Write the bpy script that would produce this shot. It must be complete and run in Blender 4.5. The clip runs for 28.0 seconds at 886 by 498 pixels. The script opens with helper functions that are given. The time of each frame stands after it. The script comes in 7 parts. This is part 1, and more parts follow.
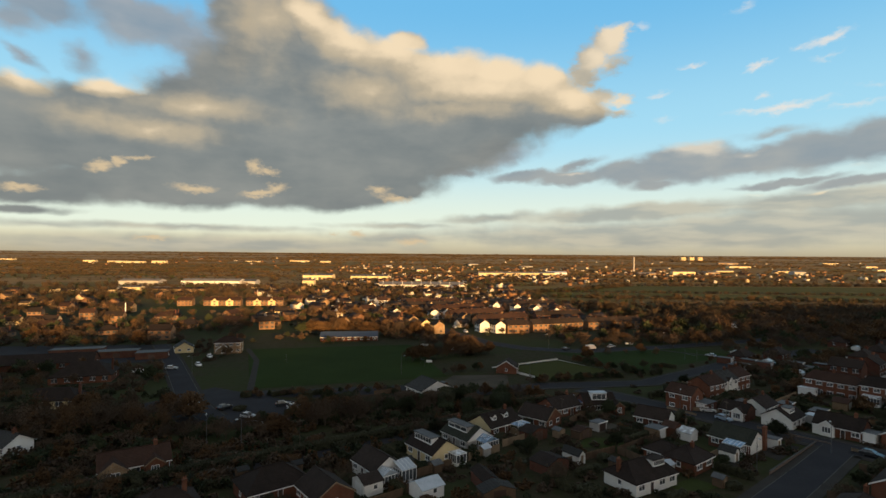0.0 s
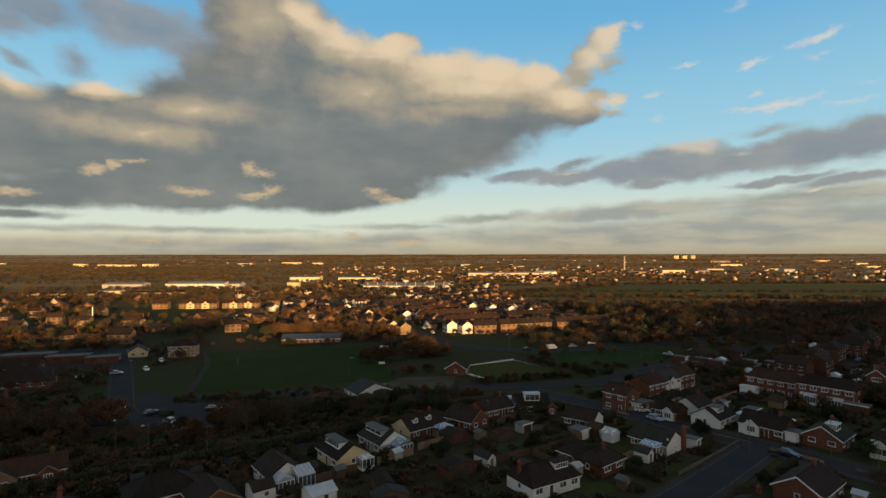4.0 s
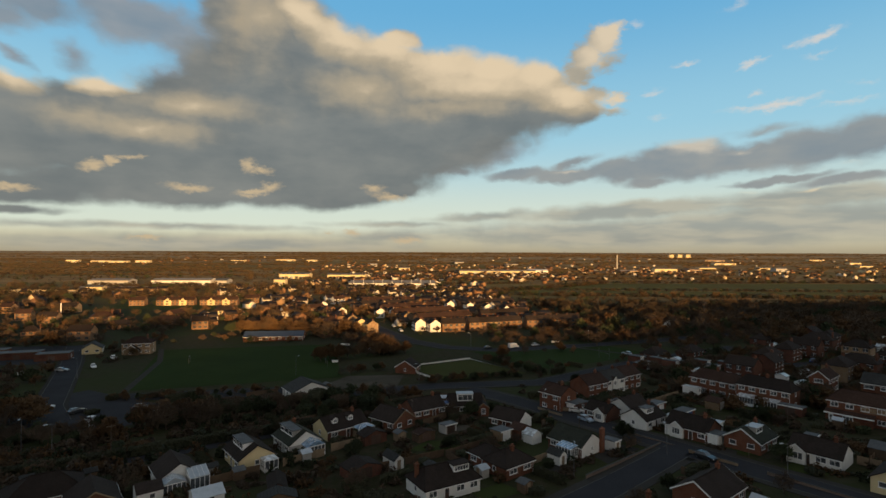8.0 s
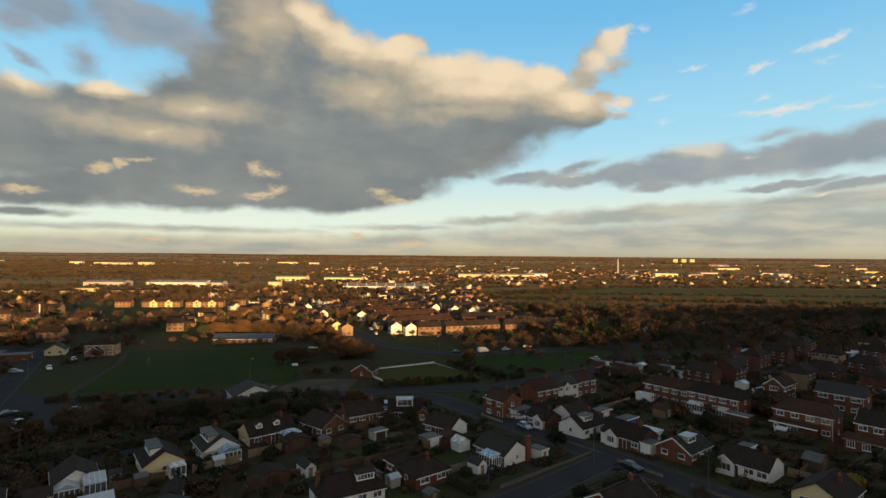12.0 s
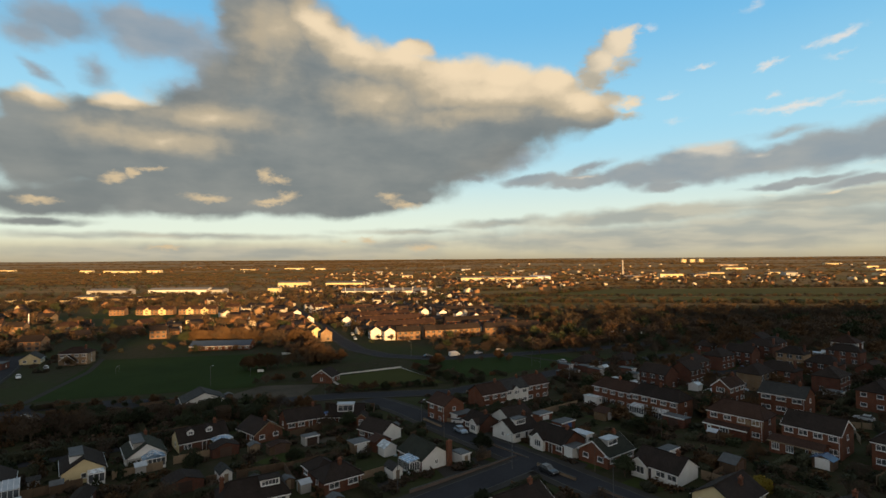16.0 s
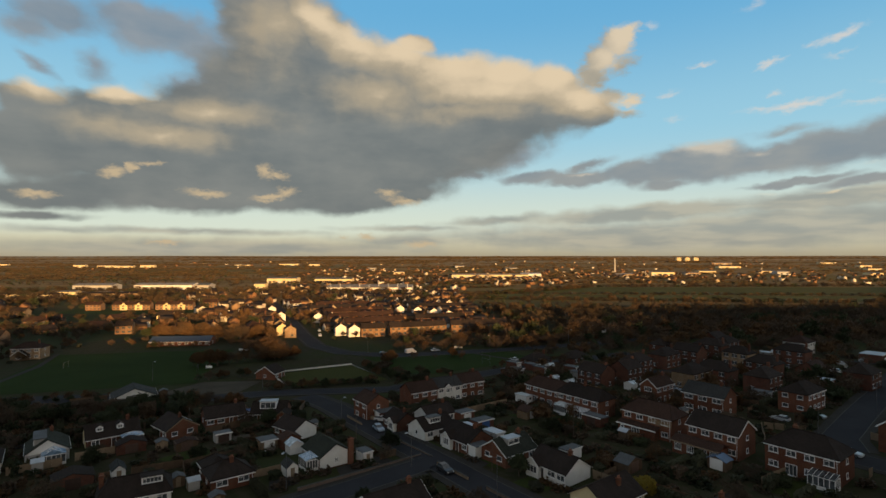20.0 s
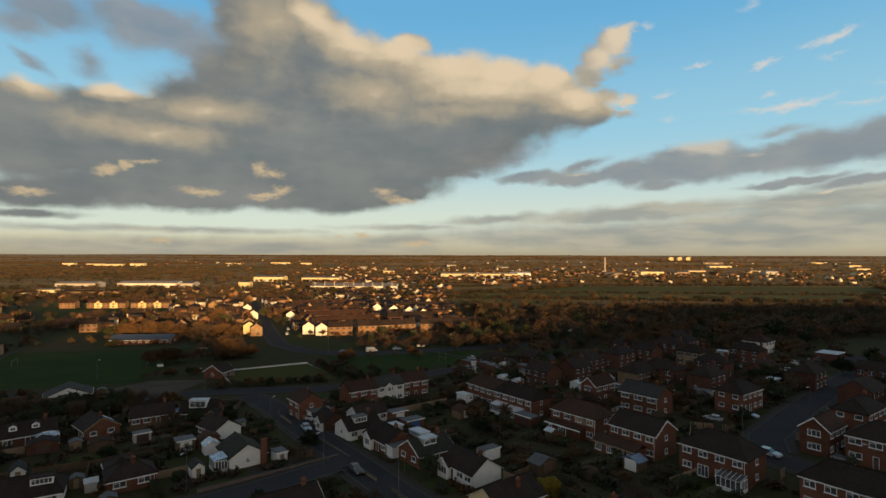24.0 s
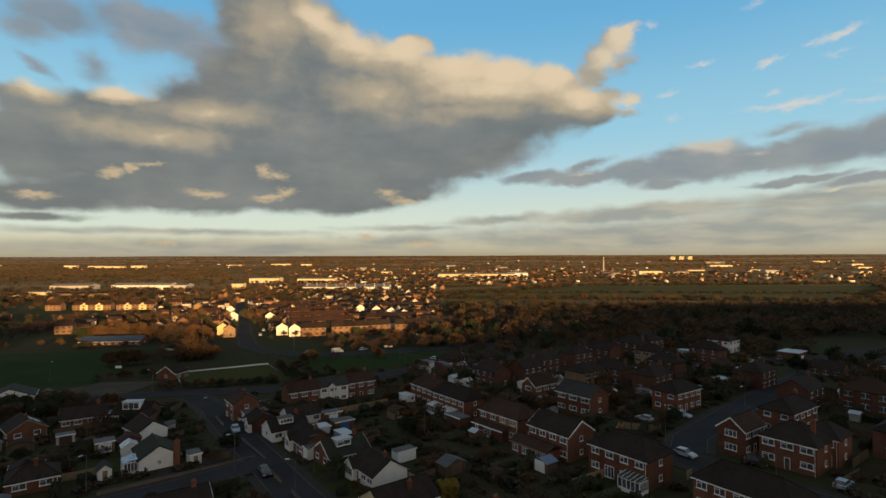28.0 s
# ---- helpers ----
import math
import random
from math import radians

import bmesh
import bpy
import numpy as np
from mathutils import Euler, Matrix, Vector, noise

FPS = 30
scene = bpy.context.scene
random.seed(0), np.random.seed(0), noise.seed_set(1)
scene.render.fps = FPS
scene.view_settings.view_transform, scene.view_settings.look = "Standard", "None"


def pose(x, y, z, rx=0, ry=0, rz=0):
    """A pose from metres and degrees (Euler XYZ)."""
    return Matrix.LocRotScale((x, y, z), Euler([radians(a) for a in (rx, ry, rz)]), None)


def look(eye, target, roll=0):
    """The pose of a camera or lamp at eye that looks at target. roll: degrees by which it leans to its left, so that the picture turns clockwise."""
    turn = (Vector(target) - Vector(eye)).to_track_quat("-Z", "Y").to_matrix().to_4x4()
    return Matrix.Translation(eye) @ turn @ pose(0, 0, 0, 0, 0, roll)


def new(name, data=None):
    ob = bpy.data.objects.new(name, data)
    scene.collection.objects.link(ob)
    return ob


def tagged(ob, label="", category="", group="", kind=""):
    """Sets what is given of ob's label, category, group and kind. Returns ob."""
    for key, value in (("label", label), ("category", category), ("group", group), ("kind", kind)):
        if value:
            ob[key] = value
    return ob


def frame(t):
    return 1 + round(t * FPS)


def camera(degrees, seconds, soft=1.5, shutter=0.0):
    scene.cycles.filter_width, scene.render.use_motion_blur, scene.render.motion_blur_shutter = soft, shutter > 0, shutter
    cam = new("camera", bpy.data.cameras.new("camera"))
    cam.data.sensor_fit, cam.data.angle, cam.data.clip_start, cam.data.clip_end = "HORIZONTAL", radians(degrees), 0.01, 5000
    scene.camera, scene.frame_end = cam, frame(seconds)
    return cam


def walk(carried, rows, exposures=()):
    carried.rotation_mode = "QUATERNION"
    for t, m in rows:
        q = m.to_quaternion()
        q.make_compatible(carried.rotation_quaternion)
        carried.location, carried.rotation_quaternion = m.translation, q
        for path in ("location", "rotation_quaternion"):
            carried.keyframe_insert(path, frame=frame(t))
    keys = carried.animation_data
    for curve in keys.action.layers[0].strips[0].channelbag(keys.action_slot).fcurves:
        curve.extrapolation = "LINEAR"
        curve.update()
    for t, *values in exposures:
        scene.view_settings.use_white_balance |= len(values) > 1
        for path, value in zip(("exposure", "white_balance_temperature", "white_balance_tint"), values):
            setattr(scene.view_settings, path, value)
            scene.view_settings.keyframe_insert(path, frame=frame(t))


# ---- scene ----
cam = camera(80.2, 28.0, soft=1.5)
METRES, EYE, TILT, LEAN, TURN = 128.0, 42.0, 0.9, -0.45, 0.0
ROWS = [
    (0.0, 0.0, 0.0, 0.0, 0.0, 0.0, -0.0),
    (0.5, 0.016, 0.0014, -0.0009, -0.17, -0.06, -0.04),
    (1.0, 0.0345, 0.0035, -0.0021, -0.26, -0.13, -0.02),
    (1.5, 0.0512, 0.0051, -0.0031, -0.38, -0.22, -0.01),
    (2.0, 0.0704, 0.0077, -0.0038, -0.58, -0.13, -0.09),
    (2.5, 0.0872, 0.0098, -0.0034, -0.63, -0.06, 0.05),
    (3.0, 0.1041, 0.0108, -0.0032, -0.43, -0.05, 0.29),
    (3.5, 0.1238, 0.0127, -0.0019, -0.39, 0.04, 0.57),
    (5.5, 0.197, 0.0198, -0.0014, -0.24, 0.07, 0.31),
    (6.0, 0.2162, 0.0202, -0.0027, -0.24, -0.02, 0.29),
    (6.5, 0.2329, 0.0218, -0.0035, -0.28, -0.04, 0.23),
    (7.0, 0.2511, 0.0249, -0.0038, -0.26, -0.01, 0.26),
    (7.5, 0.267, 0.0283, -0.0041, -0.35, -0.08, 0.31),
    (8.0, 0.2827, 0.0332, -0.0036, -0.53, -0.18, 0.24),
    (8.5, 0.2998, 0.0399, -0.0028, -0.5, -0.33, 0.24),
    (9.0, 0.3148, 0.0469, -0.001, -0.51, -0.35, 0.34),
    (9.5, 0.331, 0.054, -0.0002, -0.62, -0.18, 0.29),
    (10.0, 0.3485, 0.0597, -0.0009, -0.68, -0.17, 0.1),
    (10.5, 0.365, 0.0632, -0.0031, -0.69, -0.06, -0.26),
    (11.0, 0.3828, 0.0632, -0.006, -0.33, -0.12, -0.37),
    (11.5, 0.4, 0.0605, -0.0073, 0.1, -0.1, -0.09),
    (12.0, 0.4185, 0.0587, -0.008, 0.09, 0.2, -0.03),
    (12.5, 0.4356, 0.0573, -0.0073, 0.12, 0.48, -0.0),
    (14.5, 0.5055, 0.0496, -0.0076, 1.58, 0.62, 0.44),
    (15.0, 0.5259, 0.0501, -0.0076, 1.43, 0.61, 0.59),
    (15.5, 0.5449, 0.0523, -0.007, 1.28, 0.67, 0.76),
    (16.0, 0.5669, 0.0541, -0.0057, 1.17, 0.6, 0.86),
    (16.5, 0.5863, 0.0556, -0.0048, 1.12, 0.57, 0.83),
    (17.0, 0.6087, 0.0565, -0.0059, 1.2, 0.5, 0.78),
    (17.5, 0.6284, 0.0566, -0.0066, 1.11, 0.38, 0.68),
    (18.0, 0.6473, 0.0571, -0.0073, 0.98, 0.34, 0.63),
    (18.5, 0.668, 0.0586, -0.0078, 0.93, 0.43, 0.6),
    (19.0, 0.686, 0.06, -0.0077, 0.85, 0.54, 0.55),
    (19.5, 0.7042, 0.061, -0.0067, 0.97, 0.41, 0.58),
    (20.0, 0.7213, 0.0621, -0.0061, 1.05, 0.25, 0.48),
    (20.5, 0.7365, 0.0642, -0.0065, 0.95, 0.06, 0.26),
    (21.0, 0.7524, 0.0667, -0.0077, 0.9, -0.02, 0.12),
    (21.5, 0.7683, 0.0691, -0.0089, 0.8, -0.13, 0.05),
    (23.5, 0.8304, 0.0807, -0.0127, 0.58, 0.12, 0.19),
    (24.0, 0.8461, 0.0829, -0.0121, 0.58, 0.15, 0.32),
    (24.5, 0.8626, 0.0846, -0.0116, 0.81, 0.26, 0.44),
    (25.0, 0.8797, 0.0866, -0.0108, 0.94, 0.32, 0.68),
    (25.5, 0.897, 0.089, -0.0109, 0.97, 0.48, 0.72),
    (26.0, 0.9153, 0.0908, -0.0113, 1.1, 0.37, 0.74),
    (26.5, 0.9315, 0.0923, -0.0122, 1.23, 0.45, 0.76),
    (27.0, 0.9511, 0.0935, -0.0138, 1.26, 0.42, 0.82),
    (27.5, 0.9688, 0.0944, -0.0152, 1.15, 0.4, 0.73),
    (28.0, 0.9869, 0.0949, -0.0163, 1.03, 0.22, 0.64),
]
walk(cam, [(t, pose(0, 0, EYE, TILT, LEAN, TURN) @ pose(METRES * x, METRES * y, METRES * z, 90 + pitch, roll, yaw)) for t, x, y, z, yaw, pitch, roll in ROWS],
     exposures=[(0.0, 0.27), (1.0, 0.4), (2.0, 0.43), (3.0, 0.04), (6.0, 0.0), (9.0, 0.0), (10.0, 0.3), (11.0, 0.02), (12.0, 0.25), (13.5, 0.25), (15.0, 0.44), (16.0, 0.24), (17.0, 0.0), (26.0, 0.0), (27.0, 0.27), (28.0, 0.0)])

# ---- light ----
SUN_EL, SUN_AZ = 5.5, 157.0          # degrees; azimuth clockwise from the way ahead
SUN_TO = Vector((math.sin(radians(SUN_AZ)) * math.cos(radians(SUN_EL)), math.cos(radians(SUN_AZ)) * math.cos(radians(SUN_EL)), math.sin(radians(SUN_EL))))
sun = new("sun", bpy.data.lights.new("sun", "SUN"))
sun.data.energy, sun.data.angle, sun.data.color = 8.0, radians(0.53), (1.0, 0.55, 0.195)
sun.matrix_world = look(SUN_TO * 100, (0, 0, 0))


class Nodes:
    """Short hand for shader nodes."""

    def __init__(self, tree):
        self.tree = tree
        tree.nodes.clear()

    def add(self, kind, ins=(), operation="", clamp=False, vector_type="", blend_type=""):
        n = self.tree.nodes.new(kind)
        if operation:
            n.operation = operation
        if clamp:
            n.use_clamp = True
        if vector_type:
            n.vector_type = vector_type
        if blend_type:
            n.data_type, n.blend_type = "RGBA", blend_type
        for k, v in (ins.items() if isinstance(ins, dict) else enumerate(ins)):
            if v is None:
                continue
            if isinstance(v, bpy.types.NodeSocket):
                self.tree.links.new(v, n.inputs[k])
            else:
                n.inputs[k].default_value = v
        return n

    def math(self, op, a, b=None, c=None, clamp=False):
        return self.add("ShaderNodeMath", (a, b, c), operation=op, clamp=clamp).outputs[0]

    def vec(self, op, a, b=None):
        n = self.add("ShaderNodeVectorMath", (a, b), operation=op)
        return n.outputs["Value"] if op in ("LENGTH", "DISTANCE", "DOT_PRODUCT") else n.outputs[0]

    def ramp(self, v, a, b, lo=0.0, hi=1.0, smooth=True):
        n = self.add("ShaderNodeMapRange", (v, a, b, lo, hi))
        n.interpolation_type = "SMOOTHSTEP" if smooth else "LINEAR"
        return n.outputs[0]

    def noise(self, v, scale, detail=4.0, rough=0.55, colour=False):
        n = self.add("ShaderNodeTexNoise", {"Vector": v, "Scale": scale, "Detail": detail, "Roughness": rough})
        return n.outputs["Color" if colour else "Fac"]

    def mix(self, fac, a, b, how="MIX"):
        n = self.add("ShaderNodeMix", blend_type=how)
        for k, v in ((0, fac), (6, a), (7, b)):
            if isinstance(v, bpy.types.NodeSocket):
                self.tree.links.new(v, n.inputs[k])
            elif k == 0:
                n.inputs[k].default_value = v
            else:
                n.inputs[k].default_value = (*v[:3], 1)
        return n.outputs[2]


def sky_place(px, py):
    """Azimuth and elevation, in radians, of a spot of the sky given on a plate 1568 wide."""
    u, v = (px - 780) / 927.0, (453 - py) / 931.0
    return math.atan(u) + 0.004, math.atan(v * math.cos(math.atan(u)))


def blob_group(name, blobs, soft=0.22):
    """A node group: the largest of some soft, tilted ellipses round a direction (azimuth, elevation)."""
    g = bpy.data.node_groups.new(name, "ShaderNodeTree")
    g.interface.new_socket("P", in_out="INPUT", socket_type="NodeSocketVector")
    g.interface.new_socket("D", in_out="OUTPUT", socket_type="NodeSocketFloat")
    k = Nodes(g)
    p = k.add("NodeGroupInput").outputs[0]
    best = None
    for px, py, rx, ry, turn, weight in blobs:
        az, el = sky_place(px, py)
        c = math.cos(az)
        m = k.add("ShaderNodeMapping", {"Vector": p, "Location": (az, el, 0), "Rotation": (0, 0, radians(turn)),
                                        "Scale": (rx / 931 * c * c, ry / 931 * c, 1)}, vector_type="TEXTURE").outputs[0]
        d = k.math("MULTIPLY_ADD", k.vec("LENGTH", m), -weight, weight)
        best = d if best is None else k.add("ShaderNodeMath", (best, d, soft), operation="SMOOTH_MAX").outputs[0]
        p = k.add("ShaderNodeVectorMath", (best, (1e-7, 1e-7, 0.0), p), operation="MULTIPLY_ADD").outputs[0]
    k.add("NodeGroupOutput", (best,))
    return g


# soft ellipses of the clouds: place, half sizes, tilt, weight
HIGH_LEFT = [(60, 8, 120, 40, 0, 0.8), (240, 40, 105, 50, 0, 1), (200, 10, 120, 30, 0, 0.7), (345, 95, 50, 80, 0, 0.9), (310, 60, 60, 50, 0, 0.9), (300, 140, 60, 36, 0, 0.6),
             (125, 100, 36, 34, 30, 0.5), (30, 98, 55, 14, -32, 0.55), (10, 30, 70, 30, 0, 0.6), (390, 60, 60, 90, 0, 0.9)]
MAIN = [(450, 20, 105, 110, 0, 1), (530, 76, 95, 80, -30, 1), (600, 112, 90, 62, -8, 1), (660, 126, 90, 64, 0, 1), (710, 68, 40, 18, -6, 0.6), (740, 143, 90, 58, 0, 1), (800, 150, 80, 58, 0, 1),
        (868, 158, 76, 58, 0, 1), (945, 160, 60, 54, 0, 1), (990, 185, 60, 40, 0, 1), (1020, 196, 44, 26, 0, 0.85), (820, 205, 200, 58, 0, 1), (480, 150, 170, 90, 0, 1), (620, 180, 170, 80, 0, 1)]
TUFT = [(1066, 66, 34, 30, 30, 0.8), (1084, 52, 24, 18, 0, 0.7), (1040, 100, 42, 30, 20, 0.85), (1026, 130, 34, 26, 0, 0.8), (1072, 108, 34, 18, 10, 0.6),
        (1086, 170, 26, 14, 0, 0.6), (1050, 165, 30, 22, 0, 0.7), (1078, 196, 34, 10, 0, 0.45)]
LOWER = [(200, 245, 290, 80, 0, 1), (40, 245, 150, 70, 0, 0.9), (420, 260, 320, 90, 0, 1), (600, 285, 230, 78, 0, 1), (740, 262, 165, 60, 6, 1), (300, 328, 290, 42, 0, 0.9), (540, 338, 180, 36, 0, 0.9),
         (60, 336, 170, 30, 0, 0.8), (200, 180, 150, 34, 0, 0.9), (350, 180, 120, 50, 0, 1), (20, 165, 80, 36, -12, 0.8), (690, 338, 80, 20, 10, 0.7), (30, 372, 110, 8, 0, 0.4)]
RIGHT = [(1210, 285, 120, 42, 0, 1), (1310, 276, 120, 30, 3, 1), (1430, 258, 120, 40, 8, 1), (1540, 238, 110, 44, 8, 1), (1120, 300, 110, 26, 0, 1), (1010, 308, 100, 16, 2, 0.9), (920, 308, 70, 12, 3, 0.8),
         (800, 303, 40, 10, 0, 0.7), (870, 270, 100, 32, 12, 0.6), (1010, 288, 50, 10, 14, 0.6), (1380, 315, 120, 9, 5, 0.7), (1500, 312, 110, 12, 4, 0.7), (1360, 226, 90, 7, 2, 0.2), (1150, 322, 60, 10, 0, 0.7)]
LOW_BANK = [(1120, 372, 330, 20, 3, 0.9), (1420, 350, 300, 24, 3, 0.9), (1150, 412, 620, 34, 0, 0.9), (1380, 392, 420, 44, 0, 0.95), (860, 384, 130, 11, 3, 0.7), (300, 402, 330, 8, 0, 0.6), (60, 398, 110, 9, 0, 0.5),
            (380, 432, 560, 20, 0, 0.7), (700, 398, 150, 7, 0, 0.6), (700, 420, 180, 14, 0, 0.6)]
WISPS = [(1455, 62, 56, 10, 10, 0.9), (1410, 72, 30, 7, 14, 0.6), (1330, 110, 36, 8, 16, 0.9), (1215, 107, 30, 6, 4, 0.7), (1340, 158, 22, 7, 0, 0.6), (1380, 183, 80, 9, 4, 0.9), (1310, 190, 40, 7, 0, 0.6),
         (1155, 160, 24, 6, 4, 0.5), (1165, 203, 24, 8, 0, 0.5), (1120, 42, 18, 4, 0, 0.35), (1310, 2, 26, 6, 10, 0.4), (1450, 94, 34, 5, 8, 0.4), (1530, 137, 30, 7, 0, 0.4), (1500, 178, 60, 5, 2, 0.4)]
PUFFS = [(165, 296, 30, 9, 6, 1), (205, 287, 22, 10, 35, 1.1), (240, 280, 26, 5, 0, 0.8), (335, 331, 44, 9, 0, 1.2), (445, 292, 16, 14, -35, 1.1), (466, 302, 26, 9, -8, 1.1), (455, 342, 36, 7, 8, 1.1),
         (484, 334, 26, 10, 12, 1.1), (662, 336, 20, 11, 0, 1), (690, 350, 34, 9, -6, 1.1), (622, 412, 18, 7, 0, 1), (262, 422, 40, 5, 0, 1), (585, 413, 9, 5, 0, 0.7), (720, 426, 30, 6, 0, 1), (24, 330, 44, 8, -4, 0.9)]
SUNLIT = [(540, 25, 90, 50, -38, 0.9), (600, 62, 110, 46, -20, 0.95), (690, 78, 120, 56, 0, 1), (780, 108, 130, 62, 0, 1.05), (870, 118, 120, 58, 0, 1.1), (955, 124, 80, 56, 0, 1.05), (850, 150, 240, 46, 0, 0.8),
          (1010, 165, 90, 44, 0, 0.85), (1080, 50, 70, 60, 0, 1), (1050, 100, 70, 60, 0, 0.8), (1085, 175, 70, 36, 0, 1), (180, 142, 100, 34, 3, 1.15), (16, 126, 90, 40, -14, 0.85), (1215, 248, 90, 30, 2, 0.9)]
GLOWING = [(340, 190, 180, 36, 0, 1), (260, 228, 200, 34, 0, 1), (150, 205, 110, 34, 0, 0.8), (470, 30, 90, 60, 0, 0.9), (640, 160, 150, 50, 0, 1), (440, 90, 110, 70, 0, 0.5), (800, 190, 200, 30, 0, 0.8),
           (1230, 262, 90, 20, 3, 1), (1310, 262, 70, 14, 4, 0.9), (1490, 288, 100, 7, 5, 1.1), (1440, 333, 60, 9, 6, 1.1), (1320, 338, 60, 7, 3, 1), (1010, 300, 50, 7, 6, 0.9), (1150, 352, 120, 6, 2, 0.8)]

world = bpy.data.worlds.new("sky")
scene.world = world
world.use_nodes = True
k = Nodes(world.node_tree)
way = k.vec("NORMALIZE", k.add("ShaderNodeTexCoord").outputs["Generated"])
sep = k.add("ShaderNodeSeparateXYZ", (way,)).outputs
az = k.math("ARCTAN2", sep[0], sep[1])
el = k.math("ARCSINE", sep[2])
flat = k.add("ShaderNodeCombineXYZ", (az, el, 0.0)).outputs[0]
stretch = k.vec("MULTIPLY", flat, (1.0, 1.7, 1.0))
swirl = k.vec("SUBTRACT", k.noise(stretch, 8.0, 2, 0.5, True), (0.5, 0.5, 0.5))
curl = k.vec("SUBTRACT", k.noise(stretch, 24.0, 3, 0.5, True), (0.5, 0.5, 0.5))
low_sky = k.ramp(el, 0.0, 0.16, 0.25, 1.0)
bend = k.vec("ADD", k.vec("MULTIPLY", swirl, (0.024, 0.014, 0)), k.vec("MULTIPLY", curl, (0.034, 0.024, 0)))
scaled = k.add("ShaderNodeVectorMath", {0: bend, "Scale": low_sky}, operation="SCALE").outputs[0]
bent = k.vec("ADD", flat, scaled)
frayed = k.vec("ADD", bent, k.vec("MULTIPLY", k.vec("SUBTRACT", k.noise(stretch, 70.0, 3, 0.6, True), (0.5, 0.5, 0.5)), (0.03, 0.016, 0)))


def cloud(name, blobs, soft=0.22, at=None):
    n = k.add("ShaderNodeGroup")
    n.node_tree = blob_group(name, blobs, soft)
    k.tree.links.new(at or bent, n.inputs[0])
    return n.outputs[0]


fine = k.noise(bent, 15.0, 6, 0.5)
billow = k.math("SUBTRACT", fine, 0.5)
broad = k.math("SUBTRACT", k.noise(k.vec("MULTIPLY", flat, (1.0, 2.6, 1.0)), 6.0, 4, 0.55), 0.5)
streak = k.noise(k.vec("MULTIPLY", bent, (1.0, 6.0, 1.0)), 8.0, 3, 0.5)
d_high = k.math("MULTIPLY_ADD", billow, 0.8, cloud("high_cloud", HIGH_LEFT))
d_great = k.math("MULTIPLY_ADD", billow, 0.5, k.math("MAXIMUM", cloud("great_cloud", MAIN), cloud("great_cloud_base", LOWER)))
d_tuft = k.math("MULTIPLY_ADD", billow, 0.8, cloud("tuft", TUFT, 0.14, frayed))
d_bank = k.math("MULTIPLY_ADD", billow, 0.55, cloud("right_banks", RIGHT))
d_low = k.math("MULTIPLY_ADD", billow, 0.6, cloud("low_banks", LOW_BANK))
d_wisp = k.math("MULTIPLY_ADD", billow, 1.1, cloud("wisps", WISPS, 0.05, frayed))
d_puff = k.math("MULTIPLY_ADD", billow, 0.9, cloud("puffs", PUFFS, 0.05, frayed))
lit = k.math("MAXIMUM", cloud("sunlit_tops", SUNLIT, 0.5), k.math("MULTIPLY", cloud("glowing_sides", GLOWING, 0.5), 0.56))
lit = k.ramp(k.math("ADD", k.math("MULTIPLY_ADD", billow, 0.5, lit), k.math("MULTIPLY", broad, 0.4)), -0.12, 0.9)

# the clear sky: deep blue above, pale at the rim, with a dusty band on the horizon
nishita = k.add("ShaderNodeTexSky")
nishita.sky_type, nishita.sun_disc = "NISHITA", False
nishita.sun_elevation, nishita.sun_rotation = radians(SUN_EL), radians(SUN_AZ)
nishita.altitude, nishita.air_density, nishita.dust_density, nishita.ozone_density = 50, 1.0, 0.6, 2.0
clear = k.mix(1.0, nishita.outputs[0], (0.10, 0.10, 0.10), "MULTIPLY")
blue = k.mix(k.ramp(el, 0.05, 0.24), (0.74, 0.81, 0.69), (0.36, 0.67, 0.83))
blue = k.mix(k.ramp(el, 0.20, 0.46), blue, (0.15, 0.465, 0.765))
blue = k.mix(k.ramp(el, 0.06, 0.025), blue, (0.68, 0.63, 0.44))
clear = k.mix(0.85, clear, blue)
clear = k.mix(k.ramp(el, 0.034, 0.0, 0, 0.9), clear, (0.37, 0.31, 0.205))

# grey-blue undersides, beige sides and cream tops
tone = k.ramp(k.math("MULTIPLY_ADD", broad, 0.8, k.math("MULTIPLY_ADD", billow, 0.25, 0.5)), 0.25, 0.75)
under = k.mix(tone, (0.148, 0.166, 0.168), (0.232, 0.238, 0.222))
col_great = k.mix(k.ramp(lit, 0.0, 0.6), under, (0.42, 0.35, 0.245))
col_great = k.mix(k.ramp(lit, 0.5, 1.05), col_great, (0.77, 0.61, 0.405))
col_high = k.mix(tone, (0.20, 0.245, 0.29), (0.32, 0.325, 0.33))
under_bank = k.mix(tone, (0.212, 0.252, 0.285), (0.335, 0.335, 0.315))
col_bank = k.mix(k.ramp(lit, 0.2, 0.8), under_bank, (0.58, 0.51, 0.41))
under_low = k.mix(k.ramp(streak, 0.35, 0.65), (0.29, 0.30, 0.275), (0.44, 0.41, 0.325))
col_low = k.mix(k.ramp(lit, 0.35, 0.9), under_low, (0.68, 0.54, 0.35))
paint = k.mix(k.math("MULTIPLY", k.ramp(d_wisp, -0.15, 1.0), 0.75), clear, (0.74, 0.66, 0.58))
paint = k.mix(k.math("MULTIPLY", k.ramp(d_low, -0.15, 0.6), 0.85), paint, col_low)
paint = k.mix(k.math("MULTIPLY", k.ramp(d_bank, -0.1, 0.42), 0.93), paint, col_bank)
paint = k.mix(k.math("MULTIPLY", k.ramp(d_high, -0.1, 0.5), 0.88), paint, col_high)
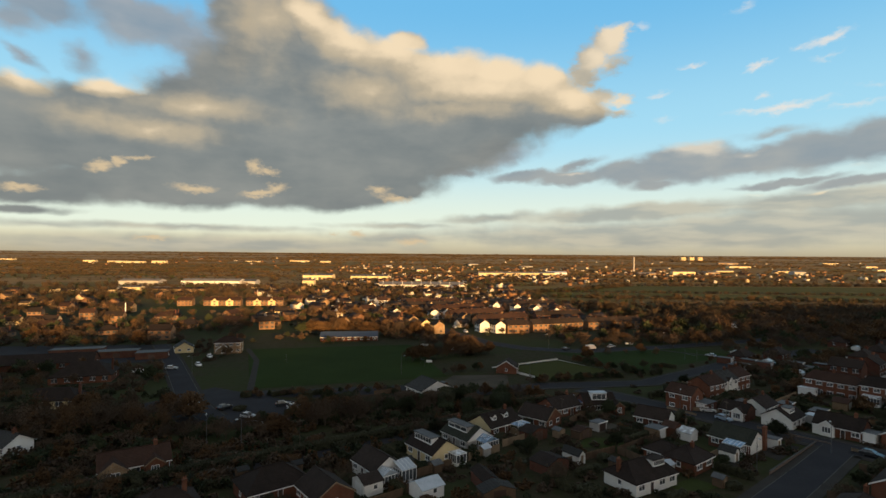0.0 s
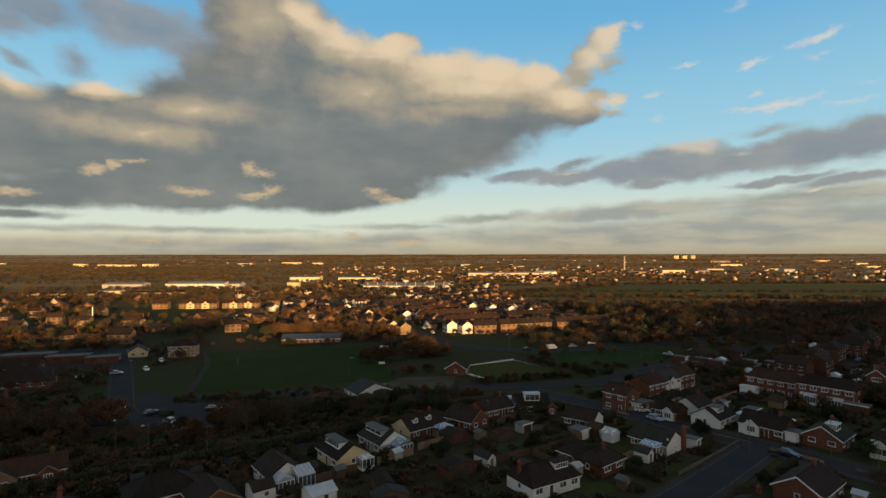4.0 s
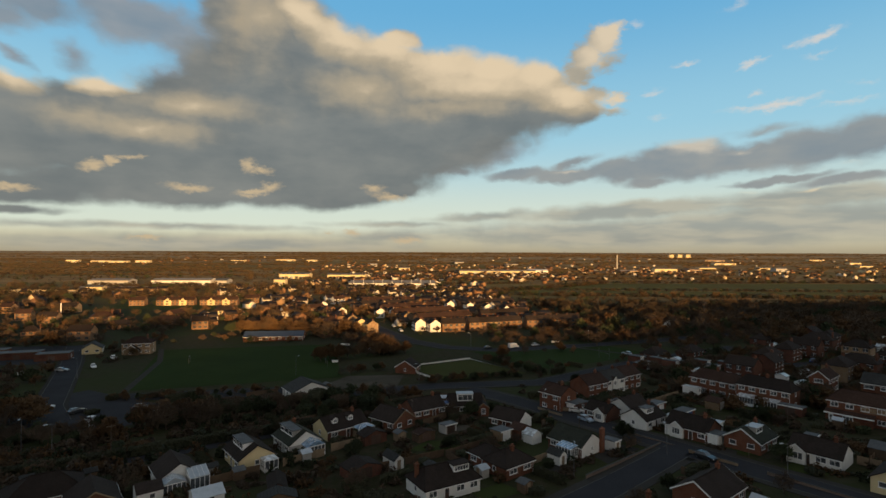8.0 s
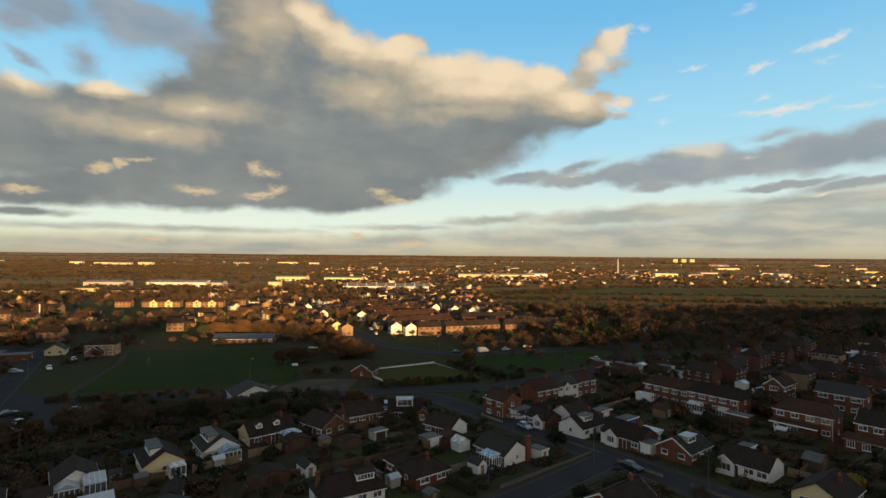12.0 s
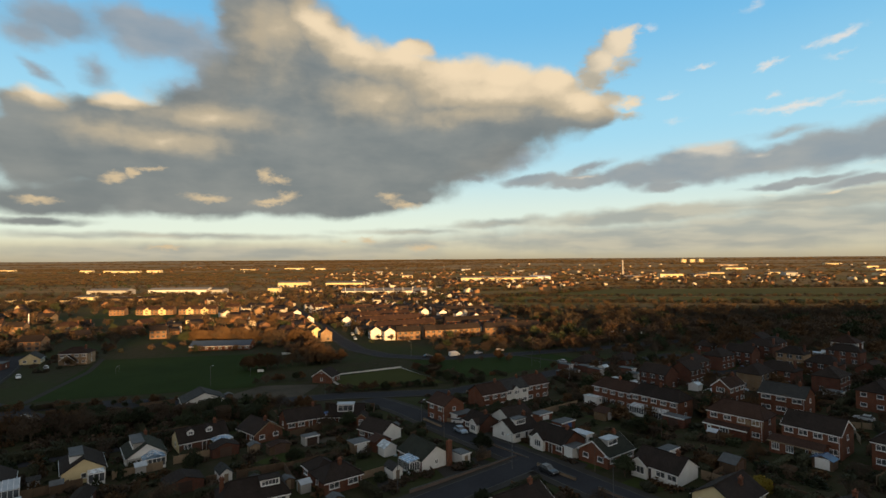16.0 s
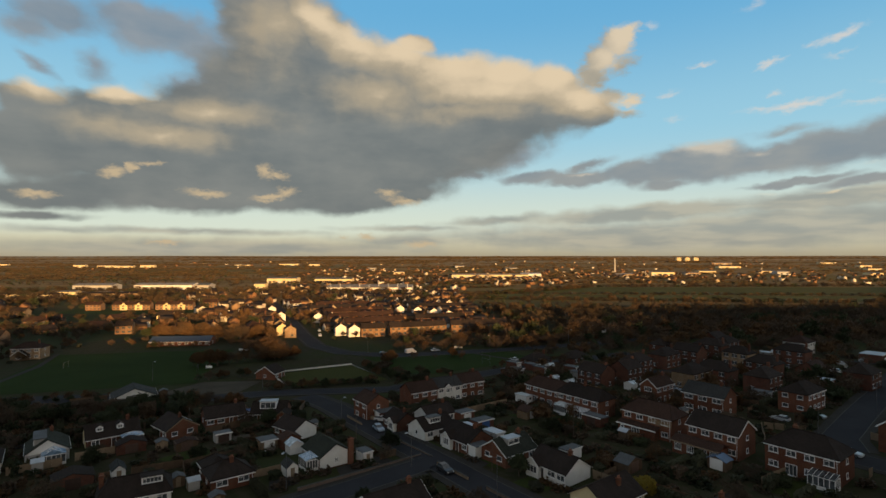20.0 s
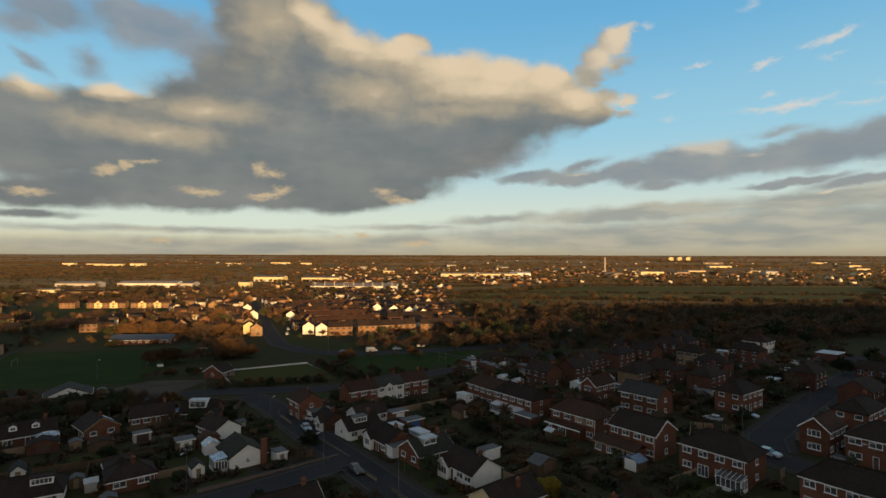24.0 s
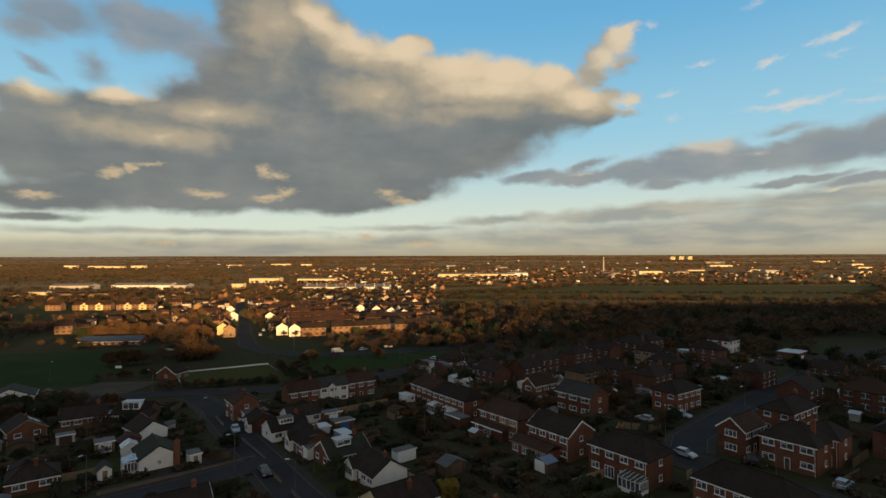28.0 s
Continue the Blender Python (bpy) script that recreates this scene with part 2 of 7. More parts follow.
paint = k.mix(k.math("MULTIPLY", k.ramp(d_great, -0.12, 0.28), 0.97), paint, col_great)
paint = k.mix(k.math("MULTIPLY", k.ramp(d_tuft, -0.1, 0.5), 0.9), paint, col_great)
paint = k.mix(k.math("MULTIPLY", k.ramp(d_puff, -0.25, 1.0), 0.9), paint, (0.58, 0.45, 0.28))
# overhead and behind, a broken grey deck goes on; round the low sun the rim of the sky glows
deck = k.noise(k.vec("MULTIPLY", way, (1.0, 1.0, 2.2)), 2.6, 5, 0.6)
behind = k.ramp(sep[1], 0.45, 0.0)
over = k.math("MULTIPLY", k.ramp(deck, 0.24, 0.42), k.math("MAXIMUM", k.ramp(el, 0.46, 0.66), behind))
deck_tone = k.mix(k.ramp(deck, 0.4, 0.7), (0.27, 0.285, 0.30), (0.19, 0.202, 0.215))
paint = k.mix(over, paint, deck_tone)
near_sun = k.vec("DOT_PRODUCT", way, tuple(SUN_TO))
halo = k.math("MULTIPLY", k.ramp(near_sun, 0.35, 0.98), k.ramp(el, 0.55, 0.12))
paint = k.mix(k.math("MULTIPLY", halo, 0.95), paint, (0.98, 0.84, 0.66))
back = k.add("ShaderNodeBackground", {"Color": paint, "Strength": 1.0})
k.add("ShaderNodeOutputWorld", (back.outputs[0],))

# ---- materials ----
def material(name, base, alt=None, rough=0.85, scale=1.0, fine=14.0, metal=0.0, bump=0.15, vary=0.12, spec=0.3):
    """A matt surface: two colours mottled at two scales, each object a little lighter or darker, with fine relief."""
    m = bpy.data.materials.new(name)
    m.use_nodes = True
    q = Nodes(m.node_tree)
    where = q.add("ShaderNodeTexCoord").outputs["Object"]
    alt = alt or tuple(c * 0.7 for c in base)
    coarse = q.noise(where, scale, 4, 0.6)
    small = q.noise(where, fine, 5, 0.65)
    col = q.mix(q.ramp(q.math("MULTIPLY_ADD", small, 0.5, q.math("MULTIPLY", coarse, 0.5)), 0.35, 0.65), base, alt)
    chance = q.add("ShaderNodeObjectInfo").outputs["Random"]
    hsv = q.add("ShaderNodeHueSaturation", {"Value": q.ramp(chance, 0, 1, 1 - vary, 1 + vary, False), "Color": col})
    lift = q.add("ShaderNodeBump", {"Strength": bump, "Distance": 0.05, "Height": small})
    b = q.add("ShaderNodeBsdfPrincipled", {"Base Color": hsv.outputs[0], "Roughness": rough, "Metallic": metal, "Normal": lift.outputs[0], "Specular IOR Level": spec})
    q.add("ShaderNodeOutputMaterial", (b.outputs[0],))
    return m


def coursed(name, base, alt, mortar, width, height, rough=0.85, gap=0.012, slope=False):
    """Brickwork or roof tiles: courses with joints, mottled pieces and stains."""
    m = bpy.data.materials.new(name)
    m.use_nodes = True
    q = Nodes(m.node_tree)
    where = q.add("ShaderNodeTexCoord").outputs["Object"]
    x, y, z = q.add("ShaderNodeSeparateXYZ", (where,)).outputs
    run = q.math("ADD", x, y)
    flat_uv = q.add("ShaderNodeCombineXYZ", (run, q.math("MULTIPLY", z, 1.7) if slope else z, 0.0)).outputs[0]
    t = q.add("ShaderNodeTexBrick", {"Vector": flat_uv, "Color1": (*base, 1), "Color2": (*alt, 1), "Mortar": (*mortar, 1), "Scale": 1.0,
                                     "Mortar Size": gap, "Brick Width": width, "Row Height": height})
    stain = q.noise(where, 0.45, 5, 0.62)
    grain = q.noise(where, 9.0, 4, 0.6)
    col = q.mix(q.ramp(stain, 0.42, 0.72, 0, 0.55), t.outputs["Color"], tuple(c * 0.55 for c in alt))
    col = q.mix(q.ramp(grain, 0.5, 0.75, 0, 0.4), col, tuple(min(1, c * 1.5) for c in base))
    chance = q.add("ShaderNodeObjectInfo").outputs["Random"]
    hsv = q.add("ShaderNodeHueSaturation", {"Value": q.ramp(chance, 0, 1, 0.8, 1.2, False), "Color": col})
    lift = q.add("ShaderNodeBump", {"Strength": 0.5, "Distance": 0.03, "Height": q.math("SUBTRACT", grain, t.outputs["Fac"])})
    b = q.add("ShaderNodeBsdfPrincipled", {"Base Color": hsv.outputs[0], "Roughness": rough, "Normal": lift.outputs[0], "Specular IOR Level": 0.12})
    q.add("ShaderNodeOutputMaterial", (b.outputs[0],))
    return m


def island(name, colours, rough=0.9, scale=0.3):
    """For joined pieces: every loose piece draws its colour from a row of colours."""
    m = bpy.data.materials.new(name)
    m.use_nodes = True
    q = Nodes(m.node_tree)
    chance = q.add("ShaderNodeNewGeometry").outputs["Random Per Island"]
    r = q.add("ShaderNodeValToRGB", (chance,))
    r.color_ramp.interpolation = "CONSTANT"
    while len(r.color_ramp.elements) < len(colours):
        r.color_ramp.elements.new(0.5)
    for i, c in enumerate(colours):
        r.color_ramp.elements[i].position = i / len(colours)
        r.color_ramp.elements[i].color = (*c, 1)
    where = q.add("ShaderNodeTexCoord").outputs["Object"]
    col = q.mix(q.ramp(q.noise(where, scale, 5, 0.7), 0.35, 0.7, 0, 0.6), r.outputs[0], tuple(sum(c[i] for c in colours) / len(colours) * 0.55 for i in range(3)))
    b = q.add("ShaderNodeBsdfPrincipled", {"Base Color": col, "Roughness": rough, "Specular IOR Level": 0.15})
    q.add("ShaderNodeOutputMaterial", (b.outputs[0],))
    return m


def glassy(name, base, rough=0.06, spec=0.5):
    m = bpy.data.materials.new(name)
    m.use_nodes = True
    q = Nodes(m.node_tree)
    where = q.add("ShaderNodeTexCoord").outputs["Object"]
    col = q.mix(q.ramp(q.noise(where, 1.3, 3, 0.5), 0.35, 0.65), base, tuple(c * 0.45 for c in base))
    b = q.add("ShaderNodeBsdfPrincipled", {"Base Color": col, "Roughness": rough, "Specular IOR Level": spec})
    q.add("ShaderNodeOutputMaterial", (b.outputs[0],))
    return m


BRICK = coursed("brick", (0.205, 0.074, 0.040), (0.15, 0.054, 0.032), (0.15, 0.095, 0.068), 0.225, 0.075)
# copy of the brick with golden sunlight put into its colour, for far walls
BRICK_SUN_TINT = coursed("brick_sun_tint", (0.26, 0.135, 0.062), (0.20, 0.10, 0.047), (0.25, 0.2, 0.15), 0.225, 0.075)
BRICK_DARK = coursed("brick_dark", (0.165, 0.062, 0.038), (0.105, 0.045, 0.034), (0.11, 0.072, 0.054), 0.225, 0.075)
BRICK_BUFF = coursed("brick_buff", (0.28, 0.175, 0.092), (0.22, 0.135, 0.072), (0.3, 0.26, 0.2), 0.225, 0.075)
TILE_BROWN = coursed("tile_brown", (0.037, 0.028, 0.024), (0.027, 0.021, 0.018), (0.02, 0.015, 0.013), 0.33, 0.3, 0.9, 0.02, True)
TILE_RED = coursed("tile_red", (0.058, 0.033, 0.024), (0.043, 0.025, 0.019), (0.03, 0.018, 0.014), 0.33, 0.3, 0.9, 0.02, True)
TILE_GREY = coursed("tile_grey", (0.052, 0.052, 0.05), (0.04, 0.042, 0.042), (0.018, 0.018, 0.018), 0.33, 0.3, 0.85, 0.02, True)
TILE_GREEN = coursed("tile_green", (0.05, 0.055, 0.042), (0.038, 0.042, 0.034), (0.016, 0.017, 0.014), 0.33, 0.3, 0.9, 0.02, True)
WHITE_WALL = material("white_render", (0.78, 0.77, 0.74), (0.66, 0.65, 0.61), 0.9, 0.5, 6, vary=0.06)
GREY_WALL = material("grey_pebbledash", (0.42, 0.41, 0.39), (0.33, 0.32, 0.30), 0.95, 0.5, 9, vary=0.06)
CREAM_WALL = material("cream_render", (0.70, 0.58, 0.34), (0.60, 0.49, 0.28), 0.9, 0.5, 6, vary=0.05)
WHITE_PLASTIC = material("white_plastic", (0.82, 0.82, 0.81), (0.74, 0.74, 0.72), 0.4, 1.5, 8, bump=0.03, vary=0.05)
FLAT_ROOF = material("felt_roof", (0.11, 0.118, 0.125), (0.07, 0.076, 0.082), 0.9, 0.7, 6)
PALE_ROOF = material("pale_sheet_roof", (0.44, 0.49, 0.54), (0.32, 0.37, 0.42), 0.6, 0.7, 5)
SHED_ROOF = material("shed_sheet_roof", (0.21, 0.20, 0.18), (0.16, 0.15, 0.135), 0.7, 0.2, 3)
BLUE_ROOF = material("blue_sheet_roof", (0.040, 0.066, 0.115), (0.027, 0.046, 0.085), 0.8, 0.6, 4)
DARK_PANEL = material("solar_panel", (0.10, 0.16, 0.26), (0.08, 0.12, 0.2), 0.25, 2.0, 8, spec=0.5)
PANE = glassy("window_glass", (0.10, 0.11, 0.12), 0.08, 0.8)
# blue base colour stands in for sky reflected in the glass
CONS_GLASS = glassy("conservatory_roof_glass", (0.30, 0.46, 0.66), 0.2, 0.5)
CONS_WHITE = glassy("polycarbonate_roof", (0.66, 0.72, 0.76), 0.35, 0.5)
ASPHALT = material("asphalt", (0.042, 0.043, 0.048), (0.031, 0.032, 0.036), 0.95, 0.12, 4, vary=0.03, spec=0.03)
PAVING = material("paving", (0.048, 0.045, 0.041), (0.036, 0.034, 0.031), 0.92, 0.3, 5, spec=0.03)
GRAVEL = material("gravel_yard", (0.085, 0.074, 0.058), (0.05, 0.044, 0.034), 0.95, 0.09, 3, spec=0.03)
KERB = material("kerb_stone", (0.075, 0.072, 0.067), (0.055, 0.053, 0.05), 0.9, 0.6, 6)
PAINT_LINE = material("road_paint", (0.55, 0.55, 0.52), (0.4, 0.4, 0.38), 0.8, 1.0, 9)
LAWN = material("lawn", (0.045, 0.058, 0.018), (0.031, 0.040, 0.014), 0.95, 0.12, 3, bump=0.4, spec=0.03)
PITCH_GRASS = material("pitch_grass", (0.030, 0.050, 0.013), (0.023, 0.038, 0.010), 0.95, 0.05, 2, bump=0.4, spec=0.03)
GREEN_GRASS = material("bowling_grass", (0.048, 0.052, 0.016), (0.038, 0.042, 0.013), 0.95, 0.05, 2, bump=0.3, spec=0.03)
MEADOW = material("meadow", (0.092, 0.088, 0.030), (0.064, 0.062, 0.021), 0.95, 0.02, 0.2, bump=0.2, spec=0.03)
FENCE = material("fence_timber", (0.135, 0.088, 0.052), (0.09, 0.06, 0.04), 0.9, 1.0, 8)
FENCE_PALE = material("pale_timber", (0.27, 0.20, 0.13), (0.2, 0.145, 0.095), 0.9, 1.0, 8)
HEDGE = material("hedge_leaf", (0.055, 0.058, 0.032), (0.038, 0.040, 0.023), 0.95, 1.0, 6, vary=0.25)
BARK = material("bark", (0.088, 0.068, 0.050), (0.058, 0.046, 0.034), 0.95, 2.0, 12)
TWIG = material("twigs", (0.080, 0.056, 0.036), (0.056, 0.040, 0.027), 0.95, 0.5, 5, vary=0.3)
# far copies of the twigs, darkened against low sun; near twigs lightened against shade
DARKENED_TWIG = material("darkened_twigs", (0.056, 0.041, 0.025), (0.038, 0.029, 0.019), 0.95, 0.02, 2, vary=0.1)
DARKENED_RUSSET = material("darkened_russet_twigs", (0.078, 0.048, 0.024), (0.05, 0.033, 0.018), 0.95, 0.02, 2, vary=0.1)
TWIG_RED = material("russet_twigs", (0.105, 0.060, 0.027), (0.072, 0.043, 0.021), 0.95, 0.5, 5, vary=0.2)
EVERGREEN = material("evergreen_leaf", (0.038, 0.048, 0.022), (0.024, 0.032, 0.015), 0.95, 0.6, 5, vary=0.25)
GOLD_LEAF = material("golden_leaf", (0.22, 0.16, 0.02), (0.14, 0.11, 0.015), 0.9, 0.8, 5)
SOIL_WALL = material("garden_wall", (0.21, 0.155, 0.12), (0.15, 0.11, 0.09), 0.92, 0.8, 6)
POLE_GREY = material("galvanised_pole", (0.14, 0.145, 0.15), (0.10, 0.105, 0.11), 0.55, 2, 9, metal=0.3)
WOOD_POLE = material("wood_pole", (0.13, 0.10, 0.075), (0.09, 0.07, 0.055), 0.9, 2, 9)
CAR_PAINT = {n: material("car_" + n, c, tuple(v * 0.9 for v in c), 0.3, 2, 9, bump=0.01, spec=0.6) for n, c in
             (("silver", (0.42, 0.45, 0.48)), ("white", (0.72, 0.72, 0.72)), ("blue", (0.04, 0.10, 0.26)), ("dark", (0.03, 0.032, 0.036)), ("red", (0.25, 0.03, 0.025)), ("pale_blue", (0.28, 0.36, 0.46)))}
TYRE = material("tyre", (0.018, 0.018, 0.018), (0.012, 0.012, 0.012), 0.9, 3, 12)
LAMP_RED = material("red_lens", (0.3, 0.02, 0.015), (0.25, 0.02, 0.015), 0.3, 3, 12)
LAMP_CLEAR = material("clear_lens", (0.6, 0.6, 0.6), (0.5, 0.5, 0.5), 0.2, 3, 12)
DOOR_DARK = material("door_paint", (0.10, 0.06, 0.045), (0.07, 0.045, 0.035), 0.5, 2, 9, vary=0.5)
# blue door paint, also put on one roof in place of reflected sky
BLUE_PAINT_AND_SKY = material("blue_paint_and_sky", (0.05, 0.13, 0.34), (0.04, 0.1, 0.28), 0.6, 2, 9)
TERRACOTTA = material("chimney_pot", (0.28, 0.12, 0.07), (0.2, 0.085, 0.05), 0.9, 2, 9)

# ---- the ground's height ----
KY = (-600, 120, 220, 330, 520, 850, 1200, 1700, 2600, 4950)
KZ = (0, 0, -2, -3.5, -5, -7, -5, 2, 20, 74)


def land(x, y):
    """Nearly flat, with a gentle rise to the right of the near street, and hills at the rim."""
    return float(np.interp(y, KY, KZ) + np.interp(x, (70, 110, 150, 190, 330), (0, 1.0, 2.6, 4.2, 4.8)) * np.interp(y, (280, 520), (1, 0)))


TAKEN = []          # x, y, turn, half length, half depth of all that is built


def free(x, y, r):
    for hx, hy, t, hl, hd in TAKEN:
        dx, dy = x - hx, y - hy
        c, s = math.cos(radians(t)), math.sin(radians(t))
        if abs(dx * c + dy * s) < hl + r and abs(dy * c - dx * s) < hd + r:
            return False
    return True


# ---- mesh helpers ----
class Form:
    """Collects boxes, prisms and faces for one mesh."""

    def __init__(self):
        self.v, self.f = [], []

    def add(self, verts, faces):
        n = len(self.v)
        self.v += [tuple(p) for p in verts]
        self.f += [tuple(n + i for i in q) for q in faces]
        return self

    def box(self, x0, x1, y0, y1, z0, z1):
        return self.add([(x0, y0, z0), (x1, y0, z0), (x1, y1, z0), (x0, y1, z0), (x0, y0, z1), (x1, y0, z1), (x1, y1, z1), (x0, y1, z1)],
                        [(3, 2, 1, 0), (4, 5, 6, 7), (0, 1, 5, 4), (1, 2, 6, 5), (2, 3, 7, 6), (3, 0, 4, 7)])

    def slab(self, top, thick):
        """A plate of even thickness under an outline of points (any plane)."""
        n = len(top)
        low = [(x, y, z - thick) for x, y, z in top]
        return self.add(list(top) + low, [tuple(range(n)), tuple(range(2 * n - 1, n - 1, -1))] + [(i, n + i, n + (i + 1) % n, (i + 1) % n) for i in range(n)])

    def tube(self, a, b, ra, rb, n=6):
        a, b = Vector(a), Vector(b)
        d = (b - a).normalized()
        s = d.orthogonal().normalized()
        c = d.cross(s)
        ring = [(math.cos(6.2832 * i / n), math.sin(6.2832 * i / n)) for i in range(n)]
        return self.add([a + (s * u + c * w) * ra for u, w in ring] + [b + (s * u + c * w) * rb for u, w in ring],
                        [(i, (i + 1) % n, n + (i + 1) % n, n + i) for i in range(n)] + [tuple(range(n - 1, -1, -1)), tuple(range(n, 2 * n))])

    def mesh(self, name, mat):
        me = bpy.data.meshes.new(name)
        me.from_pydata(self.v, [], self.f)
        me.materials.append(mat)
        me.update()
        return me


def part(name, form, mat, parent, label="", m=None):
    """One mesh object under a thing or a part. form: a Form, or a mesh that alike parts share."""
    me = form if isinstance(form, bpy.types.Mesh) else form.mesh(name, mat)
    ob = new(name, me)
    if parent is not None:
        ob.parent = parent
    if m is not None:
        ob.matrix_basis = m
    if label:
        ob["label"] = label
    return ob


def thing(name, x, y, turn=0.0, label="", category="", group="", kind="", z=None):
    ob = new(name)
    ob.empty_display_size = 0.3
    ob.matrix_basis = pose(x, y, land(x, y) if z is None else z, 0, 0, turn)
    return tagged(ob, label, category, group, kind)


MESHES = {}


def kept(key, make, name, mat):
    if key not in MESHES:
        MESHES[key] = make().mesh(name, mat)
    return MESHES[key]


# ---- windows, doors and other pieces of houses ----
def lattice(xs, zs, holes, y0, y1):
    """A flat frame in one piece: the cells between the cuts xs and zs, but for the holes, y0 being its face and y1 its back."""
    f, n = Form(), len(xs)
    spot = lambda i, j, back=False: j * n + i + (n * len(zs) if back else 0)
    f.v = [(x, y0, z) for z in zs for x in xs] + [(x, y1, z) for z in zs for x in xs]
    solid = lambda i, j: 0 <= i < n - 1 and 0 <= j < len(zs) - 1 and (i, j) not in holes
    for j in range(len(zs) - 1):
        for i in range(n - 1):
            if not solid(i, j):
                continue
            c = [(i, j), (i + 1, j), (i + 1, j + 1), (i, j + 1)]
            f.f.append(tuple(spot(*p) for p in c))
            f.f.append(tuple(spot(*p, True) for p in reversed(c)))
            for (a, b), (di, dj) in zip(zip(c, c[1:] + c[:1]), ((0, -1), (1, 0), (0, 1), (-1, 0))):
                if not solid(i + di, j + dj):
                    f.f.append((spot(*b), spot(*a), spot(*a, True), spot(*b, True)))
    return f


def window(parent, m, w, h, bars=2, frame_mat=None, name="window"):
    """A window in the wall plane y = 0 that looks to -y, its middle at the sill: a white frame with mullions, a sill and a pane."""
    frame_mat = frame_mat or WHITE_PLASTIC
    w, h = round(w, 1), round(h, 1)

    def frame_form():
        e, d = 0.09, 0.07
        cuts = [-w / 2, -w / 2 + e]
        for i in range(1, bars):
            x = -w / 2 + w * i / bars
            cuts += [x - 0.04, x + 0.04]
        cuts += [w / 2 - e, w / 2]
        rows = [0, e, h * 0.68, h * 0.68 + 0.06, h - e, h]
        transom = bars > 1 and h > 0.8
        holes = {(1 + 2 * i, j) for i in range(bars) for j in (1, 2, 3) if not (transom and i == 0 and j == 2)}
        return lattice(cuts, rows, holes, -d, 0.03)
    win = part(name, kept(("frame", w, h, bars, frame_mat.name), frame_form, "window_frame", frame_mat), None, parent, "", m)
    part("pane", kept(("pane", w, h), lambda: Form().box(-w / 2 + 0.05, w / 2 - 0.05, -0.03, 0.02, 0.05, h - 0.05), "pane", PANE), None, win)
    part("sill", kept(("sill", w), lambda: Form().box(-w / 2 - 0.08, w / 2 + 0.08, -0.16, 0.0, -0.07, -0.003), "sill", WHITE_PLASTIC), None, win)
    return win


def door(parent, m, mat=None, w=0.95, h=2.05):
    d = part("door", kept(("doorframe", w, h), lambda: Form().box(-w / 2, -w / 2 + 0.08, -0.08, 0.02, 0, h).box(w / 2 - 0.08, w / 2, -0.08, 0.02, 0, h).box(-w / 2 + 0.08, w / 2 - 0.08, -0.08, 0.02, h - 0.08, h),
                          "door_frame", WHITE_PLASTIC), None, parent, "", m)
    part("door_leaf", kept(("leaf", w, h, mat.name if mat else ""), lambda: Form().box(-w / 2 + 0.08, w / 2 - 0.08, -0.04, 0.02, 0.02, h - 0.08), "door_leaf", mat or DOOR_DARK), None, d)
    part("door_glass", kept(("doorglass", w), lambda: Form().box(-w / 4, w / 4, -0.05, 0.0, 1.2, 1.75), "door_glass", PANE), None, d)
    return d


def roof_form(l, d, eave, ridge, hip, over=0.32, thick=0.16):
    """Two slopes, or four with hips, with overhang and thickness, ridge along x. Returns the tiles and the ridge capping."""
    rise = (ridge - eave) / (d / 2)
    x, y = l / 2 + over * (1 if hip else 0.7), d / 2 + over
    ze = eave - rise * over + thick
    zr = ridge + thick
    f, cap = Form(), Form()
    if not hip:
        for s in (-1, 1):
            f.slab([(-x, 0, zr), (x, 0, zr), (x, s * y, ze), (-x, s * y, ze)][:: (-1 if s > 0 else 1)], thick)
        cap.tube((-x, 0, zr - 0.02), (x, 0, zr - 0.02), 0.13, 0.13)
    else:
        h = min(d / 2 * hip, l / 2 - 0.1)
        a, b = (-x + h + over, 0, zr), (x - h - over, 0, zr)
        c = [(-x, -y, ze), (x, -y, ze), (x, y, ze), (-x, y, ze)]
        f.add([a, b] + c + [(p[0], p[1], p[2] - thick) for p in c],
              [(2, 3, 1, 0), (4, 5, 0, 1), (3, 4, 1), (5, 2, 0), (2, 6, 7, 3), (3, 7, 8, 4), (4, 8, 9, 5), (5, 9, 6, 2), (6, 9, 8, 7)])
        cap.tube(a, b, 0.13, 0.13)
        for p, q in ((a, c[0]), (a, c[3]), (b, c[1]), (b, c[2])):
            cap.tube(p, q, 0.12, 0.1, 5)
    return f, cap


def gable_walls(l, d, eave, ridge, gable=True):
    f = Form()
    x, y = l / 2, d / 2
    if not gable:
        return f.box(-x, x, -y, y, -0.6, eave)
    sec = [(-y, -0.6), (y, -0.6), (y, eave), (0, ridge), (-y, eave)]
    f.add([(-x, a, b) for a, b in sec] + [(x, a, b) for a, b in sec],
          [(4, 3, 2, 1, 0), (5, 6, 7, 8, 9), (0, 1, 6, 5), (1, 2, 7, 6), (2, 3, 8, 7), (3, 4, 9, 8), (4, 0, 5, 9)])
    return f


SIDE = {"front": 0, "back": 180, "right": 90, "left": -90}


def on_wall(side, l, d, u, z, out=0.0):
    """The pose of a piece on a wall: u along it from its middle (to the right as seen from outside), z up."""
    reach = (d if side in ("front", "back") else l) / 2 + out
    return pose(0, 0, 0, 0, 0, SIDE[side]) @ pose(u, -reach, z)


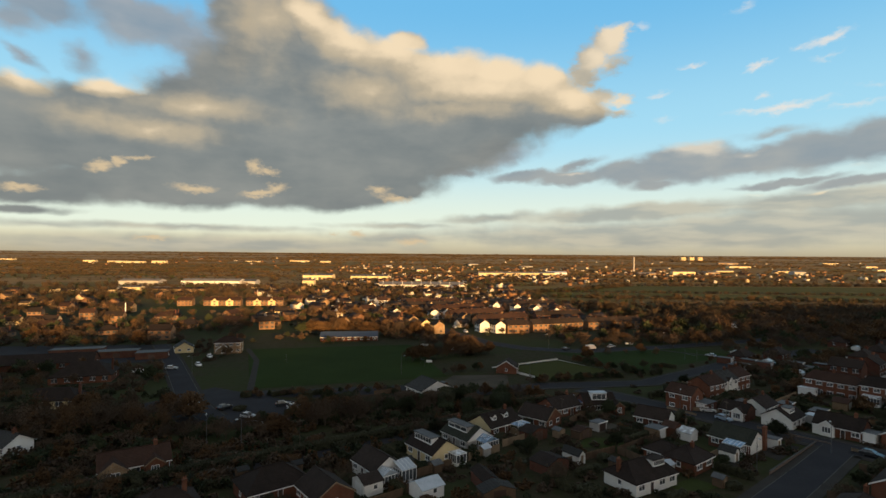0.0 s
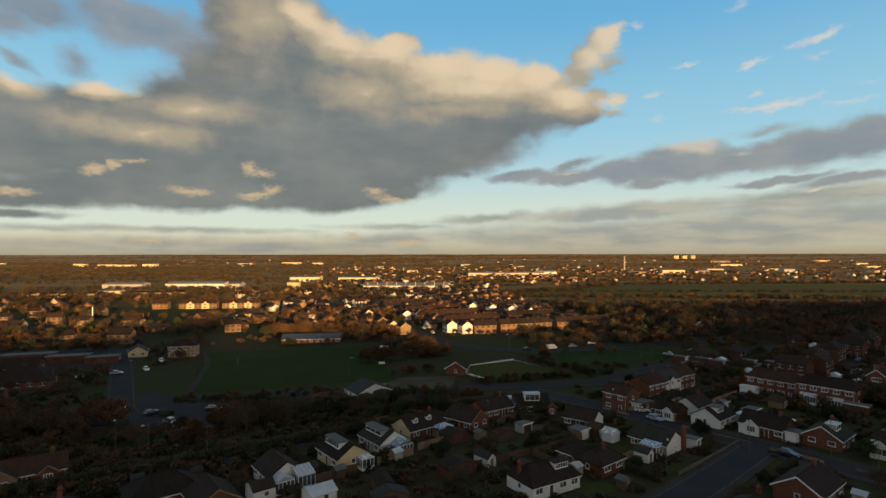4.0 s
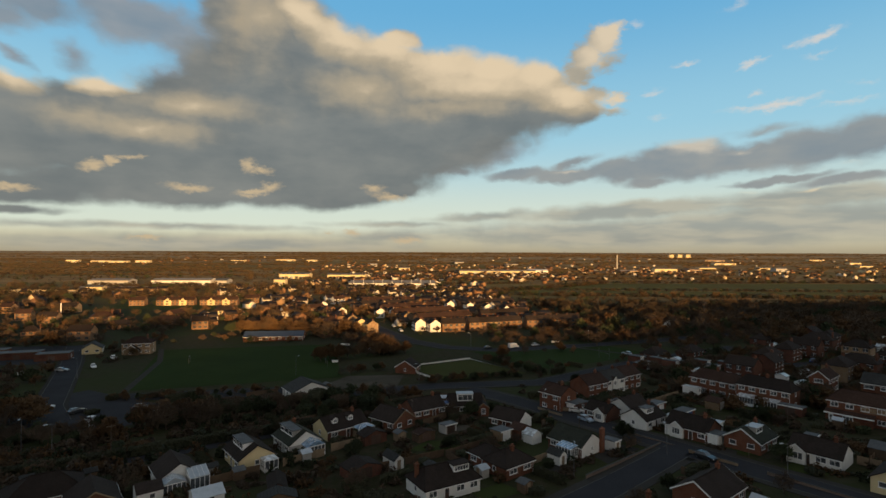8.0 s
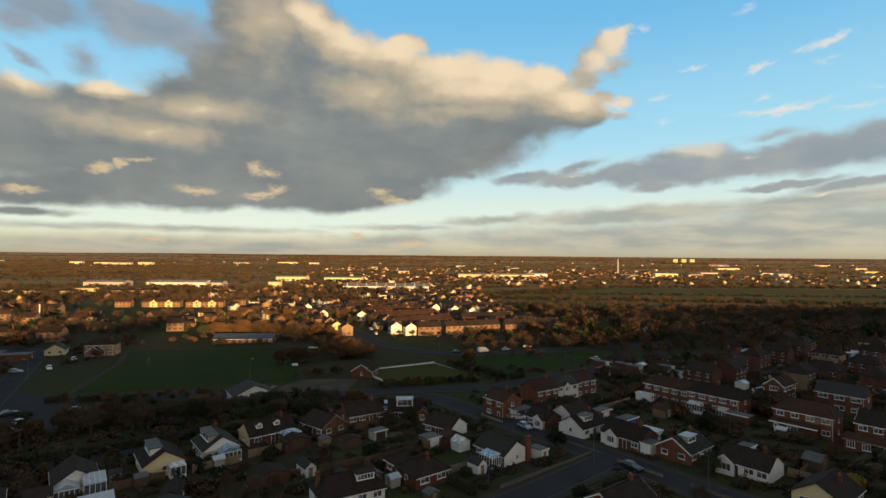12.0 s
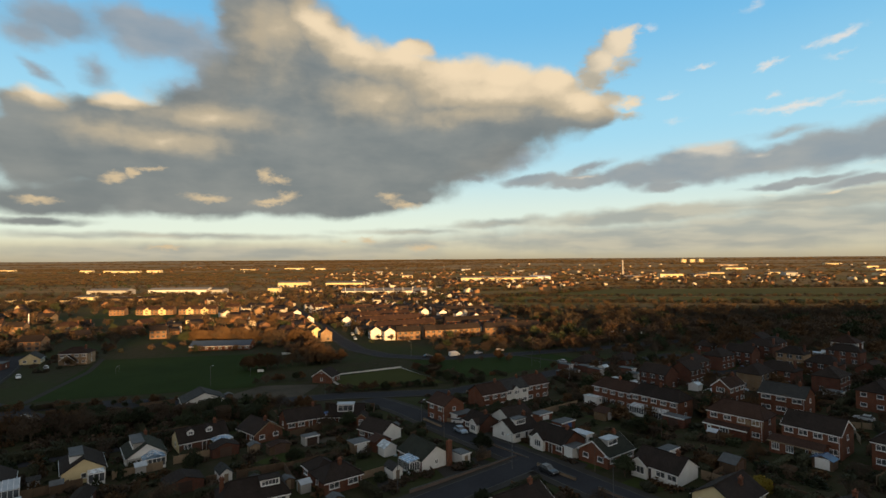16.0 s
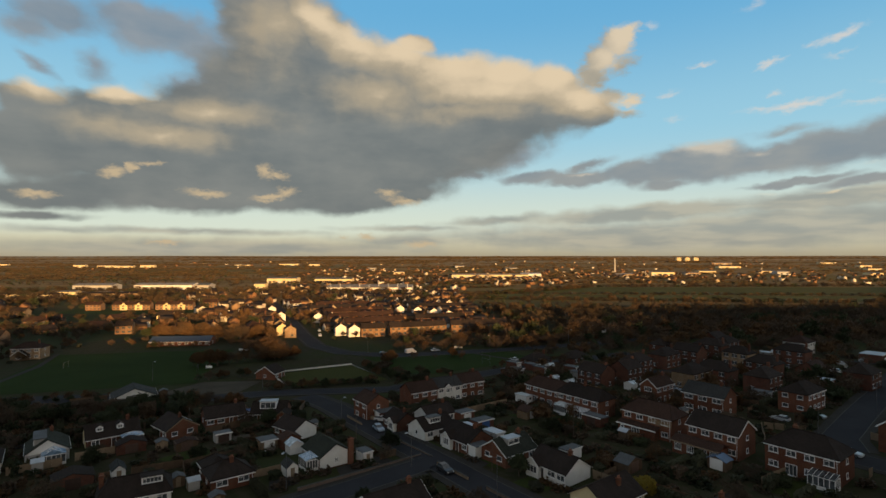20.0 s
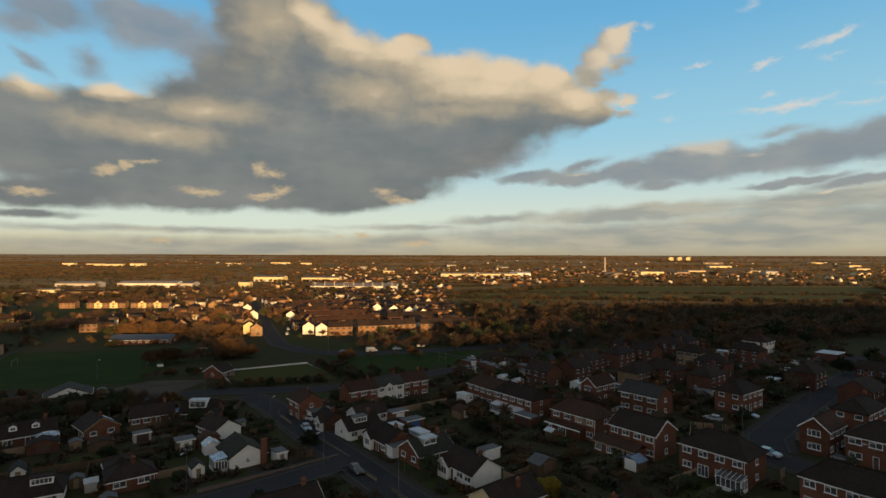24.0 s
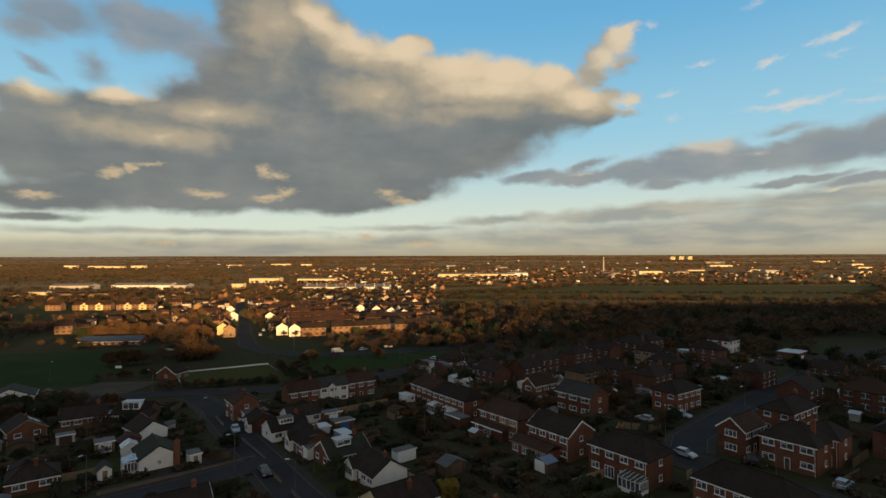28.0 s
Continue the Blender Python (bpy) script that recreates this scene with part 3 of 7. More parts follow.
def chimney(parent, x, y, base, top, mat=None, w=0.7, d=0.55, pots=2):
    c = part("chimney", Form().box(x - w / 2, x + w / 2, y - d / 2, y + d / 2, base, top - 0.2).box(x - w / 2 - 0.06, x + w / 2 + 0.06, y - d / 2 - 0.06, y + d / 2 + 0.06, top - 0.2, top), mat or BRICK, parent)
    for i in range(pots):
        px = x + (i - (pots - 1) / 2) * w * 0.45
        part("chimney_pot", Form().tube((px, y, top - 0.01), (px, y, top + 0.35), 0.12, 0.1, 8), TERRACOTTA, c)


def gutters(parent, l, d, eave, over=0.32, ridge=None, barge=None, trim=None, rise=0.7):
    """White gutters along the eaves, downpipes and, on gables, bargeboards."""
    trim = trim or WHITE_PLASTIC
    z = eave - rise * over + 0.02
    for s in (-1, 1):
        part("gutter", Form().box(-l / 2 - 0.2, l / 2 + 0.2, s * (d / 2 + over) - 0.06, s * (d / 2 + over) + 0.06, z - 0.1, z + 0.05), trim, parent)
        part("downpipe", Form().tube((l / 2 - 0.3, s * (d / 2 + 0.06), -0.4), (l / 2 - 0.3, s * (d / 2 + 0.06), z), 0.045, 0.045, 5), trim, parent)
    if barge is not None:
        for e in (-1, 1):
            x = e * (l / 2 + over * 0.7 + 0.02)
            for s in (-1, 1):
                y, zt, ze = s * (d / 2 + over), ridge + 0.14, eave - rise * over + 0.14
                part("bargeboard", Form().slab([(x - 0.03, 0, zt), (x + 0.03, 0, zt), (x + 0.03, y, ze), (x - 0.03, y, ze)], 0.28), barge, parent)


def dormer(parent, u, side, w=3.0, h=1.35, style="flat", cheek=None, bars=3, up=0.25, roof_mat=None):
    """A dormer on a slope: side -1 is the front slope. style flat, or gable with a small pitched roof."""
    cheek = cheek or WHITE_PLASTIC
    l, d, eave, ridge = parent["size"]
    rise = (ridge - eave) / (d / 2)
    y0 = d / 2 * (1 - up)
    zb = eave + (d / 2 - y0) * rise + 0.1
    zt = zb + h
    yb = max(0.0, (ridge - zt) / rise) if zt < ridge else 0.0
    ob = part("dormer", Form().box(-w / 2, w / 2, -y0, -min(y0 - 0.4, yb), zb - 0.1, zt), cheek, parent, "", pose(u, 0, 0, 0, 0, 0 if side < 0 else 180))
    if style == "flat":
        part("dormer_roof", Form().box(-w / 2 - 0.2, w / 2 + 0.2, -y0 - 0.25, -min(y0 - 0.4, yb) + 0.1, zt, zt + 0.14), roof_mat or FLAT_ROOF, ob)
    else:
        f = Form()
        for s in (-1, 1):
            f.slab([(0, -y0 - 0.2, zt + w * 0.38), (0, 0, zt + w * 0.38), (s * (w / 2 + 0.2), 0, zt - 0.05), (s * (w / 2 + 0.2), -y0 - 0.2, zt - 0.05)][:: (1 if s > 0 else -1)], 0.1)
        part("dormer_roof", f, roof_mat or TILE_BROWN, ob)
        part("dormer_gable", Form().add([(-w / 2, -y0, zt), (w / 2, -y0, zt), (0, -y0, zt + w * 0.36), (-w / 2, -y0 + 0.1, zt), (w / 2, -y0 + 0.1, zt), (0, -y0 + 0.1, zt + w * 0.36)],
                                        [(0, 1, 2), (5, 4, 3), (0, 3, 4, 1), (1, 4, 5, 2), (2, 5, 3, 0)]), cheek, ob)
    window(ob, pose(0, -y0 - 0.005, zb + 0.15), w - 0.35, h - 0.3, bars, name="dormer_window")
    return ob


def conservatory(parent, m, w=3.4, d=3.0, wall=2.1, top=2.9, roof=None, style="lean"):
    """A white-framed conservatory against a wall; it stands in front of y = 0."""
    n = max(3, round(w / 0.75))
    rows = [0.5, 0.58, wall, wall + 0.14]

    def posts(a, b, count):
        cuts = [x for i in range(count + 1) for x in (a + (b - a) * i / count - 0.05, a + (b - a) * i / count + 0.05)]
        return lattice(cuts, rows, {(1 + 2 * i, 1) for i in range(count)}, -0.05, 0.05)
    front = posts(-w / 2, w / 2, n)
    front.v = [(x, y - d, z) for x, y, z in front.v]
    ob = part("conservatory", front, WHITE_PLASTIC, parent, "white-framed glazed conservatory", m)
    for s in (-1, 1):
        side = posts(-d + 0.12, -0.06, 4)
        side.v = [(s * w / 2 - y, x, z) for x, y, z in side.v]
        part("side_frame", side, WHITE_PLASTIC, ob)
    part("dwarf_wall", Form().box(-w / 2 - 0.08, w / 2 + 0.08, -d - 0.08, -d + 0.08, -0.4, 0.5).box(-w / 2 - 0.08, -w / 2 + 0.08, -d + 0.08, 0, -0.4, 0.5).box(w / 2 - 0.08, w / 2 + 0.08, -d + 0.08, 0, -0.4, 0.5), WHITE_PLASTIC, ob)
    part("side_glass", Form().box(-w / 2, w / 2, -d - 0.01, -d + 0.01, 0.5, wall), PANE, ob)
    for s in (-1, 1):
        part("side_glass", Form().box(s * w / 2 - 0.01, s * w / 2 + 0.01, -d + 0.05, 0, 0.5, wall), PANE, ob)
    roof = roof or CONS_GLASS
    r, b = Form(), Form()
    if style == "lean":
        r.slab([(-w / 2 - 0.1, -d - 0.15, wall + 0.2), (w / 2 + 0.1, -d - 0.15, wall + 0.2), (w / 2 + 0.1, 0, top), (-w / 2 - 0.1, 0, top)], 0.05)
        for i in range(n + 1):
            x = -w / 2 + w * i / n
            b.tube((x, -d - 0.15, wall + 0.21), (x, 0, top + 0.01), 0.035, 0.035, 4)
    elif style == "gable":
        for s in (-1, 1):
            r.slab([(0, -d - 0.15, top), (0, 0, top), (s * (w / 2 + 0.12), 0, wall + 0.15), (s * (w / 2 + 0.12), -d - 0.15, wall + 0.15)][:: (1 if s > 0 else -1)], 0.05)
            for i in range(6):
                y = -d * i / 5
                b.tube((0, y, top + 0.01), (s * w / 2, y, wall + 0.16), 0.035, 0.035, 4)
        r.add([(-w / 2, -d, wall + 0.14), (w / 2, -d, wall + 0.14), (0, -d, top)], [(0, 1, 2)])
    else:
        a, c = (-w * 0.15, -d * 0.5, top), (w * 0.15, -d * 0.5, top)
        e = [(-w / 2 - 0.1, -d - 0.1, wall + 0.15), (w / 2 + 0.1, -d - 0.1, wall + 0.15), (w / 2 + 0.1, 0, wall + 0.15), (-w / 2 - 0.1, 0, wall + 0.15)]
        r.add([a, c] + e, [(2, 3, 1, 0), (4, 5, 0, 1), (3, 4, 1), (5, 2, 0)])
        for p, q in ((a, e[0]), (a, e[3]), (c, e[1]), (c, e[2]), (a, c)):
            b.tube(p, q, 0.05, 0.05, 4)
        for i in range(1, n):
            b.tube((-w / 2 + w * i / n, -d - 0.1, wall + 0.16), (-w * 0.15 + 0.3 * w * i / n, -d * 0.5, top), 0.03, 0.03, 4)
    part("conservatory_roof", r, roof, ob)
    part("glazing", b, WHITE_PLASTIC, ob)
    return ob


def row_of_windows(parent, side, l, d, floor, n, w=1.5, h=1.15, bars=2, doors=(), glazed=(), z0=0.95):
    span = (l if side in ("front", "back") else d)
    for i in range(n):
        u = (i + 0.5) / n * span - span / 2
        if i in doors:
            door(parent, on_wall(side, l, d, u, 0))
        elif i in glazed:
            window(parent, on_wall(side, l, d, u, 0.12), min(w * 1.2, 2.2), 2.0, 3, name="patio_door")
        else:
            window(parent, on_wall(side, l, d, u, floor * 2.55 + z0), w, h, bars)


def house(x, y, turn, l, d, storeys=1, wall=None, roof=None, hip=0, pitch=0.62, label="", group="houses of the estate", trim=None, barge=None,
          fn=3, bn=3, rn=1, ln=1, stacks=((0.3, 0.0),), upper=None, doors=(1,), glazed=(), ww=1.6, detail=True, name="", lift=0.0, lw=0.9):
    """A house: ridge along its own x, front to its own -y. upper: a second cladding for the upper storey's walls."""
    wall, roof = wall or BRICK, roof or TILE_BROWN
    eave = 2.4 if storeys == 1 else 5.0
    ridge = eave + d / 2 * pitch
    TAKEN.append((x, y, turn, l / 2, d / 2))
    name = name or ("bungalow" if storeys == 1 else "house")
    h = thing(name, x, y, turn, label, "bungalow" if name == "bungalow" else "house", group, z=land(x, y) + lift)
    part("wall", gable_walls(l, d, eave, ridge - 0.02, not hip), wall, h)
    if upper:
        part("cladding", Form().box(-l / 2 - 0.05, l / 2 + 0.05, -d / 2 - 0.05, d / 2 + 0.05, 2.55, 4.95), upper, h)
    f, cap = roof_form(l, d, eave, ridge, hip)
    r = part("roof", f, roof, h)
    part("ridge_capping", cap, roof, r)
    gutters(h, l, d, eave, ridge=ridge, barge=None if hip else barge, trim=trim, rise=pitch)
    for s in range(storeys):
        row_of_windows(h, "front", l, d, s, fn, ww, doors=doors if s == 0 else (), glazed=glazed if s == 0 else ())
        row_of_windows(h, "back", l, d, s, bn, ww - 0.2, doors=(0,) if s == 0 else ())
        if rn:
            row_of_windows(h, "right", l, d, s, rn, 0.9 if rn == 1 else 1.4, 1.0, 1)
        if ln:
            row_of_windows(h, "left", l, d, s, ln, lw if ln == 1 else 1.4, 1.2 if lw > 1 else 1.0, 3 if lw > 1 else 1)
    for u, v in stacks:
        chimney(h, u * l, v * d, eave, ridge + 0.9 - abs(v) * d * pitch * 0.6, BRICK)
    h["size"] = (l, d, eave, ridge)
    return h


def gable_front(h, u, w, out, wall=None, barge=None, glaze=1.8, roof=None, eave=None):
    """A gabled bay that stands out of a house's front, with a broad window."""
    l, d, main_eave, ridge = h["size"]
    low, eave = eave is not None, eave or main_eave
    top = min(ridge - 0.25, eave + w / 2 * 0.75)
    y0, y1 = -d / 2 - out, -d / 2 + 0.1 if low else -d / 2 + 1.0 + (top - eave) / max(0.01, (ridge - eave) / (d / 2))
    f = Form()
    sec = [(-w / 2, -0.5), (w / 2, -0.5), (w / 2, eave), (0, top), (-w / 2, eave)]
    f.add([(u + a, y0, b) for a, b in sec] + [(u + a, y1, b) for a, b in sec], [(0, 1, 2, 3, 4), (9, 8, 7, 6, 5), (1, 0, 5, 6), (2, 1, 6, 7), (3, 2, 7, 8), (4, 3, 8, 9), (0, 4, 9, 5)])
    b = part("front_gable", f, wall or WHITE_WALL, h)
    r = Form()
    for s in (-1, 1):
        r.slab([(u, y0 - 0.25, top + 0.14), (u, y1, top + 0.14), (u + s * (w / 2 + 0.25), y1, eave - 0.06), (u + s * (w / 2 + 0.25), y0 - 0.25, eave - 0.06)][:: (1 if s > 0 else -1)], 0.12)
    part("gable_roof", r, roof or TILE_BROWN, b)
    for s in (-1, 1):
        part("bargeboard", Form().slab([(u, y0 - 0.3, top + 0.17), (u, y0 - 0.24, top + 0.17), (u + s * (w / 2 + 0.28), y0 - 0.24, eave - 0.05), (u + s * (w / 2 + 0.28), y0 - 0.3, eave - 0.05)], 0.25), barge or WHITE_PLASTIC, b)
    window(b, pose(u, y0 - 0.004, 0.75), min(glaze, w - 0.6), 1.4, 3)
    if eave > 4:
        window(b, pose(u, y0 - 0.004, 3.4), min(glaze, w - 0.6), 1.25, 3)
    return b


def outbuilding(x, y, turn, w, d, h=2.3, wall=None, roof=None, style="flat", label="", name="garage", door_mat=None, rise=0.9, glazed=False, trim=None):
    """A garage or shed, its door to its own -y."""
    g = thing(name, x, y, turn, label, name.replace("_", " "), "garages and sheds")
    TAKEN.append((x, y, turn, w / 2, d / 2))
    if style == "flat":
        part("wall", Form().box(-w / 2, w / 2, -d / 2, d / 2, -0.3, h), wall or BRICK, g)
        part("roof", Form().slab([(-w / 2 - 0.15, -d / 2 - 0.15, h + 0.2), (w / 2 + 0.15, -d / 2 - 0.15, h + 0.2), (w / 2 + 0.15, d / 2 + 0.15, h + 0.12), (-w / 2 - 0.15, d / 2 + 0.15, h + 0.12)], 0.14), roof or FLAT_ROOF, g)
        part("fascia", Form().box(-w / 2 - 0.18, w / 2 + 0.18, -d / 2 - 0.2, -d / 2 - 0.155, h - 0.05, h + 0.22), trim or WHITE_PLASTIC, g)
    else:
        f = Form()
        sec = [(-w / 2, -0.3), (w / 2, -0.3), (w / 2, h), (0, h + rise), (-w / 2, h)]
        f.add([(a, -d / 2, b) for a, b in sec] + [(a, d / 2, b) for a, b in sec], [(0, 1, 2, 3, 4), (9, 8, 7, 6, 5), (1, 0, 5, 6), (2, 1, 6, 7), (3, 2, 7, 8), (4, 3, 8, 9), (0, 4, 9, 5)])
        part("wall", f, wall or FENCE, g)
        r = Form()
        for s in (-1, 1):
            r.slab([(0, -d / 2 - 0.2, h + rise + 0.1), (0, d / 2 + 0.2, h + rise + 0.1), (s * (w / 2 + 0.2), d / 2 + 0.2, h - 0.06), (s * (w / 2 + 0.2), -d / 2 - 0.2, h - 0.06)][:: (1 if s > 0 else -1)], 0.1)
        part("roof", r, roof or FLAT_ROOF, g)
    if w > 2.3:
        part("garage_door", Form().box(-min(1.2, w / 2 - 0.2), min(1.2, w / 2 - 0.2), -d / 2 - 0.04, -d / 2 + 0.02, 0.02, 2.05), door_mat or WHITE_PLASTIC, g)
    else:
        part("shed_door", Form().box(-0.4, 0.4, -d / 2 - 0.04, -d / 2 + 0.02, 0.02, 1.8), door_mat or FENCE_PALE, g)
    if glazed or d > 4:
        window(g, on_wall("right", w, d, 0.3, 1.0), 0.9, 0.9, 1)
    return g

# ---- ground, roads and grass ----
def sheet(name, mat, xs, ys, z=0.0, label="", bumps=0.0):
    f = Form()
    n = len(xs)
    f.v = [(x, y, land(x, y) + z + (bumps * (noise.noise((x * 0.002, y * 0.002, 0)) + 0.5 * noise.noise((x * 0.006, y * 0.006, 3))) * min(1, max(0, (y - 1500) / 2500)))) for y in ys for x in xs]
    f.f = [(j * n + i, j * n + i + 1, j * n + n + i + 1, j * n + n + i) for j in range(len(ys) - 1) for i in range(n - 1)]
    return part(name, f, mat, None)


def ground_material():
    m = bpy.data.materials.new("rough_ground")
    m.use_nodes = True
    q = Nodes(m.node_tree)
    where = q.add("ShaderNodeTexCoord").outputs["Object"]
    patch = q.noise(where, 0.02, 5, 0.6)
    grain = q.noise(where, 0.5, 6, 0.7)
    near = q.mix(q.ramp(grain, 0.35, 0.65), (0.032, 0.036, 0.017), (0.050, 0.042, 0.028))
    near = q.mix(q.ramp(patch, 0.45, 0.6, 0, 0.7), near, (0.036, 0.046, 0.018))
    cells = q.add("ShaderNodeTexVoronoi", {"Vector": q.vec("MULTIPLY", where, (1.0, 0.55, 1.0)), "Scale": 0.0042}).outputs["Color"]
    pick = q.add("ShaderNodeSeparateXYZ", (cells,)).outputs[0]
    # far fields coloured lighter, in place of low sun caught by upright grass
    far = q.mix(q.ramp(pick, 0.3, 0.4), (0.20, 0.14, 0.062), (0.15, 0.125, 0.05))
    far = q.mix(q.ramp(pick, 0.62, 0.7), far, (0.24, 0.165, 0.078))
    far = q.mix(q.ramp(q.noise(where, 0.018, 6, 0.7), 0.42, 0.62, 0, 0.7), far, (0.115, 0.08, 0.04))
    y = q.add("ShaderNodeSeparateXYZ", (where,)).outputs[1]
    # painted haze: field colours blend paler with distance
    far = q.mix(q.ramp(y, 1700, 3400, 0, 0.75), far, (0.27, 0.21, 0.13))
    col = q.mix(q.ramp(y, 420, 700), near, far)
    lift = q.add("ShaderNodeBump", {"Strength": 0.4, "Distance": 0.2, "Height": grain})
    b = q.add("ShaderNodeBsdfPrincipled", {"Base Color": col, "Roughness": 0.95, "Normal": lift.outputs[0], "Specular IOR Level": 0.02})
    q.add("ShaderNodeOutputMaterial", (b.outputs[0],))
    return m


xs = [-5200, -3600, -2600, -1900, -1400, -1000, -700] + list(range(-490, 691, 20)) + [850, 1100, 1500, 2000, 2700, 3700, 5200]
ys = [-600, -300, -100, 0, 60] + list(range(80, 521, 20)) + [600, 700, 850, 1000, 1200, 1400, 1700, 2000, 2300, 2600, 3000, 3400, 3800, 4200, 4600, 4950]
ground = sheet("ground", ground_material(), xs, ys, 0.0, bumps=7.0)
tagged(ground, "dark winter grass and brown fields, painted paler with haze to the horizon", "ground", "", "structure")


def strip(name, mat, pts, width, z, label="", category="", kind="structure", step=4.0):
    """A flat band of even width along a line of points, laid on the land."""
    f = Form()
    line = [Vector((*pts[0], 0))]
    for a, b in zip(pts, pts[1:]):
        a, b = Vector((*a, 0)), Vector((*b, 0))
        n = max(1, round((b - a).length / step))
        line += [a.lerp(b, (i + 1) / n) for i in range(n)]
    rows = []
    for i, p in enumerate(line):
        d = (line[min(i + 1, len(line) - 1)] - line[max(i - 1, 0)]).normalized()
        s = Vector((d.y, -d.x, 0)) * width / 2
        rows.append((p - s, p + s))
    for l, r in rows:
        zl, zr = land(l.x, l.y) + z, land(r.x, r.y) + z
        f.v += [(l.x, l.y, zl), (r.x, r.y, zr), (l.x, l.y, zl - 0.5), (r.x, r.y, zr - 0.5)]
    for i in range(len(rows) - 1):
        k4 = i * 4
        f.f += [(k4, k4 + 1, k4 + 5, k4 + 4), (k4 + 1, k4 + 3, k4 + 7, k4 + 5), (k4 + 2, k4, k4 + 4, k4 + 6)]
    n = len(f.v)
    f.f += [(0, 2, 3, 1), (n - 4, n - 3, n - 1, n - 2)]
    return tagged(part(name, f, mat, None), label, category, "", kind)


PLOTS = []


def plot(name, mat, corners, z, label, category, kind="structure", n=14):
    """A four-cornered patch laid on the land."""
    f = Form()
    a, b, c, d = (Vector((*p, 0)) for p in corners)
    if name in ("pitch", "bowling_green", "yard", "car_park"):
        PLOTS.append((a, b, c, d))
    for j in range(n + 1):
        for i in range(n + 1):
            p = a.lerp(b, i / n).lerp(d.lerp(c, i / n), j / n)
            f.v.append((p.x, p.y, land(p.x, p.y) + z))
    f.f = [(j * (n + 1) + i, j * (n + 1) + i + 1, (j + 1) * (n + 1) + i + 1, (j + 1) * (n + 1) + i) for j in range(n) for i in range(n)]
    return tagged(part(name, f, mat, None), label, category, "", kind)


def off_plots(x, y):
    """True where no pitch, yard or car park lies."""
    p = Vector((x, y, 0))
    for q in PLOTS:
        side = [(q[(i + 1) % 4] - q[i]).cross(p - q[i]).z for i in range(4)]
        if all(s > -40 for s in side) or all(s < 40 for s in side):
            return False
    return True


A38 = Vector((math.cos(radians(38)), math.sin(radians(38))))
B38 = Vector((math.sin(radians(38)), -math.cos(radians(38))))


def grid(x, y, a, b):
    """A place a metres along the estate's cross direction and b metres along its street from (x, y)."""
    p = Vector((x, y)) + A38 * a + B38 * b
    return p.x, p.y


def road(pts, width, walk_width=1.8, label="grey asphalt estate road"):
    for a, b in zip(pts, pts[1:]):
        TAKEN.append(((a[0] + b[0]) / 2, (a[1] + b[1]) / 2, math.degrees(math.atan2(b[1] - a[1], b[0] - a[0])), math.hypot(b[0] - a[0], b[1] - a[1]) / 2, width / 2 + walk_width))
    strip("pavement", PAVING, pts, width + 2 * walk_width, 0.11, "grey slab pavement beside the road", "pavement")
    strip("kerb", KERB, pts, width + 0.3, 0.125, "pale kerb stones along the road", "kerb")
    strip("road", ASPHALT, pts, width, 0.135, label, "road")


road([(46, 174), (58, 161), (97, 106), (130, 62)], 6.6)
road([(24, 64), (64, 97), (88, 117)], 6.0)
road([(172, 116), (176, 124), (208, 155), (226, 172), (262, 204)], 6.4)
road([(166, 119), (173, 108), (181, 96), (204, 66)], 6.0)
road([(10, 168), (34, 178), (72, 184), (120, 218), (170, 240)], 7.0, 1.2)
road([(-140, 262), (-112, 219), (-72, 152), (-60, 138)], 6.5, 1.2)
road([(-163, 726), (-83, 528), (-34, 415), (-9, 352), (3, 322), (22, 280), (40, 260), (64, 252), (150, 268), (270, 300)], 7.5, 1.5, "asphalt main road past the park")
road([(140, 196), (190, 200), (262, 215), (330, 250)], 6.0, 1.0)
plot("pitch", PITCH_GRASS, [(-62, 170), (2, 192), (-16, 268), (-92, 250)], 0.10, "mown green grass of a football pitch", "sports pitch")
plot("pitch", PITCH_GRASS, [(80, 205), (128, 234), (112, 268), (52, 246)], 0.10, "green recreation ground with goalposts", "sports pitch")
plot("bowling_green", GREEN_GRASS, [(40, 186), (69, 199), (50, 228), (24, 207)], 0.14, "square pale green bowling lawn with a white edge", "bowling green")
plot("yard", GRAVEL, [(-4, 172), (22, 168), (24, 196), (4, 194)], 0.09, "worn gravel yard beside the club", "yard")
plot("car_park", ASPHALT, [(-92, 140), (-46, 128), (-30, 148), (-74, 172)], 0.07, "dark asphalt car park behind the trees", "car park")
plot("car_park", ASPHALT, [(-60, 160), (-10, 160), (0, 180), (-58, 168)], 0.08, "dark asphalt track beside the pitch", "car park")
plot("yard", ASPHALT, [(-210, 200), (-118, 216), (-140, 262), (-230, 250)], 0.07, "asphalt school yard with parked cars", "yard")
plot("field", MEADOW, [(60, 655), (520, 590), (700, 700), (150, 745)], 0.3, "long green-brown meadow beyond the woods", "field", n=10)
plot("field", MEADOW, [(160, 760), (710, 712), (860, 930), (330, 930)], 0.3, "dull green pasture between hedges", "field", n=8)
plot("field", MEADOW, [(545, 590), (1150, 600), (1450, 1010), (870, 960)], 0.3, "broad pale green field beyond the woods", "field", n=8)
plot("field", LAWN, [(470, 480), (640, 490), (700, 560), (520, 560)], 0.3, "bright green paddock beside the woods", "field", n=8)
PLOTS.append(tuple(Vector((*p, 0)) for p in ((-270, 425), (-80, 410), (-100, 505), (-270, 490))))
plot("field", LAWN, [(-260, 455), (-90, 440), (-110, 505), (-260, 505)], 0.12, "green open grass before the long terraces", "field")

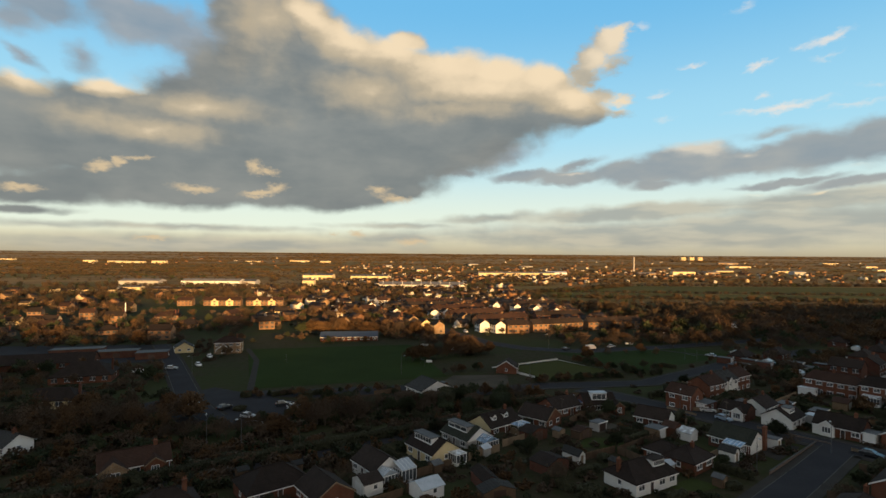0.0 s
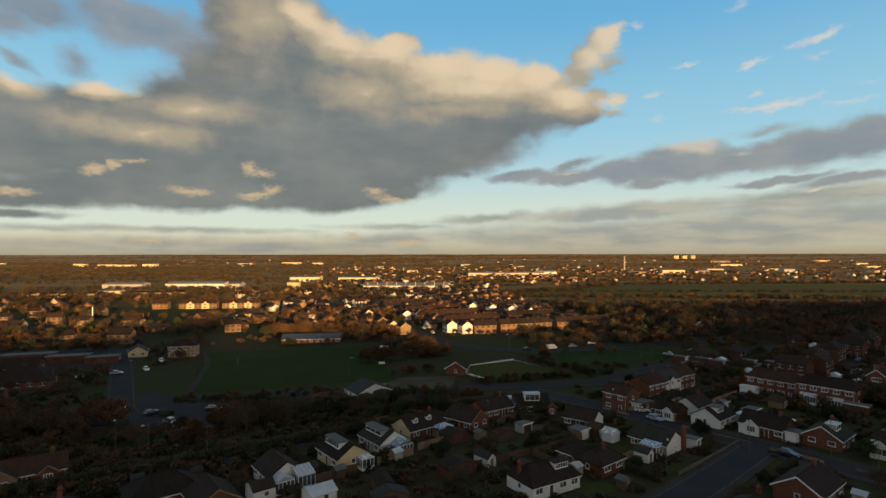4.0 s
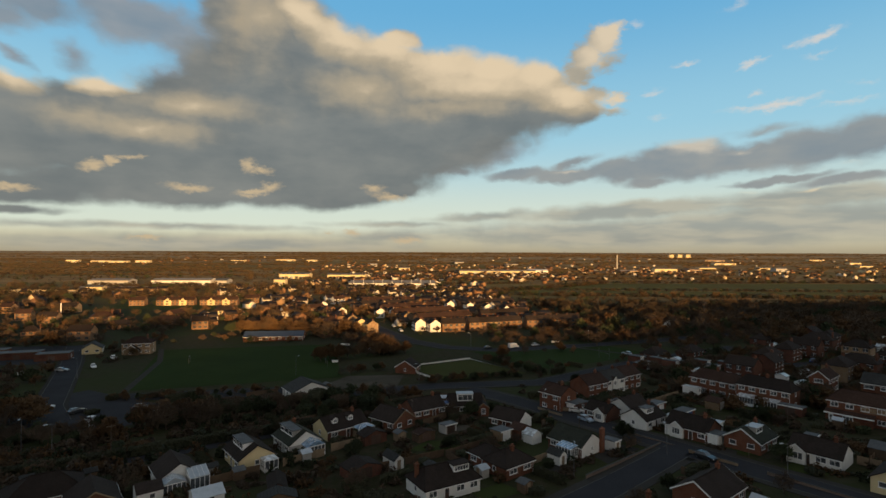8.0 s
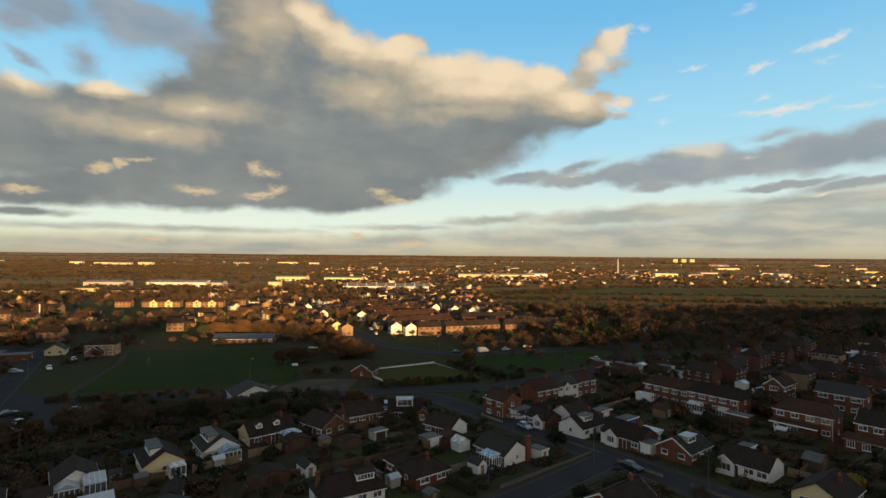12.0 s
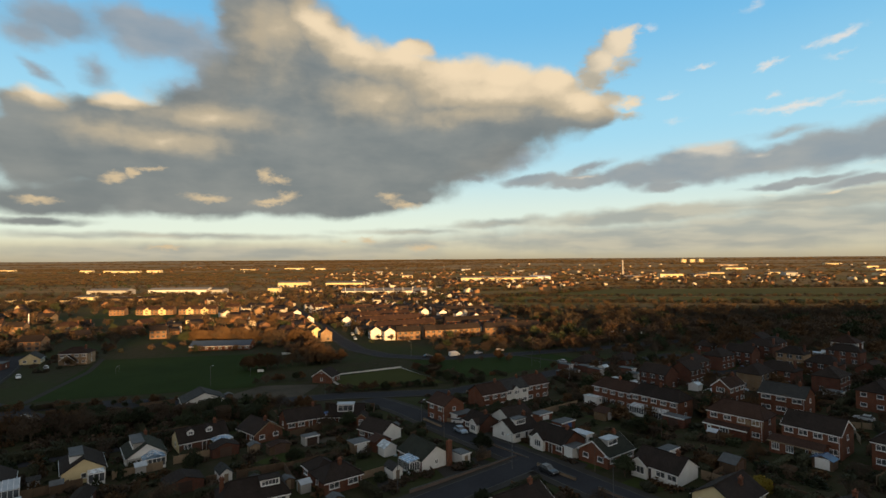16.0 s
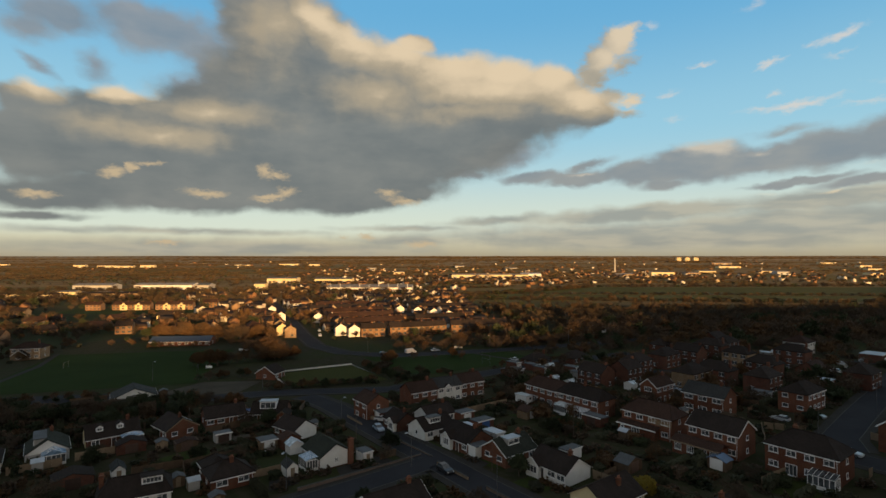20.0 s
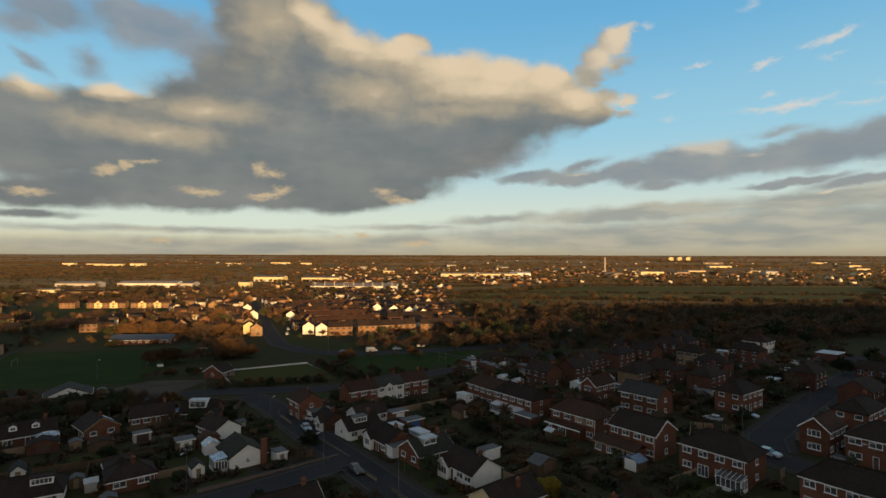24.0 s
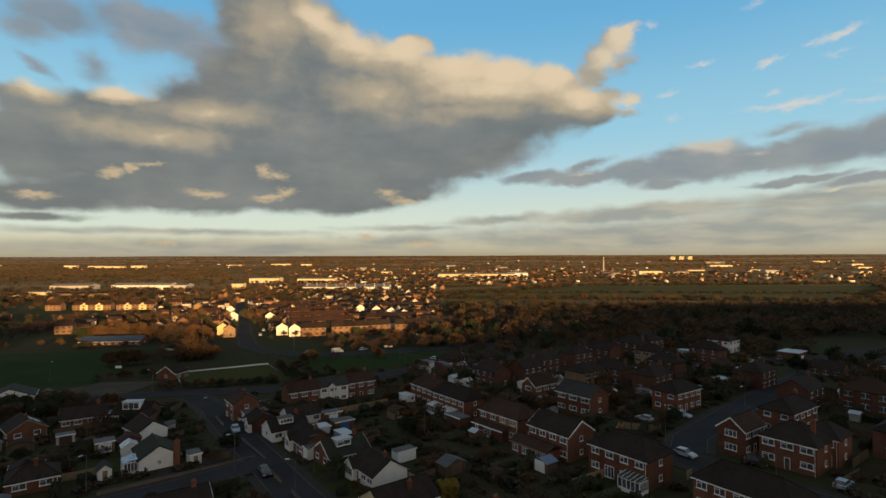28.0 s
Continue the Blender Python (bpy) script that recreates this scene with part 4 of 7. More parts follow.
# ---- trees ----
def branch(f, start, way, length, r, depth, tips, rng):
    end = start + way * length
    f.tube(start, end, r, r * 0.6, 5)
    if depth == 0:
        tips.append(end)
        return
    for _ in range(3 if depth > 1 else 2):
        w = (way + Vector((rng.uniform(-1, 1), rng.uniform(-1, 1), rng.uniform(-0.1, 0.7))) * 0.75).normalized()
        branch(f, start.lerp(end, rng.uniform(0.6, 1.0)), w, length * rng.uniform(0.55, 0.8), r * 0.55, depth - 1, tips, rng)
    tips.append(end)


def tree_meshes(seed, height, spread, twigs, mat, leafy=0.0, limbs=2, big=1.0):
    """A trunk with limbs, and a crown of many small twig tufts round the limbs' ends, one mesh each."""
    rng = random.Random(seed)
    f, tips = Form(), []
    up = Vector((rng.uniform(-0.06, 0.06), rng.uniform(-0.06, 0.06), 1)).normalized()
    top = up * height * 0.45
    f.tube((0, 0, -0.1), top, height * 0.028, height * 0.018, 7)
    for i in range(6):
        a = 6.283 * i / 6 + rng.uniform(-0.4, 0.4)
        w = Vector((math.cos(a) * spread, math.sin(a) * spread, rng.uniform(0.5, 1.3))).normalized()
        branch(f, top * rng.uniform(0.55, 1.0), w, height * rng.uniform(0.2, 0.28), height * 0.012, limbs, tips, rng)
    branch(f, top, up, height * 0.25, height * 0.015, limbs, tips, rng)
    c = Form()
    for _ in range(twigs):
        p = rng.choice(tips) + Vector((rng.gauss(0, 1), rng.gauss(0, 1), rng.gauss(0.1, 0.8))) * height * 0.06
        s = height * rng.uniform(0.012, 0.035) * (1.6 if leafy else 1.0) * big
        d = Vector((rng.gauss(0, 1), rng.gauss(0, 1), rng.gauss(0.6, 0.8))).normalized()
        e = d.orthogonal().normalized() * s * (0.55 if leafy else 0.28)
        q = d.cross(e).normalized() * s * 0.25
        c.add([p - e, p + e, p + d * s * 2.4 + q, p + d * s * 1.2 - q * 2], [(0, 1, 2), (0, 2, 3)])
    return f.mesh("trunk", BARK), c.mesh("crown", mat)


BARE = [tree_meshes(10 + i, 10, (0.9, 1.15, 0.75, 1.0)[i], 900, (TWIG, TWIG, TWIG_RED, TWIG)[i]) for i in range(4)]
GREENS = [tree_meshes(30 + i, 9, 0.7, 1500, EVERGREEN, 1.0) for i in range(2)]
RUSSET = [tree_meshes(40, 9, 1.0, 1600, TWIG_RED, 1.0)]
MID_BARE = [tree_meshes(50 + i, 10, (0.9, 1.1, 0.8, 1.0)[i], 380, (TWIG, TWIG, TWIG_RED, TWIG)[i], 0.0, 1, 1.7) for i in range(4)]
MID_GREEN = [tree_meshes(56, 9, 0.7, 500, EVERGREEN, 1.0, 1, 1.6)]
MID_RUSSET = [tree_meshes(58, 9, 1.0, 450, TWIG_RED, 1.0, 1, 1.6)]
tree_rng = random.Random(5)


def tree(x, y, h, kind="bare", label="", group="trees"):
    pool, base = {"bare": (BARE, 10), "green": (GREENS, 9), "russet": (RUSSET, 9)}[kind]
    trunk, crown = tree_rng.choice(pool)
    s = h / base
    label = label or {"bare": "bare brown winter tree with fine twigs", "green": "dark evergreen tree with dense foliage", "russet": "round tree with russet-brown autumn leaves"}[kind]
    t = new("tree")
    t.empty_display_size = 0.3
    t.matrix_basis = pose(x, y, land(x, y) - h * 0.2, 0, 0, tree_rng.uniform(0, 360)) @ Matrix.Diagonal((s * tree_rng.uniform(0.9, 1.2), s * tree_rng.uniform(0.9, 1.2), s, 1))
    tagged(t, label, "tree", group)
    part("trunk", trunk, None, t)
    part("crown", crown, None, t)
    return t


def belt(x0, y0, x1, y1, n, wide, low, high, greens=0.15, russet=0.0, group="trees"):
    for i in range(n):
        u = (i + tree_rng.random()) / n
        s = tree_rng.uniform(-wide, wide)
        dx, dy = x1 - x0, y1 - y0
        ln = math.hypot(dx, dy)
        r = tree_rng.random()
        tree(x0 + dx * u - dy / ln * s, y0 + dy * u + dx / ln * s, tree_rng.uniform(low, high), "green" if r < greens else "russet" if r < greens + russet else "bare", group=group)


def joined(name, placed, label, category, split=False):
    """Many pieces set by a mesh and a pose each, as one object of kind stuff."""
    mats = []
    for me, _ in placed:
        for mt in me.materials:
            if mt not in mats:
                mats.append(mt)
    vs, loops, starts, totals, slots = [], [], [], [], []
    nv = nl = 0
    store = {}
    for me, m in placed:
        if me.name not in store:
            co = np.empty(len(me.vertices) * 3)
            me.vertices.foreach_get("co", co)
            li = np.empty(len(me.loops), dtype=np.int64)
            me.loops.foreach_get("vertex_index", li)
            st = np.empty(len(me.polygons), dtype=np.int64)
            me.polygons.foreach_get("loop_start", st)
            tt = np.empty(len(me.polygons), dtype=np.int64)
            me.polygons.foreach_get("loop_total", tt)
            mi = np.empty(len(me.polygons), dtype=np.int64)
            me.polygons.foreach_get("material_index", mi)
            table = np.array([mats.index(q) for q in me.materials])
            store[me.name] = (co.reshape(-1, 3), li, st, tt, table[mi])
        co, li, st, tt, mi = store[me.name]
        a = np.array(m)
        vs.append(co @ a[:3, :3].T + a[:3, 3])
        loops.append(li + nv)
        starts.append(st + nl)
        totals.append(tt)
        slots.append(mi)
        nv += len(co)
        nl += len(li)
    out = bpy.data.meshes.new(name)
    out.vertices.add(nv)
    out.vertices.foreach_set("co", np.concatenate(vs).ravel())
    out.loops.add(nl)
    out.loops.foreach_set("vertex_index", np.concatenate(loops).astype(np.int32))
    st = np.concatenate(starts).astype(np.int32)
    out.polygons.add(len(st))
    out.polygons.foreach_set("loop_start", st)
    out.polygons.foreach_set("material_index", np.concatenate(slots).astype(np.int32))
    for mt in mats:
        out.materials.append(mt)
    out.update(calc_edges=True)
    return tagged(new(name, out), label, category, "", "stuff")


WOODS = []


def wood(x0, y0, x1, y1, n, wide, low, high, greens=0.1, russet=0.05):
    """Trees of a wood too thick to count: noted now, joined later."""
    for i in range(n):
        u = (i + tree_rng.random()) / n
        s = tree_rng.uniform(-wide, wide)
        dx, dy = x1 - x0, y1 - y0
        ln = math.hypot(dx, dy)
        x, y = x0 + dx * u - dy / ln * s, y0 + dy * u + dx / ln * s
        r = tree_rng.random()
        pool, base = (MID_GREEN, 9) if r < greens else (MID_RUSSET, 9) if r < greens + russet else (MID_BARE, 10)
        trunk, crown = tree_rng.choice(pool)
        h = tree_rng.uniform(low, high) / base
        m = pose(x, y, land(x, y) - h * base * 0.2, 0, 0, tree_rng.uniform(0, 360)) @ Matrix.Diagonal((h * 1.15, h * 1.15, h, 1))
        WOODS.append((trunk, m))
        WOODS.append((crown, m))


def copse(n, x0, x1, y0, y1, low, high, greens=0.12, russet=0.05, room=2.0):
    """Scattered trees between the houses, wherever there is room."""
    for _ in range(n):
        x, y = tree_rng.uniform(x0, x1), tree_rng.uniform(y0, y1)
        if free(x, y, room) and off_plots(x, y):
            wood(x - 0.5, y, x + 0.5, y, 1, 0.1, low, high, greens, russet)


BUSH = {}


def bush(x, y, w, d, h, turn=0.0, mat=None, name="hedge", label="clipped dark green garden hedge", category="hedge"):
    """A hedge or shrub: a dense heap of small leaf tufts with an uneven outline over a dark core."""
    mat = mat or HEDGE
    key = (round(w), round(d), round(h * 2), mat.name)
    if key not in BUSH:
        rng = random.Random(len(BUSH) + 77)
        f = Form()
        nx, ny = max(2, round(w / 0.9)), max(2, round(d / 0.9))
        f.box(-w / 2 * 0.86, w / 2 * 0.86, -d / 2 * 0.7, d / 2 * 0.7, -0.3, h * 0.8)
        for _ in range(int(60 + 26 * (w * d + (w + d) * h))):
            face = rng.random()
            px, py = rng.uniform(-w / 2, w / 2), rng.uniform(-d / 2, d / 2)
            pz = h * rng.uniform(0.72, 1.0)
            if face < 0.55:
                pz = rng.uniform(0.05, h * 0.95)
                if rng.random() < w / (w + d):
                    py = rng.choice((-1, 1)) * d / 2 * rng.uniform(0.75, 1.05)
                else:
                    px = rng.choice((-1, 1)) * w / 2 * rng.uniform(0.88, 1.03)
            p = Vector((px, py, pz))
            s = rng.uniform(0.12, 0.3)
            dd = Vector((rng.gauss(0, 1), rng.gauss(0, 1), rng.gauss(0.4, 1))).normalized()
            e = dd.orthogonal().normalized() * s
            q = dd.cross(e).normalized() * s
            f.add([p - e, p + e, p + dd * s * 1.3, p + q * 1.2], [(0, 1, 2), (0, 3, 1), (0, 2, 3)])
        BUSH[key] = f.mesh(name, mat)
    ob = part(name, BUSH[key], None, None, "", pose(x, y, land(x, y), 0, 0, turn))
    return tagged(ob, label, category, name + "s of the gardens")


def fence(x0, y0, x1, y1, h=1.7, mat=None, label="weathered timber panel fence between gardens"):
    """A run of timber panels between posts, left out where something stands in the way."""
    mat = mat or FENCE
    ln = math.hypot(x1 - x0, y1 - y0)
    n = max(1, round(ln / 1.85))
    w = 1.85
    spots = [i for i in range(n) if free(x0 + (x1 - x0) * (i + 0.5) / n, y0 + (y1 - y0) * (i + 0.5) / n, 0.7)]
    if not spots:
        return None
    t = thing("fence", x0, y0, math.degrees(math.atan2(y1 - y0, x1 - x0)), label, "fence", "garden fences")
    panel = kept(("panel", h, mat.name), lambda: Form().box(0.06, w - 0.06, -0.02, 0.02, 0.05, h).box(0.06, w - 0.06, -0.05, -0.02, h - 0.12, h - 0.04).box(0.06, w - 0.06, -0.05, -0.02, 0.3, 0.4), "panel", mat)
    post = kept(("post", h, mat.name), lambda: Form().box(-0.05, 0.05, -0.05, 0.05, -0.5, h + 0.08), "post", mat)
    for i in spots:
        px, py = x0 + (x1 - x0) * i / n, y0 + (y1 - y0) * i / n
        dz = land(px, py) - land(x0, y0)
        part("post", post, None, t, "", pose(i * ln / n, 0, dz))
        part("panel", panel, None, t, "", pose(i * ln / n, 0, dz))
    return t


def wall_run(x0, y0, x1, y1, h=0.8, mat=None, label="low brick garden wall", t=0.22):
    mat = mat or SOIL_WALL
    ln = math.hypot(x1 - x0, y1 - y0)
    w = thing("garden_wall", x0, y0, math.degrees(math.atan2(y1 - y0, x1 - x0)), label, "wall", "garden walls")
    part("wall_body", Form().box(0, ln, -t / 2, t / 2, -0.9, h), mat, w)
    part("coping", Form().box(-0.03, ln + 0.03, -t / 2 - 0.04, t / 2 + 0.04, h, h + 0.07), KERB, w)
    return w


def car(x, y, turn, paint="silver", label="", van=False):
    """A parked car along its own x."""
    c = thing("van" if van else "car", x, y, turn, label or "parked %s car with dark windows" % paint.replace("_", " "), "van" if van else "car", "parked cars", z=land(x, y) + 0.14)
    mat = CAR_PAINT[paint]
    w = 0.88
    def hull(sec, wl):
        f = Form()
        n = len(sec)
        f.add([(px, -wl * k, pz) for px, pz, k in sec] + [(px, wl * k, pz) for px, pz, k in sec], [tuple(range(n)), tuple(range(2 * n - 1, n - 1, -1))] + [(i, n + i, n + (i + 1) % n, (i + 1) % n) for i in range(n)])
        return f
    if van:
        part("body", hull([(-2.6, 0.35, 1), (-2.6, 2.2, 0.95), (1.1, 2.25, 0.95), (1.9, 1.35, 0.97), (2.6, 1.1, 0.95), (2.65, 0.35, 1)], 0.98), mat, c)
        part("windscreen", hull([(1.2, 2.1, 0.9), (1.85, 1.4, 0.93), (1.92, 1.42, 0.93), (1.28, 2.14, 0.9)], 0.98), PANE, c)
    else:
        part("body", hull([(-2.05, 0.3, 0.96), (-2.1, 0.75, 0.98), (-1.95, 0.92, 0.96), (0.75, 0.95, 0.98), (1.75, 0.8, 0.94), (2.08, 0.6, 0.9), (2.05, 0.3, 0.92)], w), mat, c)
        cabin = part("cabin_glass", hull([(-1.85, 0.9, 0.9), (-1.45, 1.38, 0.76), (0.05, 1.42, 0.76), (0.85, 0.93, 0.9)], w), PANE, c)
        part("roof", hull([(-1.42, 1.36, 0.78), (-1.3, 1.44, 0.74), (0.0, 1.47, 0.74), (0.12, 1.38, 0.78)], w), mat, c)
    wheel = kept("wheel", lambda: Form().tube((0, -0.1, 0), (0, 0.1, 0), 0.31, 0.31, 12), "wheel", TYRE)
    rim = kept("rim", lambda: Form().tube((0, -0.11, 0), (0, 0.11, 0), 0.18, 0.18, 8), "rim", POLE_GREY)
    reach = 1.6 if van else 1.28
    for px in (-reach, reach):
        for s in (-1, 1):
            wh = part("wheel", wheel, None, c, "", pose(px, s * (w - 0.08), 0.31))
            part("rim", rim, None, wh)
    for s in (-1, 1):
        part("headlight", Form().box(2.0, 2.1, s * 0.62 - 0.14, s * 0.62 + 0.14, 0.58, 0.7), LAMP_CLEAR, c)
        part("tail_light", Form().box(-2.12 - 0.5 * van, -2.0 - 0.5 * van, s * 0.68 - 0.1, s * 0.68 + 0.1, 0.65, 0.85), LAMP_RED, c)
    return c


def pole(x, y, h=7.5, lamp=True, label=""):
    p = thing("street_lamp" if lamp else "utility_pole", x, y, tree_rng.uniform(0, 360), label or ("slim grey street lamp beside the road" if lamp else "brown wooden utility pole"), "street lamp" if lamp else "pole", "street lamps" if lamp else "utility poles")
    part("column", Form().tube((0, 0, -0.3), (0, 0, h), 0.07, 0.04, 8), POLE_GREY if lamp else WOOD_POLE, p)
    if lamp:
        a = part("arm", Form().tube((0, 0, h - 0.05), (1.1, 0, h + 0.2), 0.04, 0.04, 6), POLE_GREY, p)
        part("lantern", Form().box(0.9, 1.6, -0.13, 0.13, h + 0.12, h + 0.28), PALE_ROOF, a)
    else:
        part("crossarm", Form().box(-0.8, 0.8, -0.06, 0.06, h - 0.5, h - 0.38), WOOD_POLE, p)
    return p

# ---- the bungalows nearest the camera ----
h = house(-12.4, 102.6, -52, 8.2, 6.6, wall=WHITE_WALL, roof=TILE_BROWN, label="white rendered bungalow with dark roof and two conservatories", rn=0, fn=3, stacks=())
conservatory(h, on_wall("right", 8.2, 6.6, -1.4, 0), 3.6, 2.6, 2.1, 3.2, PALE_ROOF, "gable")
conservatory(h, on_wall("right", 8.2, 6.6, 2.6, 0), 3.2, 3.0, 2.4, 3.5, PALE_ROOF, "lean")
h = house(-1.9, 111.6, -52, 9.3, 7, wall=CREAM_WALL, label="cream bungalow with a long white box dormer and conservatory", rn=1, stacks=())
dormer(h, -0.6, -1, 6.0, 1.35, bars=6, up=0.42)
conservatory(h, on_wall("right", 9.3, 7, 1.9, 0), 2.6, 2.6, 2.1, 2.7, CONS_WHITE, "hip")
h = house(5.6, 119.8, -52, 9, 7.2, wall=GREY_WALL, roof=TILE_GREEN, label="pale bungalow with green-grey roof, long dormer and blue-roofed conservatory", rn=0, stacks=((-0.4, 0.1),))
dormer(h, -0.4, -1, 6.6, 1.3, cheek=GREY_WALL, bars=3, up=0.38)
part("gable_face", Form().add([(4.53, -3.6, 2.1), (4.53, 3.6, 2.1), (4.53, 0, 4.6), (4.5, -3.6, 2.1), (4.5, 3.6, 2.1), (4.5, 0, 4.6)], [(0, 1, 2), (5, 4, 3), (0, 3, 4, 1), (1, 4, 5, 2), (2, 5, 3, 0)]), WHITE_WALL, h)
conservatory(h, on_wall("right", 9, 7.2, 1.0, 0), 4.0, 2.8, 2.1, 3.3, CONS_GLASS, "gable")
h = house(13.2, 129.4, 40, 10.5, 7.2, wall=BRICK_DARK, label="dark bungalow with one cream end and two small gabled dormers", rn=0, glazed=(2,))
for u in (-2.6, 1.4):
    dormer(h, u, -1, 1.4, 1.0, "gable", bars=2, up=0.4)
part("gable_face", Form().add([(-5.27, 3.6, 0.2), (-5.27, -3.6, 0.2), (-5.27, -3.6, 2.3), (-5.27, 0, 4.5), (-5.27, 3.6, 2.3)], [(0, 1, 2, 3, 4)]), CREAM_WALL, h, "cream painted gable end")
conservatory(h, on_wall("front", 10.5, 7.2, 3.4, 0), 4.2, 2.6, 2.1, 2.9, CONS_GLASS, "hip")
h = house(25, 135.2, -40, 8.3, 7.2, wall=BRICK, label="red brick bungalow with pale bargeboards", barge=FENCE_PALE, rn=2, roof=TILE_BROWN)
# the panel's bluish colour stands in for sky reflected off it
part("roof_panel", Form().slab([(1.2, 0.4, 4.85), (3.6, 0.4, 4.85), (3.6, 2.6, 3.45), (1.2, 2.6, 3.45)], 0.08), PALE_ROOF, h, "roof panel tinted pale blue for reflected sky")
h = house(32.3, 145.5, 34, 9.8, 7, wall=BRICK, label="brick bungalow with a row of white windows", fn=4, doors=(2,), ww=1.7)
h = house(43.6, 149, 5, 9, 7.2, wall=BRICK_DARK, label="brick bungalow with one large white box dormer", fn=4, doors=(3,), stacks=())
dormer(h, -0.2, -1, 4.2, 1.9, bars=3, up=0.35, roof_mat=PALE_ROOF)
gable_front(h, 4.2, 2.8, 2.2, BRICK, FENCE_PALE, 1.2)
h = house(54.3, 135, -38, 8, 6.4, wall=BRICK_DARK, label="dark brick bungalow with a bright white gable end", rn=0, stacks=())
part("gable_face", Form().add([(4.03, -3.2, 0.2), (4.03, 3.2, 0.2), (4.03, 3.2, 2.3), (4.03, 0, 4.3), (4.03, -3.2, 2.3)], [(0, 1, 2, 3, 4)]), WHITE_WALL, h, "white painted gable end")
h = house(66, 118.6, -52, 8.8, 7.2, wall=BRICK_DARK, roof=TILE_GREEN, label="white-gabled bungalow with mossy roof and blue-roofed conservatory", rn=1, stacks=())
part("gable_face", Form().add([(4.43, -3.6, 0.2), (4.43, 3.6, 0.2), (4.43, 3.6, 2.3), (4.43, 0, 4.5), (4.43, -3.6, 2.3)], [(0, 1, 2, 3, 4)]), WHITE_WALL, h, "white painted gable end")
chimney(h, 4.75, 3.0, -0.4, 5.2, BRICK, 0.6, 1.1, 1)
conservatory(h, on_wall("front", 8.8, 7.2, 1.6, 0), 3.8, 2.4, 2.1, 2.7, CONS_GLASS, "lean")
outbuilding(73.8, 118.6, 38, 2.2, 3.4, 2.1, WHITE_WALL, FLAT_ROOF, label="small white flat-roofed store beside a bungalow", name="store")
h = house(37.2, 99, 30, 11, 7.4, wall=WHITE_WALL, hip=0.5, label="white bungalow with broad roof and a glazed box dormer", fn=4, doors=(1,), stacks=((-0.45, 0.1),))
dormer(h, 2.6, -1, 3.2, 1.2, bars=5, up=0.45, roof_mat=TILE_BROWN)
h = house(50, 107.2, 38, 7.6, 6.4, wall=BRICK, hip=0.9, label="red brick hipped bungalow with white bay windows", fn=2, doors=(), ww=2.0, stacks=((0.05, -0.1),))
h = house(46.4, 110.2, -52, 6.4, 5, wall=BRICK, hip=0.9, label="rear wing of a red brick hipped bungalow", fn=2, doors=(), stacks=())
outbuilding(60.4, 111.2, 38, 2.2, 3.2, 2.0, WHITE_WALL, TILE_GREY, "gable", "small white gabled garage by the drive")
outbuilding(57.6, 123.4, 38, 3.0, 2.8, 2.0, WHITE_PLASTIC, CONS_WHITE, "gable", "white garden room with a pale gabled roof", "garden_room", glazed=True)
outbuilding(55.4, 127, 38, 4.2, 3.2, 2.3, BRICK, TILE_RED, "gable", "brick outhouse with a red tiled roof", "outhouse")
outbuilding(50.8, 125.6, 38, 3.6, 3.6, 2.2, BRICK_BUFF, FLAT_ROOF, label="buff brick garage with flat roof")
outbuilding(8, 97.4, 20, 3.0, 6.0, 2.2, BRICK_DARK, TILE_BROWN, "gable", "dark brick garage with a bright blue door", door_mat=BLUE_PAINT_AND_SKY, rise=0.8)
outbuilding(9.6, 92.4, 20, 6.0, 3.0, 2.0, FENCE, TILE_GREY, "gable", "long timber shed with a dark felt roof", "shed", door_mat=DOOR_DARK)
outbuilding(-2.6, 93.6, -52, 4.2, 4.6, 2.1, WHITE_PLASTIC, PALE_ROOF, "gable", "white garden room with a grey-white roof", "garden_room", glazed=True)
outbuilding(-13.2, 95, -52, 4.4, 3.8, 2.3, WHITE_WALL, TILE_BROWN, "gable", "small white outhouse with two windows", "outhouse", glazed=True)
outbuilding(27.4, 109.6, 38, 2.2, 4.2, 1.9, WHITE_WALL, TILE_GREY, "gable", "white-ended garden shed with grey roof", "shed")
outbuilding(21.5, 105.5, 38, 6.4, 4.6, 2.0, BRICK_DARK, TILE_BROWN, "gable", "low brick outhouse with a dark tiled roof", "outhouse", door_mat=DOOR_DARK)
outbuilding(33, 124.8, 38, 4.6, 2.6, 1.9, FENCE, TILE_RED, "gable", "reddish timber shed in a back garden", "shed", rise=0.5, door_mat=DOOR_DARK)
outbuilding(27.6, 124.6, 38, 2.2, 2.0, 1.9, FENCE_PALE, FLAT_ROOF, "gable", "small pale timber garden shed", "shed", rise=0.4)
outbuilding(21.4, 123.4, 38, 5.6, 3.6, 2.1, BRICK_DARK, TILE_BROWN, "gable", "low brick extension with a dark tiled roof", "garden_building", door_mat=DOOR_DARK)

# the blue of this store's roof stands for the sky reflected on it
outbuilding(38.4, 148.4, 20, 3.0, 3.0, 2.3, BRICK_DARK, BLUE_PAINT_AND_SKY, label="small brick store, its roof coloured blue for reflected sky", name="store", door_mat=DOOR_DARK)
outbuilding(95.2, 146.5, 38, 4.6, 3.2, 2.3, BRICK, FLAT_ROOF, label="brick garage with a flat grey roof", name="garage")
outbuilding(38.6, 130.5, 38, 3.4, 2.6, 2.0, GREY_WALL, FLAT_ROOF, label="grey rendered garden store", name="garden_store", door_mat=DOOR_DARK)

# ---- along the street ----
h = house(79, 141.2, -52, 6.6, 5.8, wall=BRICK_DARK, label="dark brick bungalow with a small white front gable", fn=2, doors=(), rn=0)
gable_front(h, 1.3, 2.8, 0.7, WHITE_WALL)
